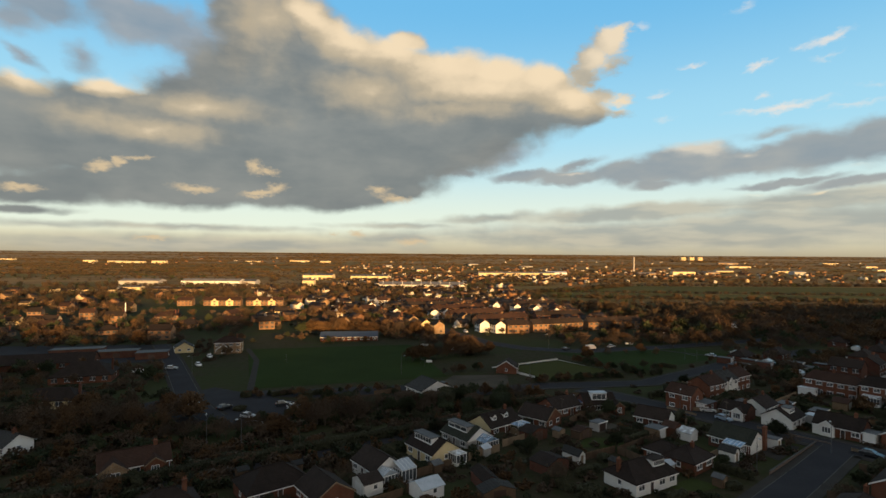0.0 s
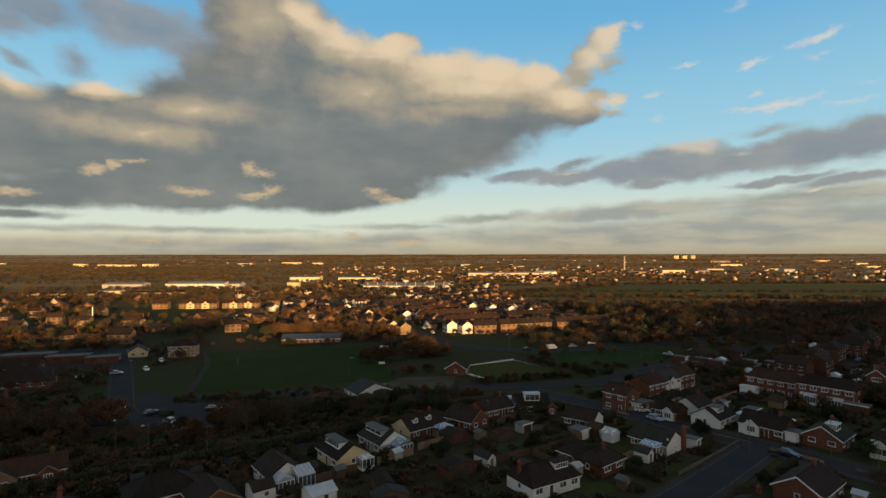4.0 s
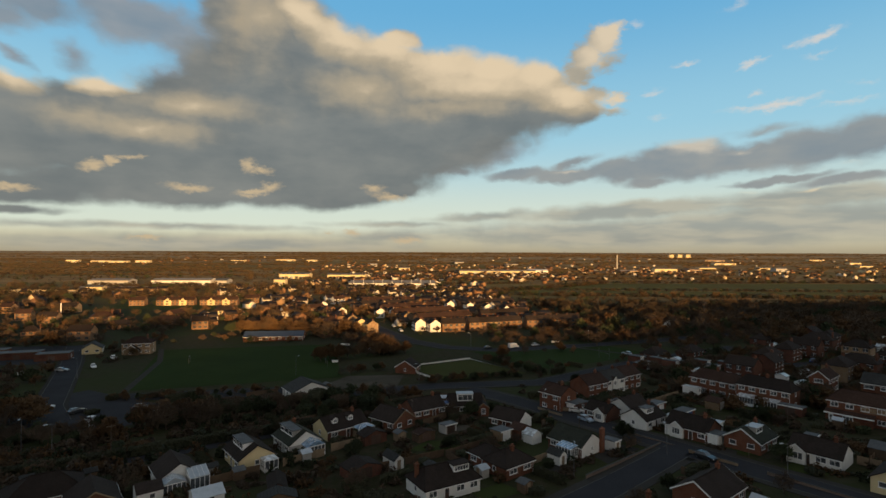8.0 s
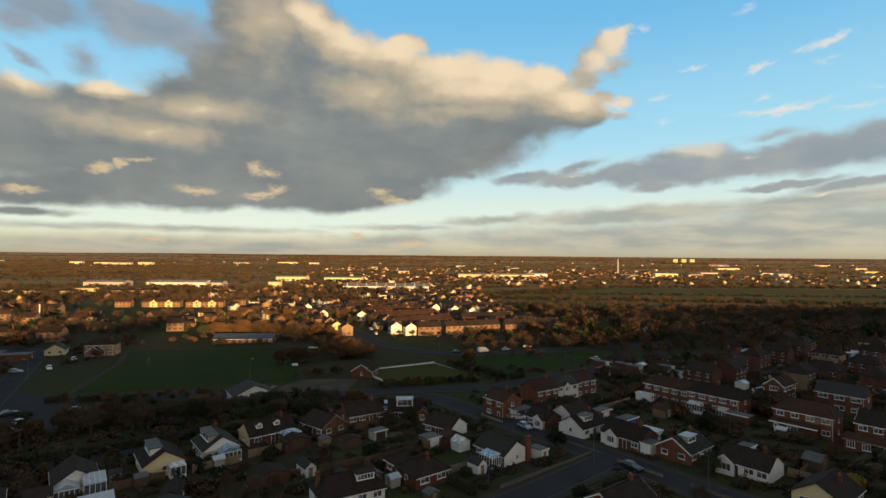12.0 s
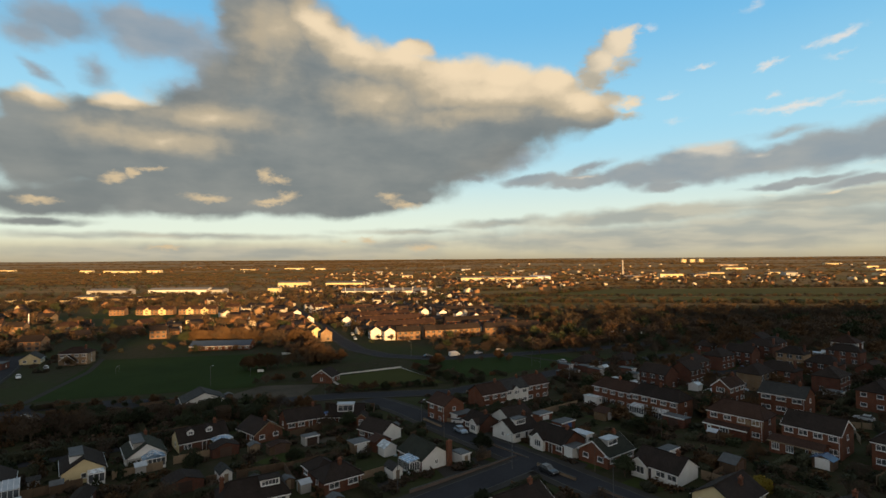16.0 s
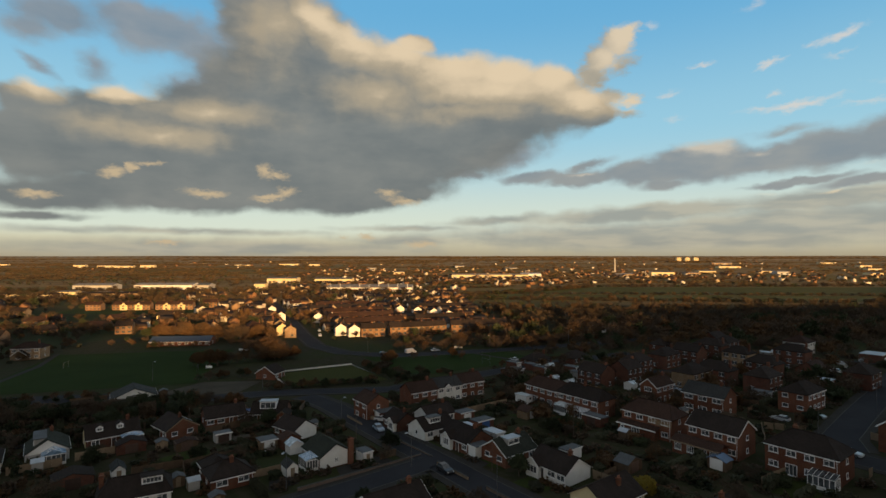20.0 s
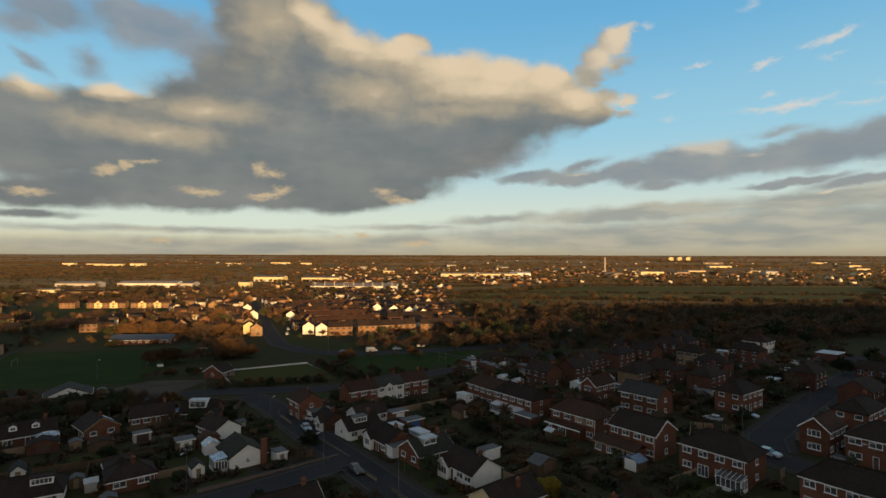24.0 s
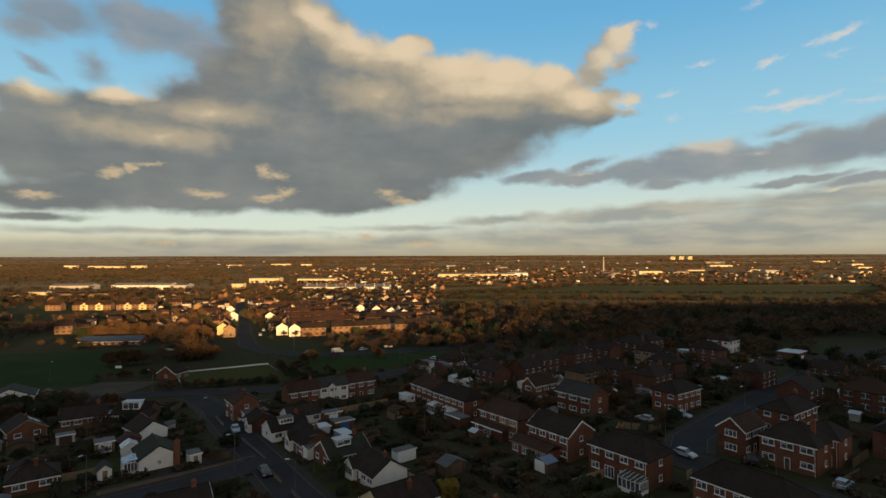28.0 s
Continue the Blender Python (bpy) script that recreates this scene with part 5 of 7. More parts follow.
h = house(87.6, 146, 38, 8.4, 6.4, wall=WHITE_WALL, label="white-gabled bungalow behind the street corner", ln=0)
h = house(87.2, 135, 38, 8.6, 7, wall=WHITE_WALL, label="white-gabled bungalow with a box dormer", ln=1)
dormer(h, -0.5, -1, 3.2, 1.3, bars=4, up=0.4, roof_mat=FLAT_ROOF)
h = house(95.4, 126.2, -52, 9.6, 7.2, wall=BRICK, label="brick bungalow with white-painted front gable", fn=4, doors=(2,), rn=1)
gable_front(h, -1.8, 3.0, 0.8, WHITE_WALL)
part("white_render", Form().box(-4.85, -3.4, -3.66, -3.55, -0.3, 2.3), WHITE_WALL, h)
h = house(104, 118.2, 38, 8.8, 7.2, wall=BRICK, label="brick bungalow with white bargeboards and flat dormer", barge=WHITE_PLASTIC, ln=2, roof=TILE_GREEN)
dormer(h, -0.6, -1, 3.2, 1.3, bars=2, up=0.45, roof_mat=PALE_ROOF, cheek=GREY_WALL)
outbuilding(97.9, 120.4, -52, 2.4, 4.0, 2.2, WHITE_WALL, FLAT_ROOF, label="white garage with flat felt roof")
h = house(112.5, 109, -52, 9, 7, wall=WHITE_WALL, label="white bungalow with dark roof and front gable bay", fn=4, doors=(1,), rn=0, ww=1.8)
gable_front(h, -2.9, 3.2, 0.8, WHITE_WALL, glaze=2.4)
h = house(117.8, 96, 38, 10, 7.2, wall=CREAM_WALL, label="cream-gabled bungalow with long brown roof", ln=2, stacks=((0.1, -0.2),))
h = house(130, 86, 38, 10, 7.2, wall=BRICK, label="brick bungalow with brown roof beside a golden shrub")
h = house(82.5, 94, 38, 10.5, 7.4, wall=BRICK, label="brick bungalow with a white-edged gable at the junction", barge=WHITE_PLASTIC, ln=1)
h = house(66.5, 84, 38, 10, 7.2, wall=BRICK, hip=0.9, label="brown-roofed brick bungalow below the side road")
outbuilding(116.5, 117.5, 38, 4.2, 2.4, 2.1, WHITE_PLASTIC, FLAT_ROOF, label="white glazed garden room with a flat roof", name="garden_room", glazed=True)
outbuilding(126, 110.5, 38, 4.6, 3.0, 2.0, FENCE, FLAT_ROOF, "gable", "dark timber shed with a felt roof", "shed", door_mat=DOOR_DARK)
outbuilding(99.5, 139.5, 38, 5.0, 3.2, 2.1, BRICK, FLAT_ROOF, label="flat-roofed brick outhouse with blue shutters", name="outhouse", door_mat=BLUE_PAINT_AND_SKY)
outbuilding(95.6, 135.4, 38, 3.0, 3.4, 2.0, GREY_WALL, PALE_ROOF, label="low garden store with a pale blue roof", name="garden_store")
outbuilding(101.8, 130.2, 38, 2.6, 4.4, 2.0, GREY_WALL, PALE_ROOF, label="narrow garden store with a pale sheet roof", name="garden_store")

# ---- brick semis further along ----
h = house(70, 152.6, -52, 7.6, 6.6, 2, BRICK, TILE_RED, label="small red brick house at the road corner", fn=2, stacks=((0.2, 0),), lift=-0.6)
outbuilding(74.6, 149.4, -52, 3.4, 6.0, 2.2, BRICK_DARK, FLAT_ROOF, label="flat-roofed brick garage at the corner")
for i, (w, n) in enumerate(((BRICK, "red brick end house of a short terrace"), (WHITE_WALL, "white-painted house in a short brick terrace"), (BRICK, "red brick terrace house with white windows"))):
    gx, gy = grid(82.3, 164.5, 9.0 * i, 0)
    h = house(gx, gy, 34, 9.0, 7, 2, w, TILE_GREY if i == 1 else TILE_RED, label=n, fn=3, ln=0, rn=0, lift=-0.6)
    if i == 1:
        gable_front(h, -0.8, 2.0, 0.4, WHITE_WALL, glaze=1.2)
h = house(121, 163, -54, 14, 7, 2, BRICK, TILE_RED, hip=0.5, label="pair of red brick semi-detached houses", fn=5, glazed=(1, 3), doors=(), stacks=((0.0, 0),), lift=-0.5)
outbuilding(113.2, 163.5, -52, 4.4, 2.6, 2.2, WHITE_PLASTIC, CONS_WHITE, label="white lean-to sun room behind a house", name="garden_room", glazed=True)
h = house(127.7, 149.8, -52, 13.5, 7, 2, BRICK, TILE_BROWN, hip=0.4, label="pair of brick semis with white conservatories", fn=5, doors=(2,), stacks=((0.0, 0),))
conservatory(h, on_wall("front", 13.5, 7, -3.6, 0), 4.2, 2.4, 2.0, 2.6, CONS_WHITE, "lean")
conservatory(h, on_wall("front", 13.5, 7, 1.8, 0), 5.0, 2.6, 2.0, 2.5, CONS_WHITE, "lean")
outbuilding(127.5, 139.6, -52, 5.6, 3.2, 2.2, BRICK_DARK, FLAT_ROOF, label="dark brick garage with flat grey roof", door_mat=DOOR_DARK)
outbuilding(112.2, 148, 38, 4.6, 3.6, 2.1, BRICK_BUFF, TILE_RED, "gable", "low buff outhouse with a tiled roof", "outhouse")
h = house(138.9, 131.4, -50, 12, 7.2, 2, BRICK, TILE_RED, hip=0.6, label="brick house with buff banding and lean-to porch", fn=4, doors=(), ww=1.6, stacks=())
part("band", Form().box(0.5, 6.04, -3.64, -3.58, 3.2, 4.4), BRICK_BUFF, h, "buff tile-hung band")
porch = part("porch", Form().box(-5.9, 3.2, -5.4, -3.6, -0.5, 2.2), BRICK, h)
part("porch_roof", Form().slab([(-6.2, -5.7, 2.3), (3.5, -5.7, 2.3), (3.5, -3.6, 2.9), (-6.2, -3.6, 2.9)], 0.14), TILE_RED, porch)
part("fascia", Form().box(-6.25, 3.55, -5.78, -5.71, 2.1, 2.35), WHITE_PLASTIC, porch)
window(porch, pose(-1.5, -5.4, 0.2), 2.0, 1.8, 3, name="patio_door")
door(porch, pose(-4.8, -5.4, 0), WHITE_PLASTIC)
h = house(159, 146.9, -50, 10.6, 7.2, 2, BRICK, TILE_GREY, label="dark-roofed brick house with wide windows", fn=3, ww=2.2, doors=(), rn=1)
h = house(150.4, 159.4, 38, 9, 4.8, 2, BRICK, TILE_RED, label="narrow brick house with a white gable board", barge=WHITE_PLASTIC, ln=1, ww=1.8, pitch=0.8, lw=2.2)
h = house(147.8, 118.8, -52, 10.4, 7.4, 2, BRICK, TILE_BROWN, label="red brick house with a broad gable and white bargeboards", barge=WHITE_PLASTIC, fn=4, doors=(), rn=1, stacks=())
annex = part("annex", Form().box(-6.2, 3.2, -7.6, -3.72, -0.5, 2.2), BRICK, h)
part("annex_roof", Form().slab([(-6.5, -7.9, 2.2), (3.5, -7.9, 2.2), (3.5, -5.6, 3.2), (-6.5, -5.6, 3.2)], 0.14).slab([(-6.5, -5.6, 3.2), (3.5, -5.6, 3.2), (3.5, -3.7, 2.6), (-6.5, -3.7, 2.6)], 0.14), TILE_RED, annex)
part("annex_fascia", Form().box(-6.55, 3.55, -7.98, -7.92, 1.98, 2.22), FENCE_PALE, annex)
for u in (-5.0, -2.4, 0.2, 2.2):
    window(annex, pose(u, -7.6, 0.5), 1.4, 1.4, 3)
h = house(157.5, 106.3, -52, 11.6, 7.8, 2, BRICK, TILE_BROWN, hip=0.8, label="large hipped brick house with a rear sun room", fn=4, glazed=(1,), doors=(), stacks=((-0.2, 0.1),))
conservatory(h, on_wall("front", 11.6, 7.8, 3.9, 0), 4.0, 2.4, 2.0, 2.6, PANE, "lean")
outbuilding(143.2, 110, -52, 3.4, 2.8, 1.9, FENCE, DARK_PANEL, "gable", "timber garden shed with a dark panelled roof", "shed", rise=0.6)
h = house(182.8, 146.9, 36, 10.6, 6.8, 2, BRICK, TILE_BROWN, hip=0.9, label="hipped brick corner house with pale eaves", fn=4, ln=2, ww=1.5, stacks=())
h = house(199, 128.2, 36, 12, 6.6, 2, BRICK, TILE_BROWN, hip=0.9, label="hipped brick house across the side street", fn=4, ln=2)
h = house(182.2, 115.9, 36, 8, 5.0, 2, BRICK, TILE_RED, label="narrow brick house with white-edged gable to the street", barge=WHITE_PLASTIC, ln=1, pitch=0.8, stacks=(), lw=2.2)
h = house(188, 108.6, -52, 9, 8, 2, BRICK, TILE_BROWN, hip=0.9, label="brown-roofed brick house with wide upper windows", fn=3, ww=2.0)
h = house(194.6, 110.5, -52, 6, 7, 2, BRICK, TILE_BROWN, hip=0.9, label="rear wing of a brown-roofed brick house", fn=2, stacks=())
h = house(169.4, 89.5, -54, 13.5, 7.4, 2, BRICK, TILE_BROWN, hip=0.7, label="brick semi-detached pair with white windows", fn=5, doors=(2,), stacks=())
h = house(240, 236, 38, 9, 9, 2, WHITE_WALL, TILE_RED, hip=1.0, label="white rendered house with a red pyramid roof", fn=3, ln=3)

# ---- bungalows and the low school buildings on the far side of the brook ----
h = house(-59.5, 102.5, 34, 12, 7, 1, BRICK, TILE_RED, label="red-tiled brick bungalow with two pale-edged gables", rn=0, fn=1)
gable_front(h, -3.6, 4.4, 1.4, BRICK_BUFF, FENCE_PALE, 2.2, TILE_RED)
gable_front(h, 3.2, 3.2, 1.1, BRICK, FENCE_PALE, 1.4, TILE_RED)
h = house(-30, 94, 38, 11, 8, 1, BRICK, TILE_BROWN, hip=0.9, label="brick bungalow under a wide brown hipped roof", stacks=())
h = house(-92, 112, -20, 7.5, 6, 1, WHITE_WALL, TILE_GREY, label="white bungalow with a row of windows among trees", fn=5)
h = house(-20, 91, -52, 8, 7, 1, BRICK, TILE_BROWN, label="brick bungalow close to the lane", barge=FENCE_PALE, stacks=())
h = house(-44, 84, 38, 10, 8, 1, BRICK, TILE_BROWN, hip=0.9, label="brick bungalow beside the hedged lane")
h = house(-4, 166, 124, 9, 11.5, 1, WHITE_WALL, TILE_GREY, label="low pale hall with a grey roof beside the track", pitch=0.42, rn=1, ln=2, fn=2, doors=(), stacks=())

# ---- garden walls, drives and lawns by the street ----
wall_run(64.2, 103.5, 85.5, 120.8, 0.7, label="low brick wall round a corner garden")
wall_run(89.2, 115.2, 95.2, 107.6, 0.8, FENCE_PALE, "low pale garden wall beside the pavement")
wall_run(78.5, 131.5, 88, 119.6, 0.7, SOIL_WALL, "low garden wall beside the pavement")
wall_run(64, 150.2, 69, 143.4, 0.8, FENCE_PALE, "pale low wall before a brick house")
wall_run(69.5, 148.6, 76.5, 145.8, 1.2, FENCE_PALE, "pale fence before a brick garage")
wall_run(98.4, 103.4, 108, 90.5, 0.7, SOIL_WALL, "low garden wall beside the pavement")
fence(146.2, 101.5, 157.5, 108, 1.8, FENCE_PALE, "pale new timber fence round a lawn")
fence(96, 152, 108, 161, 1.8, FENCE_PALE)
for c, n in (([(59, 103.5), (63.5, 107), (60.6, 111), (57.5, 108)], "drive"), ([(70.5, 110.5), (80, 118), (76.5, 121), (68.8, 114.6)], "drive"), ([(38, 127.5), (46, 131), (43.5, 136), (36.5, 133)], "patio"),
             ([(93, 118), (97.5, 112.6), (99.6, 115.4), (96.6, 119)], "drive"), ([(178, 121), (184, 127), (180, 131), (176, 126)], "drive"), ([(72, 146.6), (78, 142.4), (80, 146), (75, 150)], "drive")):
    plot(n, PAVING if n == "drive" else GRAVEL, c, 0.08, "pale concrete garden %s" % n, n, n=3)
for c in ([(145, 100), (151, 95), (160, 103), (153, 108)], [(96, 118), (100, 113), (104, 113.5), (100, 117)], [(103, 106), (108, 102), (112, 104), (107, 109)], [(44, 94), (52, 98), (48, 101.5), (42, 98)], [(30, 118), (40, 116), (44, 124), (34, 124)], [(85, 128), (88, 123.5), (91, 124.5), (87, 130)], [(176, 111), (180, 105), (183, 107), (180, 112)], [(107, 150), (120, 138), (124, 143), (114, 154)]):
    plot("lawn", LAWN, c, 0.06, "short green garden lawn", "lawn", n=4)

# ---- the club, the pavilion and other middle-distance buildings ----
h = house(25, 202, 76, 7, 7.5, 1, BRICK, TILE_BROWN, label="small brick clubhouse with white gable boards", barge=WHITE_PLASTIC, fn=2, name="clubhouse", stacks=())
for a, b in (((20, 210), (50, 229)), ((50, 229), (64, 208)), ((24, 206), (34, 190.5))):
    wall_run(a[0], a[1], b[0], b[1], {20: 0.4, 50: 0.25, 24: 1.0}[a[0]], WHITE_WALL, "low white boundary fence round the bowling lawn", 0.25)
h = house(-50, 284, 8, 30, 10, 1, BRICK, BLUE_ROOF, label="long low pavilion with a blue sheet roof", pitch=0.4, fn=9, bn=5, name="pavilion", stacks=())
h = house(-98, 242.5, 14, 11.5, 8.6, 2, BRICK_BUFF, TILE_RED, hip=0.9, label="buff brick house with a broad tiled roof and low front gable", fn=4, pitch=0.5)
gable_front(h, -1.4, 6.0, 2.2, BRICK_BUFF, eave=2.3)
h = house(-119, 243, 118, 9, 7.6, 1, CREAM_WALL, TILE_GREY, label="small cream hall with its gable to the road", ln=2, stacks=())
for x, y, l in ((-140, 228, 16), (-124, 226, 12), (-160, 232, 20)):
    outbuilding(x, y, 20, l, 7, 2.8, BRICK_DARK, FLAT_ROOF, label="low dark school annexe with a flat felt roof", name="annexe", glazed=True, door_mat=DOOR_DARK, trim=FENCE)


# ---- houses of the middle distance ----
def far_window(parent, m, w, h):
    part("window", kept(("far_window", w, h), lambda: Form().box(-w / 2, w / 2, -0.05, 0.02, 0, h), "window", PANE), None, parent, "", m)
    if parent.location.y < 275:
        part("window_frame", kept(("far_frame", w, h), lambda: lattice([-w / 2 - 0.06, -0.04, 0.04, w / 2 + 0.06], [-0.07, 0, h, h + 0.06], {(0, 1), (2, 1)}, -0.08, 0.02), "window_frame", WHITE_PLASTIC), None, parent, "", m)


def plain_house(x, y, turn, l, d, storeys=2, wall=None, roof=None, hip=0, n=2, label="", group="houses beyond the park", name="house", sides=True, bay=False):
    """A house seen from afar: walls, roof, chimney and its windows."""
    wall, roof = wall or BRICK, roof or TILE_BROWN
    # plain brick beyond the park takes the copy tinted with sunlight
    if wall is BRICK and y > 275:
        wall = BRICK_SUN_TINT
    eave = 2.5 * storeys + (0.1 if storeys > 1 else 0)
    ridge = eave + d / 2 * 0.66
    h = thing(name, x, y, turn, label, "house", group)
    TAKEN.append((x, y, turn, l / 2, d / 2))
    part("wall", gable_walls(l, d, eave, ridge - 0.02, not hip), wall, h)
    f, cap = roof_form(l, d, eave, ridge, hip)
    part("roof", f, roof, h)
    part("chimney", Form().box(l / 2 - 1.1, l / 2 - 0.5, -0.4, 0.4, eave, ridge + 0.8), BRICK_DARK, h)
    if bay:
        b = part("front_gable", Form().add([(x, y, z) for y in (-d / 2 - 0.9, -d / 2 + 1.5) for x, z in ((-1.5, -0.5), (1.5, -0.5), (1.5, eave), (0, eave + 1.7), (-1.5, eave))],
                                           [(0, 1, 2, 3, 4), (9, 8, 7, 6, 5), (1, 0, 5, 6), (2, 1, 6, 7), (3, 2, 7, 8), (4, 3, 8, 9), (0, 4, 9, 5)]), CREAM_WALL, h, "cream gabled front bay")
        for z in (0.9, 3.4):
            part("bay_window", Form().box(-1.0, 1.0, -d / 2 - 0.96, -d / 2 - 0.86, z, z + 1.2), PANE, b)
    for s in range(storeys):
        for i in range(n):
            if bay:
                break
            u = (i + 0.5) / n * l - l / 2
            far_window(h, on_wall("front", l, d, u, s * 2.55 + 0.9), 1.7, 1.2)
    if sides:
        far_window(h, on_wall("left", l, d, -1.0, 0.9), 1.2, 1.1)
        far_window(h, on_wall("right", l, d, 1.0, 0.9), 1.2, 1.1)
    return h


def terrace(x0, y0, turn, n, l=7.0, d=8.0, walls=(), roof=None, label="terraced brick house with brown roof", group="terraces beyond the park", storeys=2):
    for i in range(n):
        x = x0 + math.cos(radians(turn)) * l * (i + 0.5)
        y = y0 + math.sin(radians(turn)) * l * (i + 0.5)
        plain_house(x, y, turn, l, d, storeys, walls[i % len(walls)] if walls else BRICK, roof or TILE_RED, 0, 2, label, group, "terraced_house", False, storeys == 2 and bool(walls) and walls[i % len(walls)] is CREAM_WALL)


terrace(38, 319, 14, 2, walls=(BRICK,), label="low terraced brick house facing the park", roof=TILE_BROWN)
terrace(54, 325, 18, 5, walls=(BRICK, BRICK, BRICK_BUFF), label="terraced brick house facing the park", roof=TILE_BROWN)
terrace(91, 334, 8, 5, walls=(BRICK,), roof=TILE_BROWN)
terrace(22, 347, 32, 6, walls=(BRICK,), roof=TILE_RED)
terrace(4, 382, 30, 7, walls=(BRICK, BRICK_BUFF), roof=TILE_RED)
terrace(-8, 421, 31, 7, walls=(BRICK,), roof=TILE_RED)
terrace(-30, 456, 24, 7, walls=(BRICK,), roof=TILE_BROWN)
terrace(-34, 493, 14, 7, walls=(BRICK,), roof=TILE_RED)
terrace(66, 378, 10, 5, walls=(BRICK_DARK,), roof=TILE_BROWN)
terrace(62, 476, 14, 6, walls=(BRICK,), roof=TILE_BROWN)
terrace(-222, 492, 7, 5, 6.6, 8, walls=(BRICK, CREAM_WALL, BRICK, CREAM_WALL, BRICK), label="long brick terrace with pale gabled bays")
terrace(-184, 496, 7, 5, 6.6, 8, walls=(BRICK, CREAM_WALL, BRICK, CREAM_WALL, BRICK), label="long brick terrace with pale gabled bays")
terrace(-153, 524, 7, 2, 6.6, 8, walls=(BRICK,))
terrace(-245, 489, 7, 2, 6.6, 8, walls=(BRICK,))
terrace(-300, 338, 10, 3, 9, 8, walls=(CREAM_WALL, BRICK_BUFF), roof=TILE_BROWN, storeys=1, label="pale low bungalow in a row")
terrace(-272, 346, 14, 2, 9, 8, walls=(CREAM_WALL,), roof=TILE_BROWN, storeys=1, label="pale low bungalow in a row")
for x, y, w in ((24.5, 321, WHITE_WALL), (33.5, 316, WHITE_WALL), (-7, 391, WHITE_WALL), (2, 396, WHITE_WALL), (-36, 396, WHITE_WALL), (62, 446, WHITE_WALL), (76, 432, WHITE_WALL), (88, 412, WHITE_WALL),
                (46, 462, WHITE_WALL), (15, 362, BRICK_BUFF), (-11, 322, CREAM_WALL), (-3, 312, BRICK_BUFF), (-20, 345, BRICK_BUFF), (-62, 452, WHITE_WALL), (94, 446, CREAM_WALL)):
    plain_house(x, y + 4, -72, 8.5, 6.4, 2, w, TILE_BROWN, 0, 3, "white-gabled house catching the low sun" if w is WHITE_WALL else "pale-gabled house catching the low sun")
mid_rng = random.Random(11)
for x, y, t, s, w, r in ((216, 170, 38, 2, BRICK, TILE_BROWN), (214, 189, 38, 1, BRICK, TILE_RED), (199, 207, -52, 2, BRICK_BUFF, TILE_BROWN), (187, 248, 38, 1, BRICK, TILE_RED),
                         (184, 166, 38, 2, BRICK_DARK, TILE_BROWN), (172, 208, 38, 2, BRICK, TILE_BROWN), (199, 228, -52, 2, BRICK, TILE_RED), (167, 175, 38, 2, BRICK_BUFF, TILE_BROWN),
                         (248, 185, -52, 1, BRICK, TILE_BROWN), (228, 143, -52, 2, BRICK, TILE_RED), (158, 198, 38, 2, BRICK, TILE_BROWN), (139, 181, -52, 2, BRICK, TILE_RED),
                         (126, 222, 38, 1, BRICK_DARK, TILE_RED), (184, 214, -52, 2, BRICK, TILE_RED), (214, 147, 38, 2, BRICK_DARK, TILE_BROWN), (142, 224, 38, 1, BRICK, TILE_BROWN),
                         (222, 212, -52, 2, BRICK, TILE_BROWN), (196, 186, -52, 2, BRICK_DARK, TILE_BROWN), (150, 185, 38, 2, BRICK, TILE_RED), (273, 194, 38, 1, WHITE_WALL, TILE_GREY),
                         (211, 250, 38, 2, BRICK, TILE_RED), (262, 172, 38, 1, BRICK_DARK, TILE_BROWN), (210, 112, 38, 2, BRICK, TILE_BROWN), (224, 122, -52, 2, BRICK, TILE_RED), (209, 236, 38, 2, BRICK, TILE_BROWN), (176, 178, -52, 2, BRICK, TILE_BROWN)):
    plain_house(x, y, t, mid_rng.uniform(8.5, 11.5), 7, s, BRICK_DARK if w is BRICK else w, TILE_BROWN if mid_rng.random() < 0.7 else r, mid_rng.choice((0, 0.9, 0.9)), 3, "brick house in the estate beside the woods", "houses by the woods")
clutter_rng = random.Random(47)
spots = 0
while spots < 30:
    x, y = clutter_rng.uniform(118, 235), clutter_rng.uniform(135, 238)
    if not free(x, y, 2.2):
        continue
    spots += 1
    pick = clutter_rng.random()
    if pick < 0.4:
        outbuilding(x, y, clutter_rng.choice((38, -52)), 3.0, 4.6, 2.2, clutter_rng.choice((BRICK, GREY_WALL)), clutter_rng.choice((PALE_ROOF, FLAT_ROOF)), label="flat-roofed brick garage among the houses")
    elif pick < 0.7:
        outbuilding(x, y, clutter_rng.choice((38, -52)), 3.2, 2.6, 2.0, WHITE_PLASTIC, CONS_WHITE, "gable", "white sun room with a pale roof", "garden_room", rise=0.6)
    else:
        car(x, y, clutter_rng.choice((38, -52, 128)), clutter_rng.choice(("silver", "white", "pale_blue", "dark")))
outbuilding(255, 215, 38, 9, 7, 3.2, BRICK_DARK, PALE_ROOF, label="flat-roofed building with a bright pale roof", name="flat_building")
for i in range(7):
    x, y = grid(112 + mid_rng.uniform(0, 34), 200 + mid_rng.uniform(0, 16), mid_rng.uniform(-6, 6), 0)
    outbuilding(x, y, 38, 3, 5.5, 2.3, BRICK_DARK, mid_rng.choice((FLAT_ROOF, FLAT_ROOF, FLAT_ROOF, PALE_ROOF)), label="flat-roofed lock-up garage in a row")
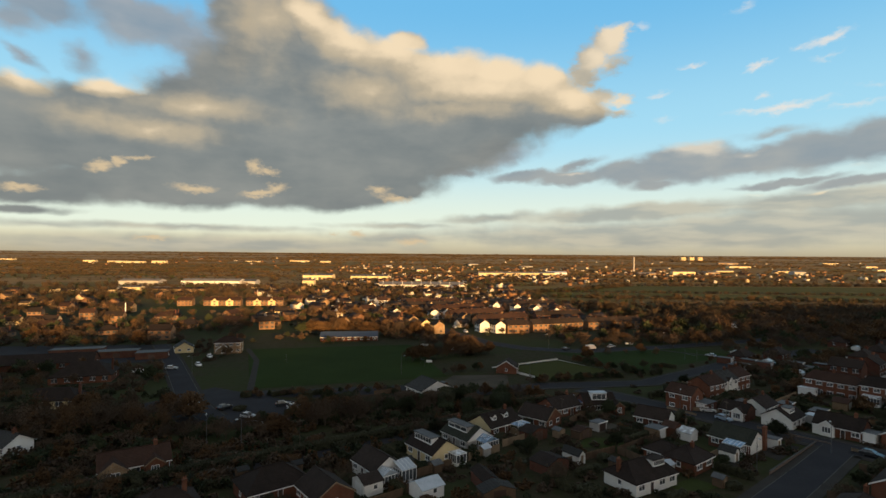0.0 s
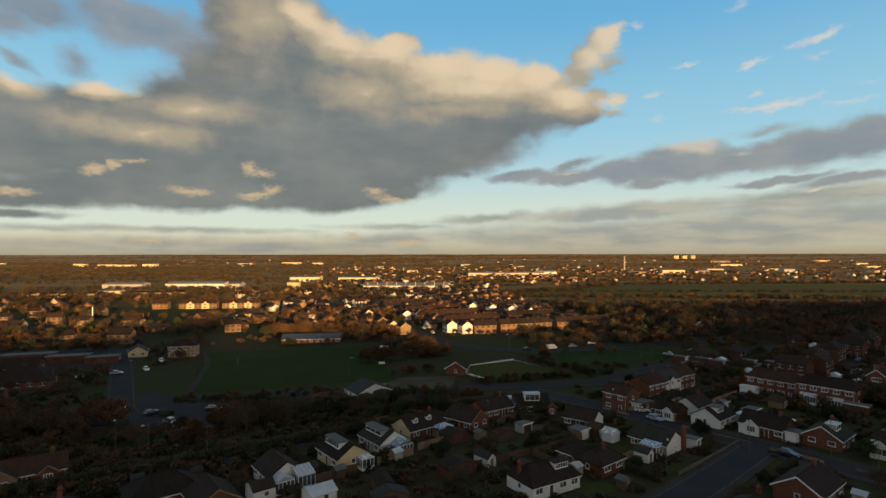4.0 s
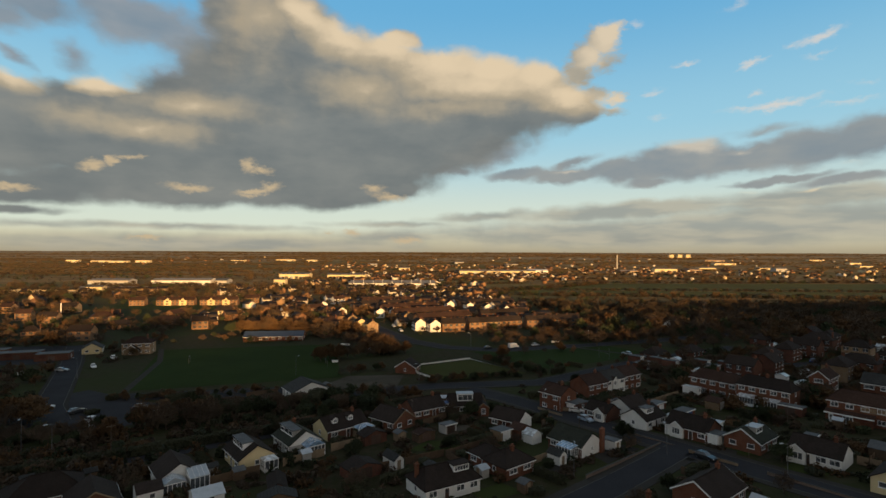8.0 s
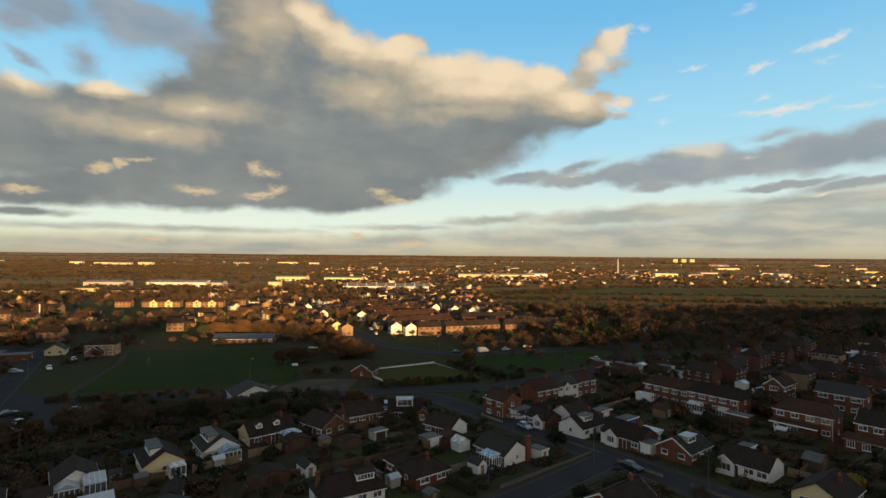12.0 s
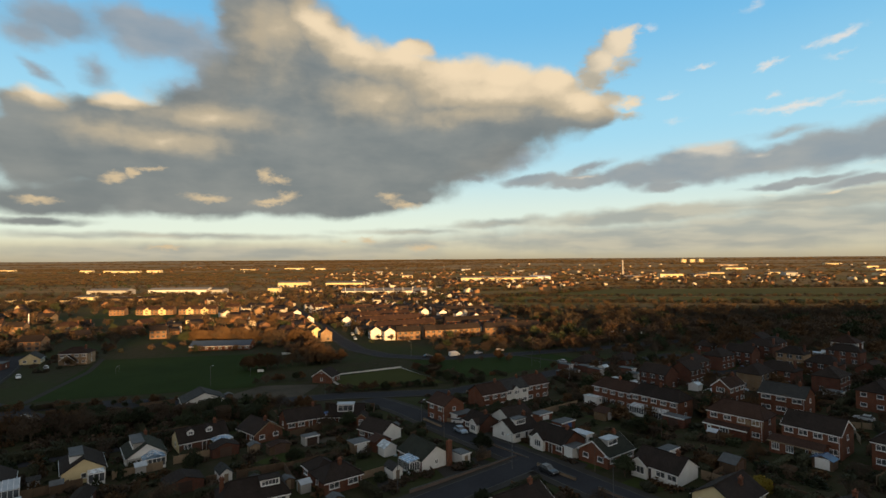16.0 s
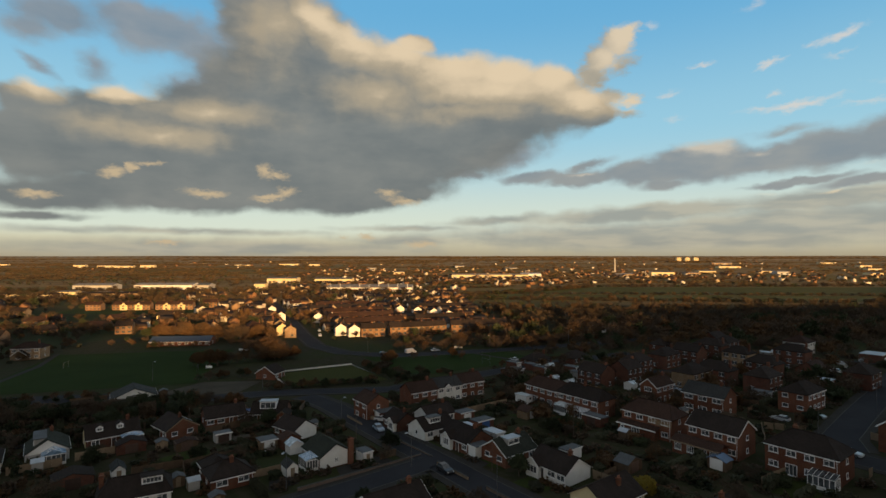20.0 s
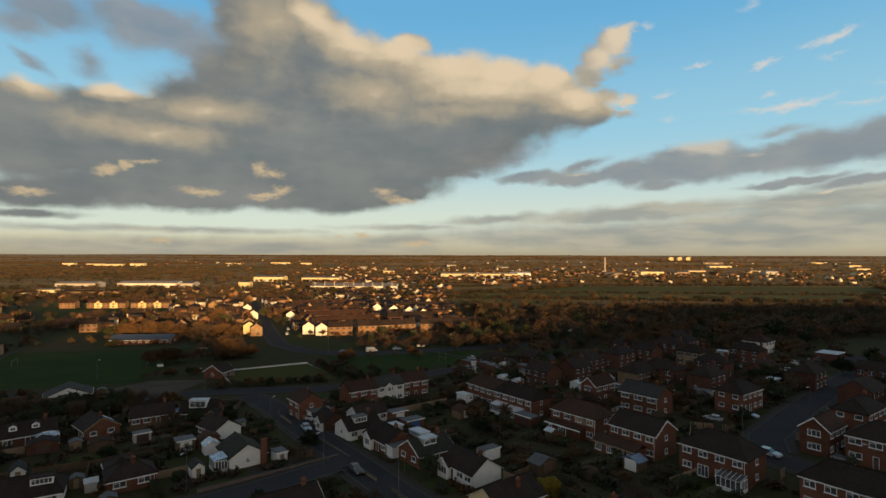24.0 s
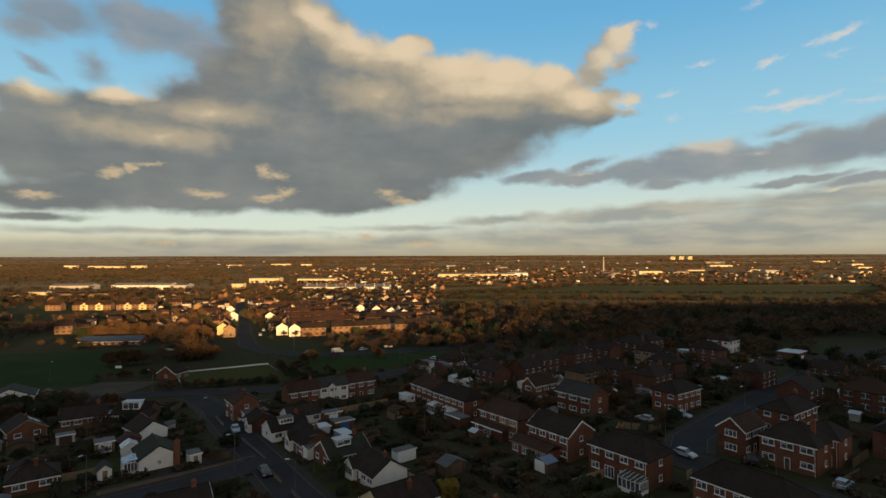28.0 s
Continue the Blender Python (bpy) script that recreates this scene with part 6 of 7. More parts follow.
for x, y, t, w in ((-219, 353, 10, BRICK), (-186, 355, 40, BRICK), (-82, 346, 38, BRICK), (-67, 355, -60, BRICK_BUFF), (-94, 480, 38, WHITE_WALL), (-60, 512, 38, WHITE_WALL), (-30, 330, 38, BRICK), (-110, 330, 20, BRICK),
                   (-140, 352, 10, BRICK), (-160, 330, 60, BRICK), (-238, 320, 10, BRICK), (-250, 372, 20, BRICK), (-290, 376, 20, BRICK), (-200, 392, 10, BRICK), (-160, 400, 70, BRICK), (-120, 395, 10, CREAM_WALL),
                   (-84, 392, 40, BRICK), (-60, 420, 40, BRICK), (-300, 420, 5, BRICK), (-255, 425, 5, BRICK_BUFF), (-345, 400, 10, BRICK), (-330, 350, 15, BRICK), (-90, 436, 38, BRICK), (-30, 362, -60, BRICK), (-48, 398, -60, BRICK), (10, 252, -20, BRICK), 
                   (-290, 290, 20, BRICK), (-240, 285, 10, BRICK), (-190, 300, 30, BRICK), (-330, 310, 0, BRICK), (-150, 282, 10, BRICK), (-360, 360, 0, CREAM_WALL)):
    plain_house(x, y, t, mid_rng.uniform(8, 13), 8, mid_rng.choice((1, 2)), w, mid_rng.choice((TILE_RED, TILE_BROWN)), mid_rng.choice((0, 0.9)), 3, "house among bare trees across the park", "houses across the park")
# low school buildings and sheds to the left of the car park
for x, y, t, l, d, w, r in ((-123, 182, 20, 18, 12, BRICK, TILE_BROWN), (-152, 202, 20, 34, 9, BRICK, TILE_BROWN), (-109, 148, 15, 15, 8, CREAM_WALL, TILE_BROWN), (-150, 160, 20, 24, 10, BRICK_DARK, FLAT_ROOF), (-175, 182, 20, 22, 9, BRICK, TILE_RED)):
    plain_house(x, y, t, l, d, 1, w, r, 0.9 if l < 20 else 0, 5, "long low school building with a shallow roof", "school buildings", "school_building")
mast = thing("mast", -216, 359, 0, "tall thin white mast among the houses", "mast")
part("column", Form().tube((0, 0, -0.5), (0, 0, 13), 0.45, 0.3, 8), WHITE_PLASTIC, mast)


# ---- big sheds, the white store and the far town ----
def big_shed(x, y, turn, l, d, h, wall, roof, label, name="warehouse", bays=8, masts=0):
    s = thing(name, x, y, turn, label, name.replace("_", " "), "far sheds and stores")
    part("wall", gable_walls(l, d, h, h + d * 0.09), wall, s)
    f, cap = roof_form(l, d, h, h + d * 0.09, 0, 0.3, 0.3)
    part("roof", f, roof, s)
    for i in range(bays):
        u = (i + 0.5) / bays * l - l / 2
        part("loading_door", Form().box(u - l / bays * 0.3, u + l / bays * 0.3, -d / 2 - 0.1, -d / 2 + 0.05, 0.2, h * 0.55), PANE if i % 2 else PALE_ROOF, s)
    for i in range(masts):
        u = (i + 0.5) / masts * l - l / 2
        part("mast", Form().tube((u, -d / 2 - 1, 0), (u, -d / 2 - 1, h + 6), 0.35, 0.25, 6), WHITE_PLASTIC, s)


big_shed(-33, 812, 2, 128, 40, 7, WHITE_WALL, SHED_ROOF, "long gleaming white store with slim white masts", "store", 16, 9)
big_shed(-377, 868, 4, 92, 34, 7.5, WHITE_WALL, SHED_ROOF, "broad white warehouse with a pale roof")
big_shed(-318, 876, 4, 20, 30, 7, GREY_WALL, FLAT_ROOF, "grey warehouse beside a white one", "warehouse", 3)
big_shed(-493, 866, 4, 62, 30, 7, GREY_WALL, SHED_ROOF, "pale grey warehouse with a flat roof")
big_shed(-397, 712, 3, 88, 14, 4, GREY_WALL, SHED_ROOF, "long low grey building before the warehouses", "block", 10)
for i in range(4):
    big_shed(-484 + 23 * i, 652 + i, 4, 15 + 3 * (i % 2), 9, 4.5, CREAM_WALL, TILE_BROWN, "cream bungalow row catching the low sun", "block", 4)
big_shed(-384, 655, 6, 20, 14, 8, CREAM_WALL, FLAT_ROOF, "cream block catching the low sun", "block", 4)
big_shed(-330, 660, 6, 70, 14, 6, BRICK_BUFF, TILE_BROWN, "long buff brick school block", "block", 10)
big_shed(-216, 850, 0, 18, 14, 10, CREAM_WALL, FLAT_ROOF, "cream block catching the low sun", "block", 4)
big_shed(-255, 1085, 0, 60, 30, 9, CREAM_WALL, FLAT_ROOF, "pale cream warehouse on the plain", "warehouse", 6)
big_shed(-150, 1085, 0, 75, 30, 8, CREAM_WALL, FLAT_ROOF, "pale cream warehouse on the plain", "warehouse", 6)
big_shed(185, 1330, 0, 190, 30, 7, CREAM_WALL, SHED_ROOF, "very long pale warehouse on the plain", "warehouse", 12)
big_shed(290, 1350, 0, 50, 30, 8, WHITE_WALL, PALE_ROOF, "white warehouse on the plain", "warehouse", 5)
for i in range(3):
    x = 1322 + 50 * i
    tb = thing("tower_block", x, 2900 + 8 * i, 0, "pale concrete tower block on the skyline", "tower block", "tower blocks")
    part("wall", Form().box(-12, 12, -10, 10, -1, 25), CREAM_WALL, tb)
    part("roof", Form().box(-12.5, 12.5, -10.5, 10.5, 25, 26), FLAT_ROOF, tb)
    for s in range(6):
        part("window_band", Form().box(-11, 11, -10.08, -9.98, 3 + s * 4, 4.0 + s * 4), PANE, tb)
stack = thing("factory_chimney", 575, 1585, 0, "slim pale factory chimney", "chimney")
part("column", Form().tube((0, 0, -1), (0, 0, 46), 2.6, 1.8, 10), GREY_WALL, stack)

far_rng = random.Random(23)
for px, py, l in ((-1420, 2120, 60), (-1310, 2120, 90), (-1230, 2110, 90), (-1130, 2100, 70), (-1900, 2300, 70), (-830, 2300, 80), (-640, 2350, 110), (-520, 2330, 60), (300, 1900, 60), (760, 1500, 60), (840, 1580, 70), (1060, 1650, 60),
                  (1150, 2050, 120), (1010, 1500, 45), (1250, 1480, 50), (1500, 1800, 60), (660, 1450, 80), (540, 1400, 60), (1700, 2100, 70), (120, 2100, 50), (-200, 1900, 40), (-60, 1500, 40), (1350, 2500, 120), (1900, 2600, 80)):
    big_shed(px, py, far_rng.uniform(-6, 10), l * 0.75, 24, far_rng.uniform(5, 9), far_rng.choice((CREAM_WALL, BRICK_BUFF, CREAM_WALL, GREY_WALL)), far_rng.choice((SHED_ROOF, FLAT_ROOF)), "pale warehouse far across the plain", "warehouse", 4)


def house_shape(l, d, eave, ridge, wall, roof):
    me = gable_walls(l, d, eave, ridge).mesh("far_wall", wall)
    f, _ = roof_form(l, d, eave, ridge, 0, 0.3, 0.2)
    return me, f.mesh("far_roof", roof)


FAR_WALL = island("far_walls", [(0.22, 0.105, 0.05), (0.18, 0.085, 0.042), (0.30, 0.19, 0.10), (0.72, 0.66, 0.55), (0.20, 0.10, 0.048), (0.60, 0.48, 0.30), (0.75, 0.70, 0.60), (0.25, 0.13, 0.065)], 0.9, 0.4)
FAR_ROOF = island("far_roofs", [(0.060, 0.040, 0.029), (0.075, 0.045, 0.031), (0.05, 0.038, 0.032), (0.07, 0.052, 0.04)], 0.9, 0.3)
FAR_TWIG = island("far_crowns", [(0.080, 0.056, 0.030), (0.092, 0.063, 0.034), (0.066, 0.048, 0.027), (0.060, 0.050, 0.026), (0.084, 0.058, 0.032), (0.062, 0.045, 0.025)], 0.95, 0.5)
SHAPES = [house_shape(9, 8, 5, 7.8, FAR_WALL, FAR_ROOF), house_shape(14, 7, 4.6, 7.0, FAR_WALL, FAR_ROOF), house_shape(8, 7, 2.6, 5.0, FAR_WALL, FAR_ROOF), house_shape(7, 7, 4.8, 8.0, FAR_WALL, FAR_ROOF)]
placed = []


def scatter_houses(n, x0, x1, y0, y1, turns=(38, -52)):
    for _ in range(n):
        x, y = far_rng.uniform(x0, x1), far_rng.uniform(y0, y1)
        if 110 < x < 1250 and 300 < y < 930:
            continue
        w, r = far_rng.choice(SHAPES)
        s = far_rng.uniform(0.75, 1.05)
        m = pose(x, y, land(x, y), 0, 0, far_rng.choice(turns) + far_rng.uniform(-8, 8)) @ Matrix.Scale(s, 4)
        placed.append((w, m))
        placed.append((r, m))


def infill(n, x0, x1, y0, y1):
    """Small houses between the terraces, wherever there is room."""
    for _ in range(n):
        x, y = far_rng.uniform(x0, x1), far_rng.uniform(y0, y1)
        if free(x, y, 6.0):
            TAKEN.append((x, y, 38, 6, 5))
            w, r = far_rng.choice(SHAPES[:3])
            m = pose(x, y, land(x, y), 0, 0, far_rng.choice((38, -52)) + far_rng.uniform(-5, 5)) @ Matrix.Scale(far_rng.uniform(0.8, 1.0), 4)
            placed.extend([(w, m), (r, m)])


infill(150, -10, 110, 340, 560)
infill(110, -130, -30, 340, 560)
scatter_houses(70, -30, 150, 440, 560)
scatter_houses(110, -160, 110, 540, 790)
scatter_houses(30, -330, -160, 560, 790)
scatter_houses(45, -700, -250, 430, 640, (5, 20, 80))
scatter_houses(40, -640, -380, 300, 420, (5, 20, 80))
scatter_houses(170, -200, 300, 850, 1300, (10, -50, 60))
scatter_houses(150, -350, 700, 1300, 1900, (10, -50, 60))
scatter_houses(170, 300, 1500, 1050, 1700, (5, -50, 60))
scatter_houses(110, -1400, 2200, 1800, 3000, (5, -50, 60))
joined("distant_houses", placed, "crowded brick and rendered houses of the far town", "houses")


def tuft_shape(seed, rings=3, n=7):
    """A bare crown from afar: an uneven, ragged heap with spiky twigs."""
    rng = random.Random(seed)
    f = Form()
    vs = [(0, 0, 0)]
    for j in range(rings):
        z = 0.25 + 0.75 * (j + 0.5) / rings
        rad = 0.62 * math.sin(math.pi * (0.18 + 0.72 * (j + 0.5) / rings))
        for i in range(n):
            a = 6.283 * (i + 0.5 * (j % 2)) / n
            q = rad * rng.uniform(0.6, 1.3)
            vs.append((q * math.cos(a), q * math.sin(a), z * rng.uniform(0.85, 1.15)))
    vs.append((rng.uniform(-0.1, 0.1), rng.uniform(-0.1, 0.1), 1.1))
    fs = [(0, 1 + (i + 1) % n, 1 + i) for i in range(n)]
    for j in range(rings - 1):
        o, p = 1 + j * n, 1 + (j + 1) * n
        fs += [(o + i, o + (i + 1) % n, p + (i + 1) % n, p + i) for i in range(n)]
    o = 1 + (rings - 1) * n
    fs += [(o + i, o + (i + 1) % n, len(vs) - 1) for i in range(n)]
    f.add(vs, fs)
    for _ in range(16):
        a, z = rng.uniform(0, 6.283), rng.uniform(0.45, 1.1)
        p = Vector((0.4 * math.cos(a), 0.4 * math.sin(a), z))
        d = Vector((math.cos(a), math.sin(a), rng.uniform(0.0, 1.2))).normalized()
        e = d.orthogonal().normalized() * 0.1
        f.add([p - e, p + e, p + d * rng.uniform(0.25, 0.5)], [(0, 1, 2)])
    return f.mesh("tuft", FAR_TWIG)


def thin_tree(seed, mat, twigs=150, round_top=0.5):
    """A bare tree from afar, ten metres high: a trunk and a crown of slender twigs gathered round some boughs."""
    rng = random.Random(seed)
    f = Form()
    f.tube((0, 0, -0.3), (0, 0, 6.5), 0.22, 0.08, 4)
    boughs = []
    for _ in range(9):
        a, q, z = rng.uniform(0, 6.283), rng.uniform(0.8, 3.2), rng.uniform(3.0, 8.2)
        q *= 1.25 - abs(z - 5.2) * 0.18
        boughs.append(Vector((q * math.cos(a), q * math.sin(a), z)))
    for p in boughs:
        f.tube((0, 0, p.z * 0.45), p, 0.1, 0.04, 3)
    for _ in range(twigs):
        p = rng.choice(boughs) + Vector((rng.gauss(0, 0.9), rng.gauss(0, 0.9), rng.gauss(0.2, 0.9)))
        d = (Vector((p.x, p.y, (p.z - 3.0) * 0.9)) * 0.3 + Vector((rng.gauss(0, 0.6), rng.gauss(0, 0.6), rng.gauss(0.4, 0.5)))).normalized()
        e = d.orthogonal().normalized() * rng.uniform(0.12, 0.3) * (1 + round_top)
        f.add([p - e, p + e, p + d * rng.uniform(0.9, 1.9)], [(0, 1, 2)])
    return f.mesh("thin_tree", mat)


# far trees take the twig colours darkened to tone down the sunlight
THIN = [thin_tree(130 + i, m, 150, g) for i, (m, g) in enumerate(((DARKENED_TWIG, 0.4), (DARKENED_TWIG, 0.5), (DARKENED_TWIG, 0.2), (DARKENED_RUSSET, 0.6), (DARKENED_TWIG, 0.6), (EVERGREEN, 1.0), (DARKENED_RUSSET, 0.4)))]
TUFTS = [tuft_shape(60 + i) for i in range(7)]
tufts = []


def scatter_trees(n, x0, x1, y0, y1, low=6, high=12, open_field=True, wide=1.0):
    for _ in range(n):
        x, y = far_rng.uniform(x0, x1), far_rng.uniform(y0, y1)
        if open_field and 60 < x < 1250 and 585 < y < 940:
            continue
        h = far_rng.uniform(low, high)
        if y < 1400:
            if y > 600 or (free(x, y, 0.4) and off_plots(x, y)):
                k10 = h / 10
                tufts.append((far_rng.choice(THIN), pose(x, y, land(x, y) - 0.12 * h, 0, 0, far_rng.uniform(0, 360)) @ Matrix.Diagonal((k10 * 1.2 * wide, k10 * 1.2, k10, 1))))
            continue
        tufts.append((far_rng.choice(TUFTS), pose(x, y, land(x, y) - 0.5, 0, 0, far_rng.uniform(0, 360) if wide == 1 else far_rng.uniform(-8, 8)) @ Matrix.Diagonal((h * 1.2 * wide, h * 1.2, h, 1))))


def hedge_row(x0, y0, x1, y1, n, low=4, high=9):
    for i in range(n):
        u = (i + far_rng.random()) / n
        x, y = x0 + (x1 - x0) * u, y0 + (y1 - y0) * u + far_rng.uniform(-6, 6)
        h = far_rng.uniform(low, high)
        if y < 1000:
            k10 = h / 10
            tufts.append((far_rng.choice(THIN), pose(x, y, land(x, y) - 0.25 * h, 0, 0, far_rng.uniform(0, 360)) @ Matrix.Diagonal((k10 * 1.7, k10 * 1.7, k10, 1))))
            continue
        reach = max(h * 1.2, math.hypot(x1 - x0, y1 - y0) / n * 1.5)
        tufts.append((far_rng.choice(TUFTS), pose(x, y, land(x, y) - 0.5, 0, 0, math.degrees(math.atan2(y1 - y0, x1 - x0)) + far_rng.uniform(-5, 5)) @ Matrix.Diagonal((reach, h, h, 1))))


scatter_trees(900, -420, 110, 540, 820, 5, 10)
scatter_trees(650, -150, 140, 320, 560, 3.5, 6.5)
scatter_trees(1000, -900, -330, 300, 820, 5, 10)
scatter_trees(200, -420, -100, 290, 540, 4, 8)
scatter_trees(900, 130, 720, 330, 480, 7, 10.5)
scatter_trees(200, 110, 640, 480, 585, 4, 7)
scatter_trees(400, 720, 1300, 330, 580, 6, 9)
scatter_trees(1500, -1500, 1700, 940, 1400, 4, 9, wide=1.6)
scatter_trees(1300, -2400, 2600, 1400, 2600, 2.5, 6, wide=3.0)
scatter_trees(550, -4200, 4200, 2600, 4700, 3, 6, wide=5.0)
hedge_row(60, 650, 520, 585, 150, 4, 9)
hedge_row(150, 752, 700, 706, 160, 3, 6)
hedge_row(330, 936, 1400, 1000, 260, 4, 9)
hedge_row(700, 700, 860, 940, 60, 4, 8)
hedge_row(640, 690, 1150, 740, 140, 3, 6)
hedge_row(540, 585, 1150, 600, 160, 5, 9)
hedge_row(60, 650, 330, 930, 110, 5, 10)
for i in range(22):
    y0 = 900 + 170 * i
    for _ in range(3):
        x0 = far_rng.uniform(-1.1, 0.8) * y0
        hedge_row(x0, y0, x0 + far_rng.uniform(0.2, 0.7) * y0, y0 + far_rng.uniform(-40, 60), 120, 2.5, 5.5)
hedge_row(1250, 2860, 1500, 2865, 60, 6, 10)
joined("far_woods", tufts, "brown bare woods and hedgerows of the plain", "woods")

# ---- woods, hedges and garden trees ----
belt(-112, 126, -64, 133, 38, 8, 6, 9.5, 0.08, 0.1, group="trees along the brook")
belt(-64, 122, -36, 126, 16, 3, 4, 6, 0.08, 0.1, group="trees along the brook")
belt(-37, 136, -22, 140, 12, 6, 6, 9, 0.08, 0.1, group="trees along the brook")
belt(-24, 140, 24, 160, 16, 4, 4, 7, 0.2, group="trees along the brook")
belt(-84, 306, -8, 298, 22, 6, 8, 12, 0.05, 0.7, group="trees behind the pitch")
belt(-6, 268, 14, 240, 13, 5, 8, 12, 0.0, 0.4, group="trees behind the pitch")
belt(-16, 224, 22, 246, 16, 5, 5, 9, 0.05, 0.5, group="trees behind the pitch")
belt(0, 196, 16, 206, 6, 2, 3, 5, 0.2, 0.3, group="trees behind the pitch")
belt(70, 200, 56, 226, 8, 2, 3, 5, 0.3, 0.4, group="trees round the bowling green")
belt(60, 234, 100, 244, 6, 5, 3, 6, 0.1, 0.4, group="trees round the bowling green")
wood(30, 183, 66, 195, 26, 2, 2.5, 4, 0.4, 0.2)
wood(-60, 160, 0, 172, 30, 2, 2, 4, 0.3, 0.2)
wood(-4, 166, 30, 164, 14, 2, 2.5, 5, 0.2, 0.3)
wood(110, 300, 300, 330, 70, 22, 8, 13)
wood(180, 262, 420, 340, 70, 22, 8, 13, 0.15)
wood(170, 350, 420, 360, 70, 26, 8, 12)
wood(300, 290, 560, 330, 90, 30, 8, 12)
plain_house(176, 316, 38, 8, 7, 1, WHITE_WALL, TILE_GREY, 0, 2, "white-gabled cottage among bare woods", "houses by the woods")
wood(-330, 290, -120, 320, 60, 34, 5, 8.5, 0.15, 0.1)
wood(-160, 420, -20, 400, 34, 25, 7, 11, 0.1, 0.2)
wood(-300, 240, -150, 270, 40, 20, 6, 10, 0.1, 0.3)
wood(100, 330, 170, 450, 30, 20, 6, 10, 0.1, 0.3)
copse(330, -420, 0, 282, 540, 3.5, 7, room=0.6)
copse(260, -30, 160, 300, 560, 3, 5.5, room=0.6)
copse(200, -260, -95, 150, 280, 3, 6.5, 0.2, room=0.8)
copse(480, 110, 290, 140, 300, 3.5, 7.5, 0.15, 0.15, room=0.8)
copse(60, 60, 150, 262, 300, 4, 8)
wood(110, 268, 330, 300, 80, 14, 6, 10)
copse(60, -130, -45, 82, 128, 3, 5.5, 0.25)
copse(40, -90, -10, 268, 300, 2.5, 5, 0.3)
joined("woodland", WOODS, "bare brown winter woodland with fine twigs", "woodland")


# ---- an unseen cloud bank added behind, to keep the low sun off the near houses ----
# where the cloud's shadow ends on the land
EDGE = [(-900, 470), (-420, 420), (-300, 335), (-235, 325), (-195, 300), (-178, 335), (-160, 415), (-138, 410), (-126, 262), (-72, 256), (-62, 345), (-30, 340), (-12, 312), (10, 298), (60, 303), (90, 322), (115, 385), (172, 500), (267, 545), (440, 545), (700, 560), (1300, 600)]


def shading_cloud():
    """An unseen bank of low cloud added behind the camera; its shadow lies over the near gardens and ends beyond the
    park.
    """
    f = Form()
    up = 95.0
    rim_of_shade = []
    for x, y in EDGE:
        k = -land(x, y) / math.tan(radians(SUN_EL))
        rim_of_shade.append((x + SUN_TO.x / math.cos(radians(SUN_EL)) * k, y + SUN_TO.y / math.cos(radians(SUN_EL)) * k))
    rim_of_shade.sort()
    back = Vector((SUN_TO.x, SUN_TO.y, 0)) * (up / SUN_TO.z)
    n = 260
    top, low = [], []
    for i in range(n + 1):
        x = -900 + 2200 * i / n
        edge = float(np.interp(x, [p[0] for p in rim_of_shade], [p[1] for p in rim_of_shade]))
        edge += 10 * noise.noise((x * 0.02, 0, 0)) + 8 * noise.noise((x * 0.007, 5, 0))
        for j in range(9):
            y = -420 + (edge + 420) * j / 8
            lump = 30 * noise.noise((x * 0.006, y * 0.006, 0)) + 14 * noise.noise((x * 0.02, y * 0.02, 4))
            rim = min(1, min(i, n - i) / 3, min(j, 8 - j) / 2)
            top.append((x + back.x, y + back.y, up + 1.5 * rim))
            low.append((x + back.x, y + back.y, up - 2 - (24 + 0.5 * lump) * rim))
    k9 = len(top)
    f.v = top + low
    for i in range(n):
        for j in range(8):
            a, b = i * 9 + j, (i + 1) * 9 + j
            f.f += [(a, b, b + 1, a + 1), (k9 + a + 1, k9 + b + 1, k9 + b, k9 + a)]
    return f


cloud_white = material("cloud_white", (0.8, 0.8, 0.8), (0.7, 0.7, 0.72), 1.0, 0.01, 0.05, bump=0.0, vary=0.0, spec=0.0)
tagged(part("cloud_bank", shading_cloud(), cloud_white, None), "unseen cloud bank added to shade the near gardens", "cloud", "", "structure")

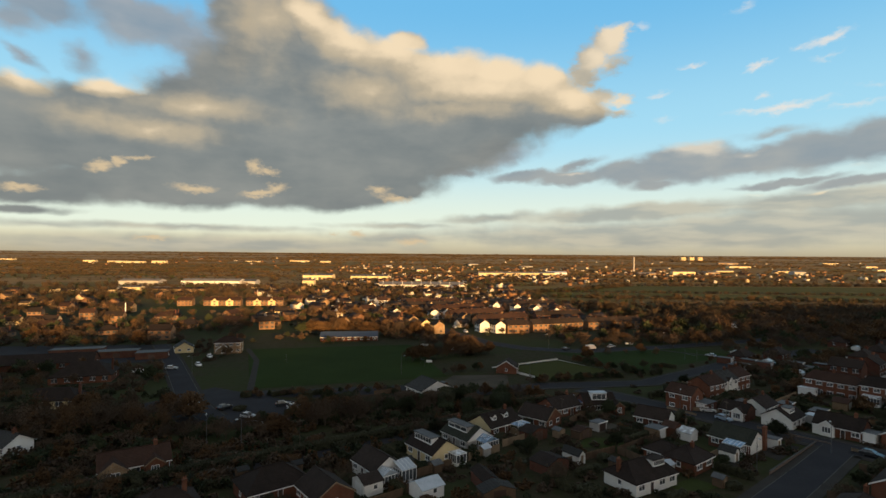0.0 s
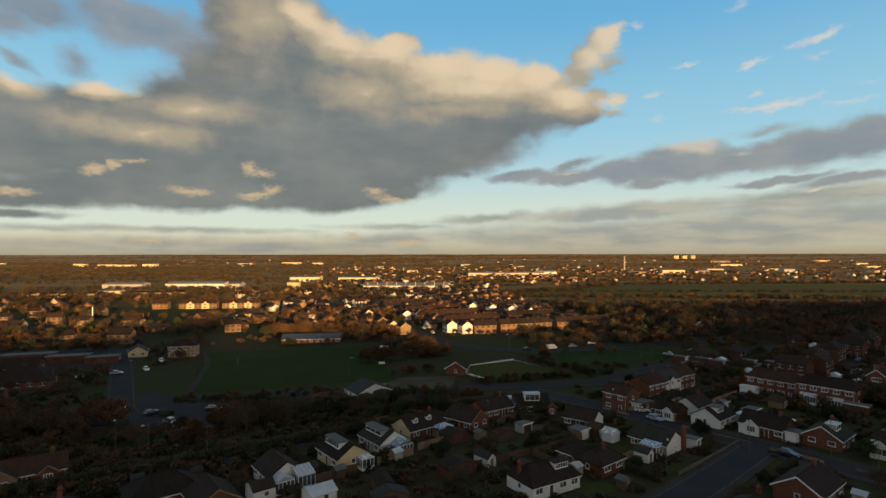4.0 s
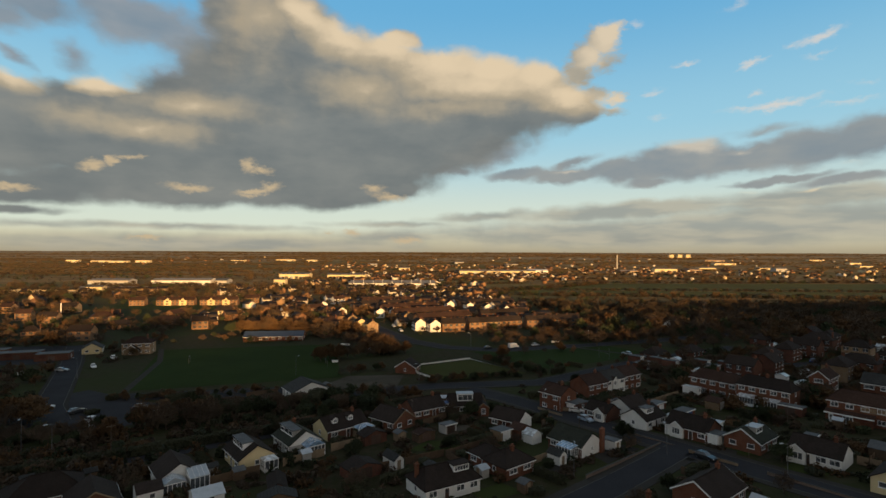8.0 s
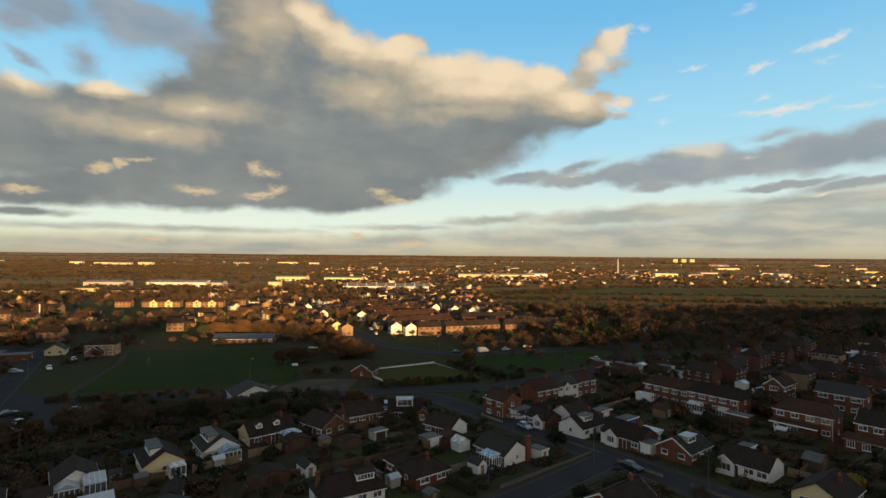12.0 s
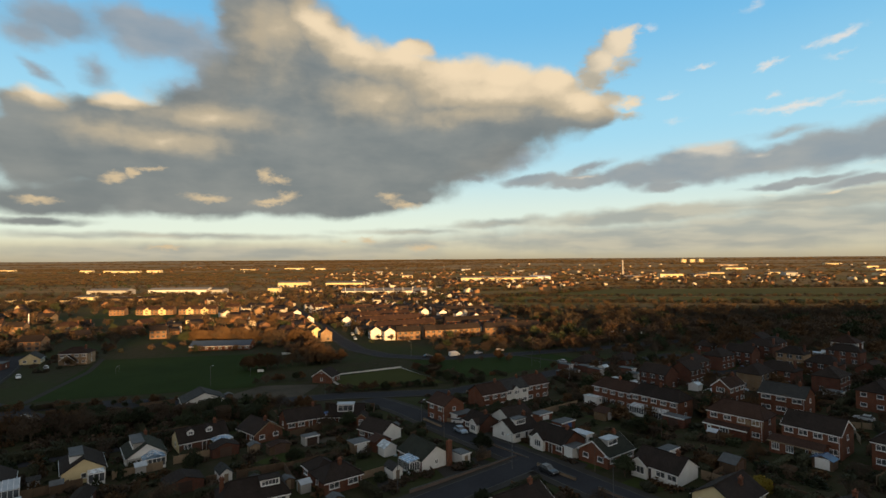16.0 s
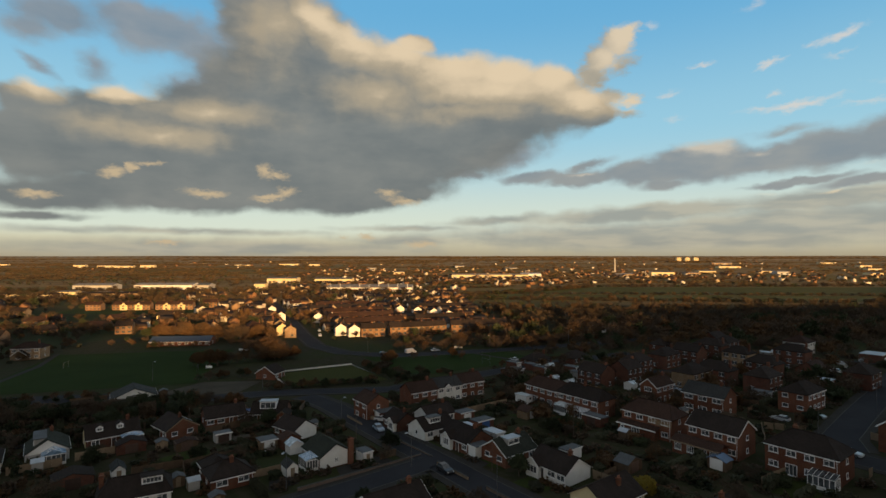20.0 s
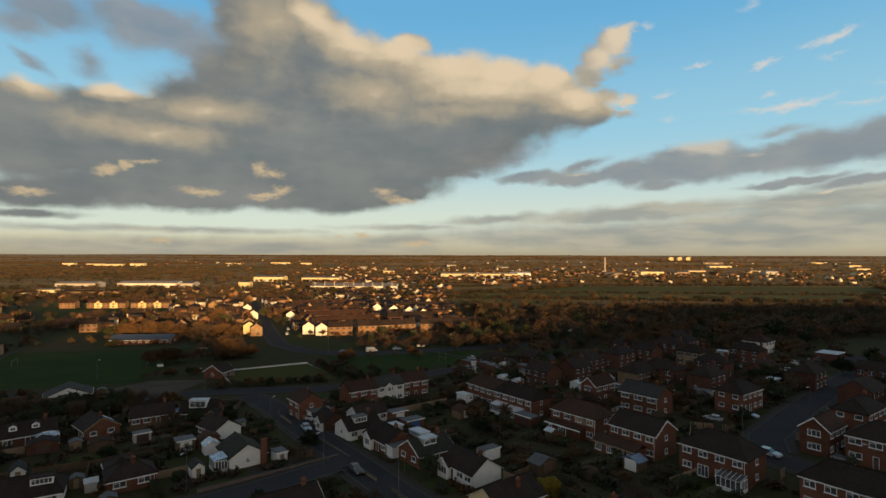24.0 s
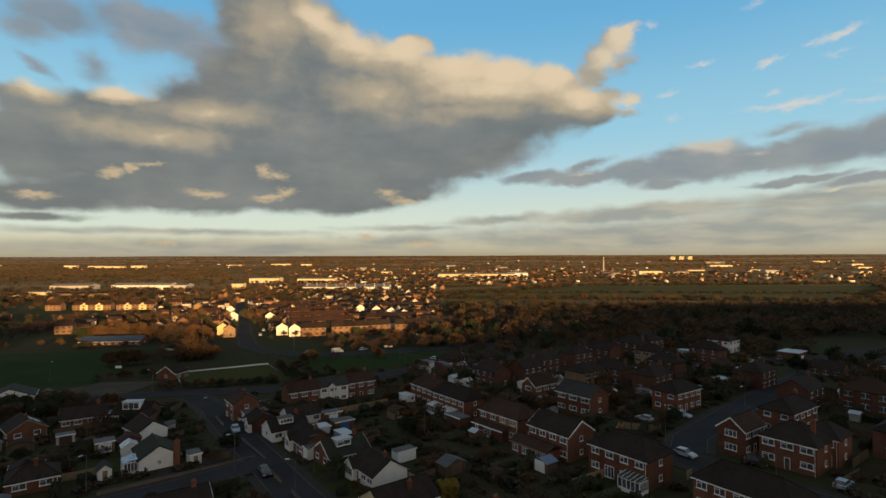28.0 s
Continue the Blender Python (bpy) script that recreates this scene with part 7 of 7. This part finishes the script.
# ---- gardens: fences, hedges, shrubs and sheds between the houses ----
garden_rng = random.Random(31)
near_homes = [t for t in TAKEN if t[2] not in (0,) and 80 < t[1] < 172 and t[3] < 8 and t[3] > 3.0 and t[4] > 2.4 and t[0] > -40]
for hx, hy, t, hl, hd in near_homes:
    c, s = math.cos(radians(t)), math.sin(radians(t))
    place = lambda u, v: (hx + c * u - s * v, hy + s * u + c * v)
    e = hl + garden_rng.uniform(1.6, 2.6)
    m = FENCE_PALE if garden_rng.random() < 0.2 else FENCE
    fence(*place(e, hd + 1), *place(e, hd + garden_rng.uniform(8, 11)), garden_rng.choice((1.5, 1.7)), m)
    if garden_rng.random() < 0.55:
        fence(*place(-e, hd + 9.5), *place(e, hd + 9.5), 1.6, m)
    for _ in range(5):
        x, y = place(garden_rng.uniform(-hl - 2, hl + 2), garden_rng.choice((-1, 1)) * (hd + garden_rng.uniform(1.5, 9)))
        if not free(x, y, 1.0):
            continue
        kind = garden_rng.random()
        if kind < 0.18:
            outbuilding(x, y, t + garden_rng.choice((0, 90)), 2.2, 1.9, 1.8, garden_rng.choice((FENCE, FENCE, GREY_WALL)), garden_rng.choice((FLAT_ROOF, PALE_ROOF, TILE_GREY)), "gable", "small garden shed with a felt roof", "shed", rise=0.4)
        elif kind < 0.5:
            bush(x, y, garden_rng.choice((4, 6)), 1.2, garden_rng.choice((1.5, 2.0)), t + garden_rng.choice((0, 90)))
        else:
            bush(x, y, garden_rng.choice((1.8, 2.6)), garden_rng.choice((1.8, 2.6)), garden_rng.choice((1.0, 1.5)), garden_rng.uniform(0, 90), garden_rng.choice((HEDGE, HEDGE, TWIG, EVERGREEN)), "shrub", "dark rounded garden shrub", "shrub")
shrubs = 0
while shrubs < 260:
    x, y = garden_rng.uniform(-60, 260), garden_rng.uniform(84, 215)
    if not free(x, y, 1.5) or (x < 70 and y > 165):
        continue
    shrubs += 1
    r = garden_rng.random()
    if r < 0.34:
        bush(x, y, garden_rng.choice((4, 7)), 1.2, garden_rng.choice((1.5, 2.0)), garden_rng.choice((38, -52)))
    elif r < 0.8:
        w = garden_rng.choice((2.0, 3.0))
        bush(x, y, w, w, garden_rng.choice((1.0, 1.5, 2.0)), garden_rng.uniform(0, 90), garden_rng.choice((HEDGE, TWIG, EVERGREEN, TWIG_RED)), "shrub", "dark bushy garden shrub", "shrub")
    else:
        tree(x, y, garden_rng.uniform(3.5, 5.5), garden_rng.choice(("bare", "bare", "green")), group="garden trees")
bush(125.5, 100.5, 3, 2.5, 2.5, 20, GOLD_LEAF, "shrub", "bright golden-leaved shrub in a garden", "shrub")
tree(78.5, 124, 5.5, "green", "dark conifer at the street corner")
tree(239, 187, 8, "green", "tall dark conifer between the houses")


# ---- undergrowth: ivy, brambles, low shrubs and dead borders too many to count ----
def heap(seed, mat):
    """A low ragged heap of leaves and stalks, one metre wide and high."""
    rng = random.Random(seed)
    f = Form()
    for _ in range(34):
        a, q = rng.uniform(0, 6.283), math.sqrt(rng.random()) * 0.5
        p = Vector((q * math.cos(a), q * math.sin(a), rng.uniform(0.0, 1.0) * (1 - q * q * 2.2)))
        s = rng.uniform(0.1, 0.22)
        d = Vector((rng.gauss(0, 1), rng.gauss(0, 1), rng.gauss(0.5, 0.8))).normalized()
        e = d.orthogonal().normalized() * s
        g = d.cross(e).normalized() * s
        f.add([p - e, p + e, p + d * s * 1.5, p + g], [(0, 1, 2), (0, 3, 1), (0, 2, 3)])
    return f.mesh("heap", mat)


HEAPS = [heap(90 + i, (HEDGE, EVERGREEN, TWIG, TWIG, TWIG_RED, TWIG)[i]) for i in range(6)]
undergrowth = []


def overgrow(n, x0, x1, y0, y1, low, high):
    for _ in range(n):
        x, y = garden_rng.uniform(x0, x1), garden_rng.uniform(y0, y1)
        if not free(x, y, 0.5) or not off_plots(x, y):
            continue
        me, clump = garden_rng.choice(HEAPS), garden_rng.choice((1, 2, 3, 4))
        turn = garden_rng.choice((38, -52))
        for j in range(clump):
            w, h = garden_rng.uniform(1.2, 2.6), garden_rng.uniform(low, high)
            ux, uy = x + math.cos(radians(turn)) * 1.3 * j, y + math.sin(radians(turn)) * 1.3 * j
            if free(ux, uy, 0.4):
                undergrowth.append((me, pose(ux, uy, land(ux, uy) - 0.05, 0, 0, garden_rng.uniform(0, 360)) @ Matrix.Diagonal((w, w, h, 1))))


overgrow(900, -45, 200, 80, 165, 0.4, 1.9)
overgrow(500, 60, 280, 150, 235, 0.5, 2.2)
overgrow(500, -125, 10, 85, 165, 0.8, 3.0)
overgrow(420, -130, -38, 78, 128, 0.8, 2.6)
overgrow(300, -240, -95, 150, 280, 0.6, 2.5)
joined("undergrowth", undergrowth, "dark shrubs, ivy and dead borders filling the gardens", "shrubs")
# the dense dark thicket and hedged lane along the brook
for i in range(60):
    x = garden_rng.uniform(-112, 18)
    y = 128 + (x + 112) * 0.2 + garden_rng.uniform(-9, 9)
    if free(x, y, 1.5) and not (-64 < x < -37 and y > 126):
        w = garden_rng.choice((3, 4, 5))
        bush(x, y, w, w, garden_rng.choice((2.5, 3.5)), garden_rng.uniform(0, 90), garden_rng.choice((TWIG, HEDGE, EVERGREEN)), "shrub", "tangled brown thicket beside the brook", "shrub")
for i in range(16):
    x = -70 + 5.6 * i
    bush(x, 88 + (x + 70) * 0.62, 6, 1.8, 2.0, 33, HEDGE)
strip("lane", ASPHALT, [(-80, 78), (-40, 103), (-4, 127), (6, 140)], 4.0, 0.06, "narrow dark lane beside the brook", "road")

# ---- vehicles, lamps and posts ----
for x, y, t, p in ((73.8, 146.5, -20, "white"), (180.6, 138.4, -52, "silver"), (170.4, 113.6, -56, "silver"), (189, 98.5, 36, "pale_blue"),
                   (90.8, 111.5, -56, "dark"), (180.8, 108.6, -50, "dark"), (74, 138.6, -60, "pale_blue"), (-50.3, 137.6, -20, "silver"), (-47.5, 134.1, 20, "white"), (-45.3, 130.4, 30, "silver"),
                   (-70.9, 149.5, 34, "silver"), (-112, 195, 40, "white"), (-103, 201, 10, "silver"), (-96, 208, -50, "white"), (-100, 227, -50, "white"), (-45, 150, 20, "dark"), (-41, 147, 20, "silver"), (-60, 146, 60, "dark"),
                   (168, 176, 38, "dark"), (172, 181, 38, "silver"), (206, 198, 38, "dark"), (214, 200, 38, "silver"), (196, 196, 38, "dark"), (186, 190, -52, "white"), (250, 214, 38, "silver"), (178, 202, 38, "blue"),
                   (150, 206, 40, "silver"), (131, 208, -50, "dark"), (60, 255, 30, "dark"), (84, 262, 30, "silver"), (14, 318, -70, "white"), (8, 340, -70, "silver")):
    car(x, y, t, p)
car(72.5, 257.3, 28, "white", "white van parked beside the recreation ground", True)
for x, y in ((64, 142), (84, 114), (100, 100), (62, 104), (170, 122), (195, 138), (-52, 117), (-43, 113.5), (30, 180), (-90, 190), (-15, 195), (178, 98), (52, 258), (110, 262), (150, 272), (222, 176)):
    pole(x, y, 7.0)
for x, y in ((100, 112), (70, 130), (152, 136), (120, 130), (30, 132), (-30, 112), (186, 120)):
    pole(x, y, 7.5, False)
for x, y, t in ((-65, 220, 110), (-8, 214, 110), (106, 225, 120)):
    gp = thing("goalposts", x, y, t, "slim white goalposts standing on grass", "goalposts", "goalposts")
    for u in (-2.8, 2.8):
        part("upright", Form().tube((u, 0, -0.2), (u, 0, 5.0 if x > 50 else 2.5), 0.045, 0.045, 6), POLE_GREY, gp)
    part("crossbar", Form().tube((-2.8, 0, 2.5), (2.8, 0, 2.5), 0.04, 0.04, 6), POLE_GREY, gp)
for x, y, w in ((-5.4, 218, 2.4), (95, 268, 4.0), (-9, 262, 4.5)):
    bd = thing("notice_board", x, y, 5, "low white notice board on the grass", "sign", "notice boards")
    part("board", Form().box(-w / 2, w / 2, -0.05, 0.05, 0.5, 1.5), WHITE_PLASTIC, bd)
    for u in (-w / 2 + 0.2, w / 2 - 0.2):
        part("leg", Form().box(u - 0.06, u + 0.06, -0.04, 0.04, -0.3, 0.5), FENCE, bd)
strip("footpath", PAVING, [(-61, 168), (-78, 222), (-93, 252)], 2.2, 0.12, "pale path along the edge of the pitch", "path")
strip("footpath", PAVING, [(120, 232), (96, 262), (66, 258)], 2.0, 0.13, "pale path across the recreation ground", "path")
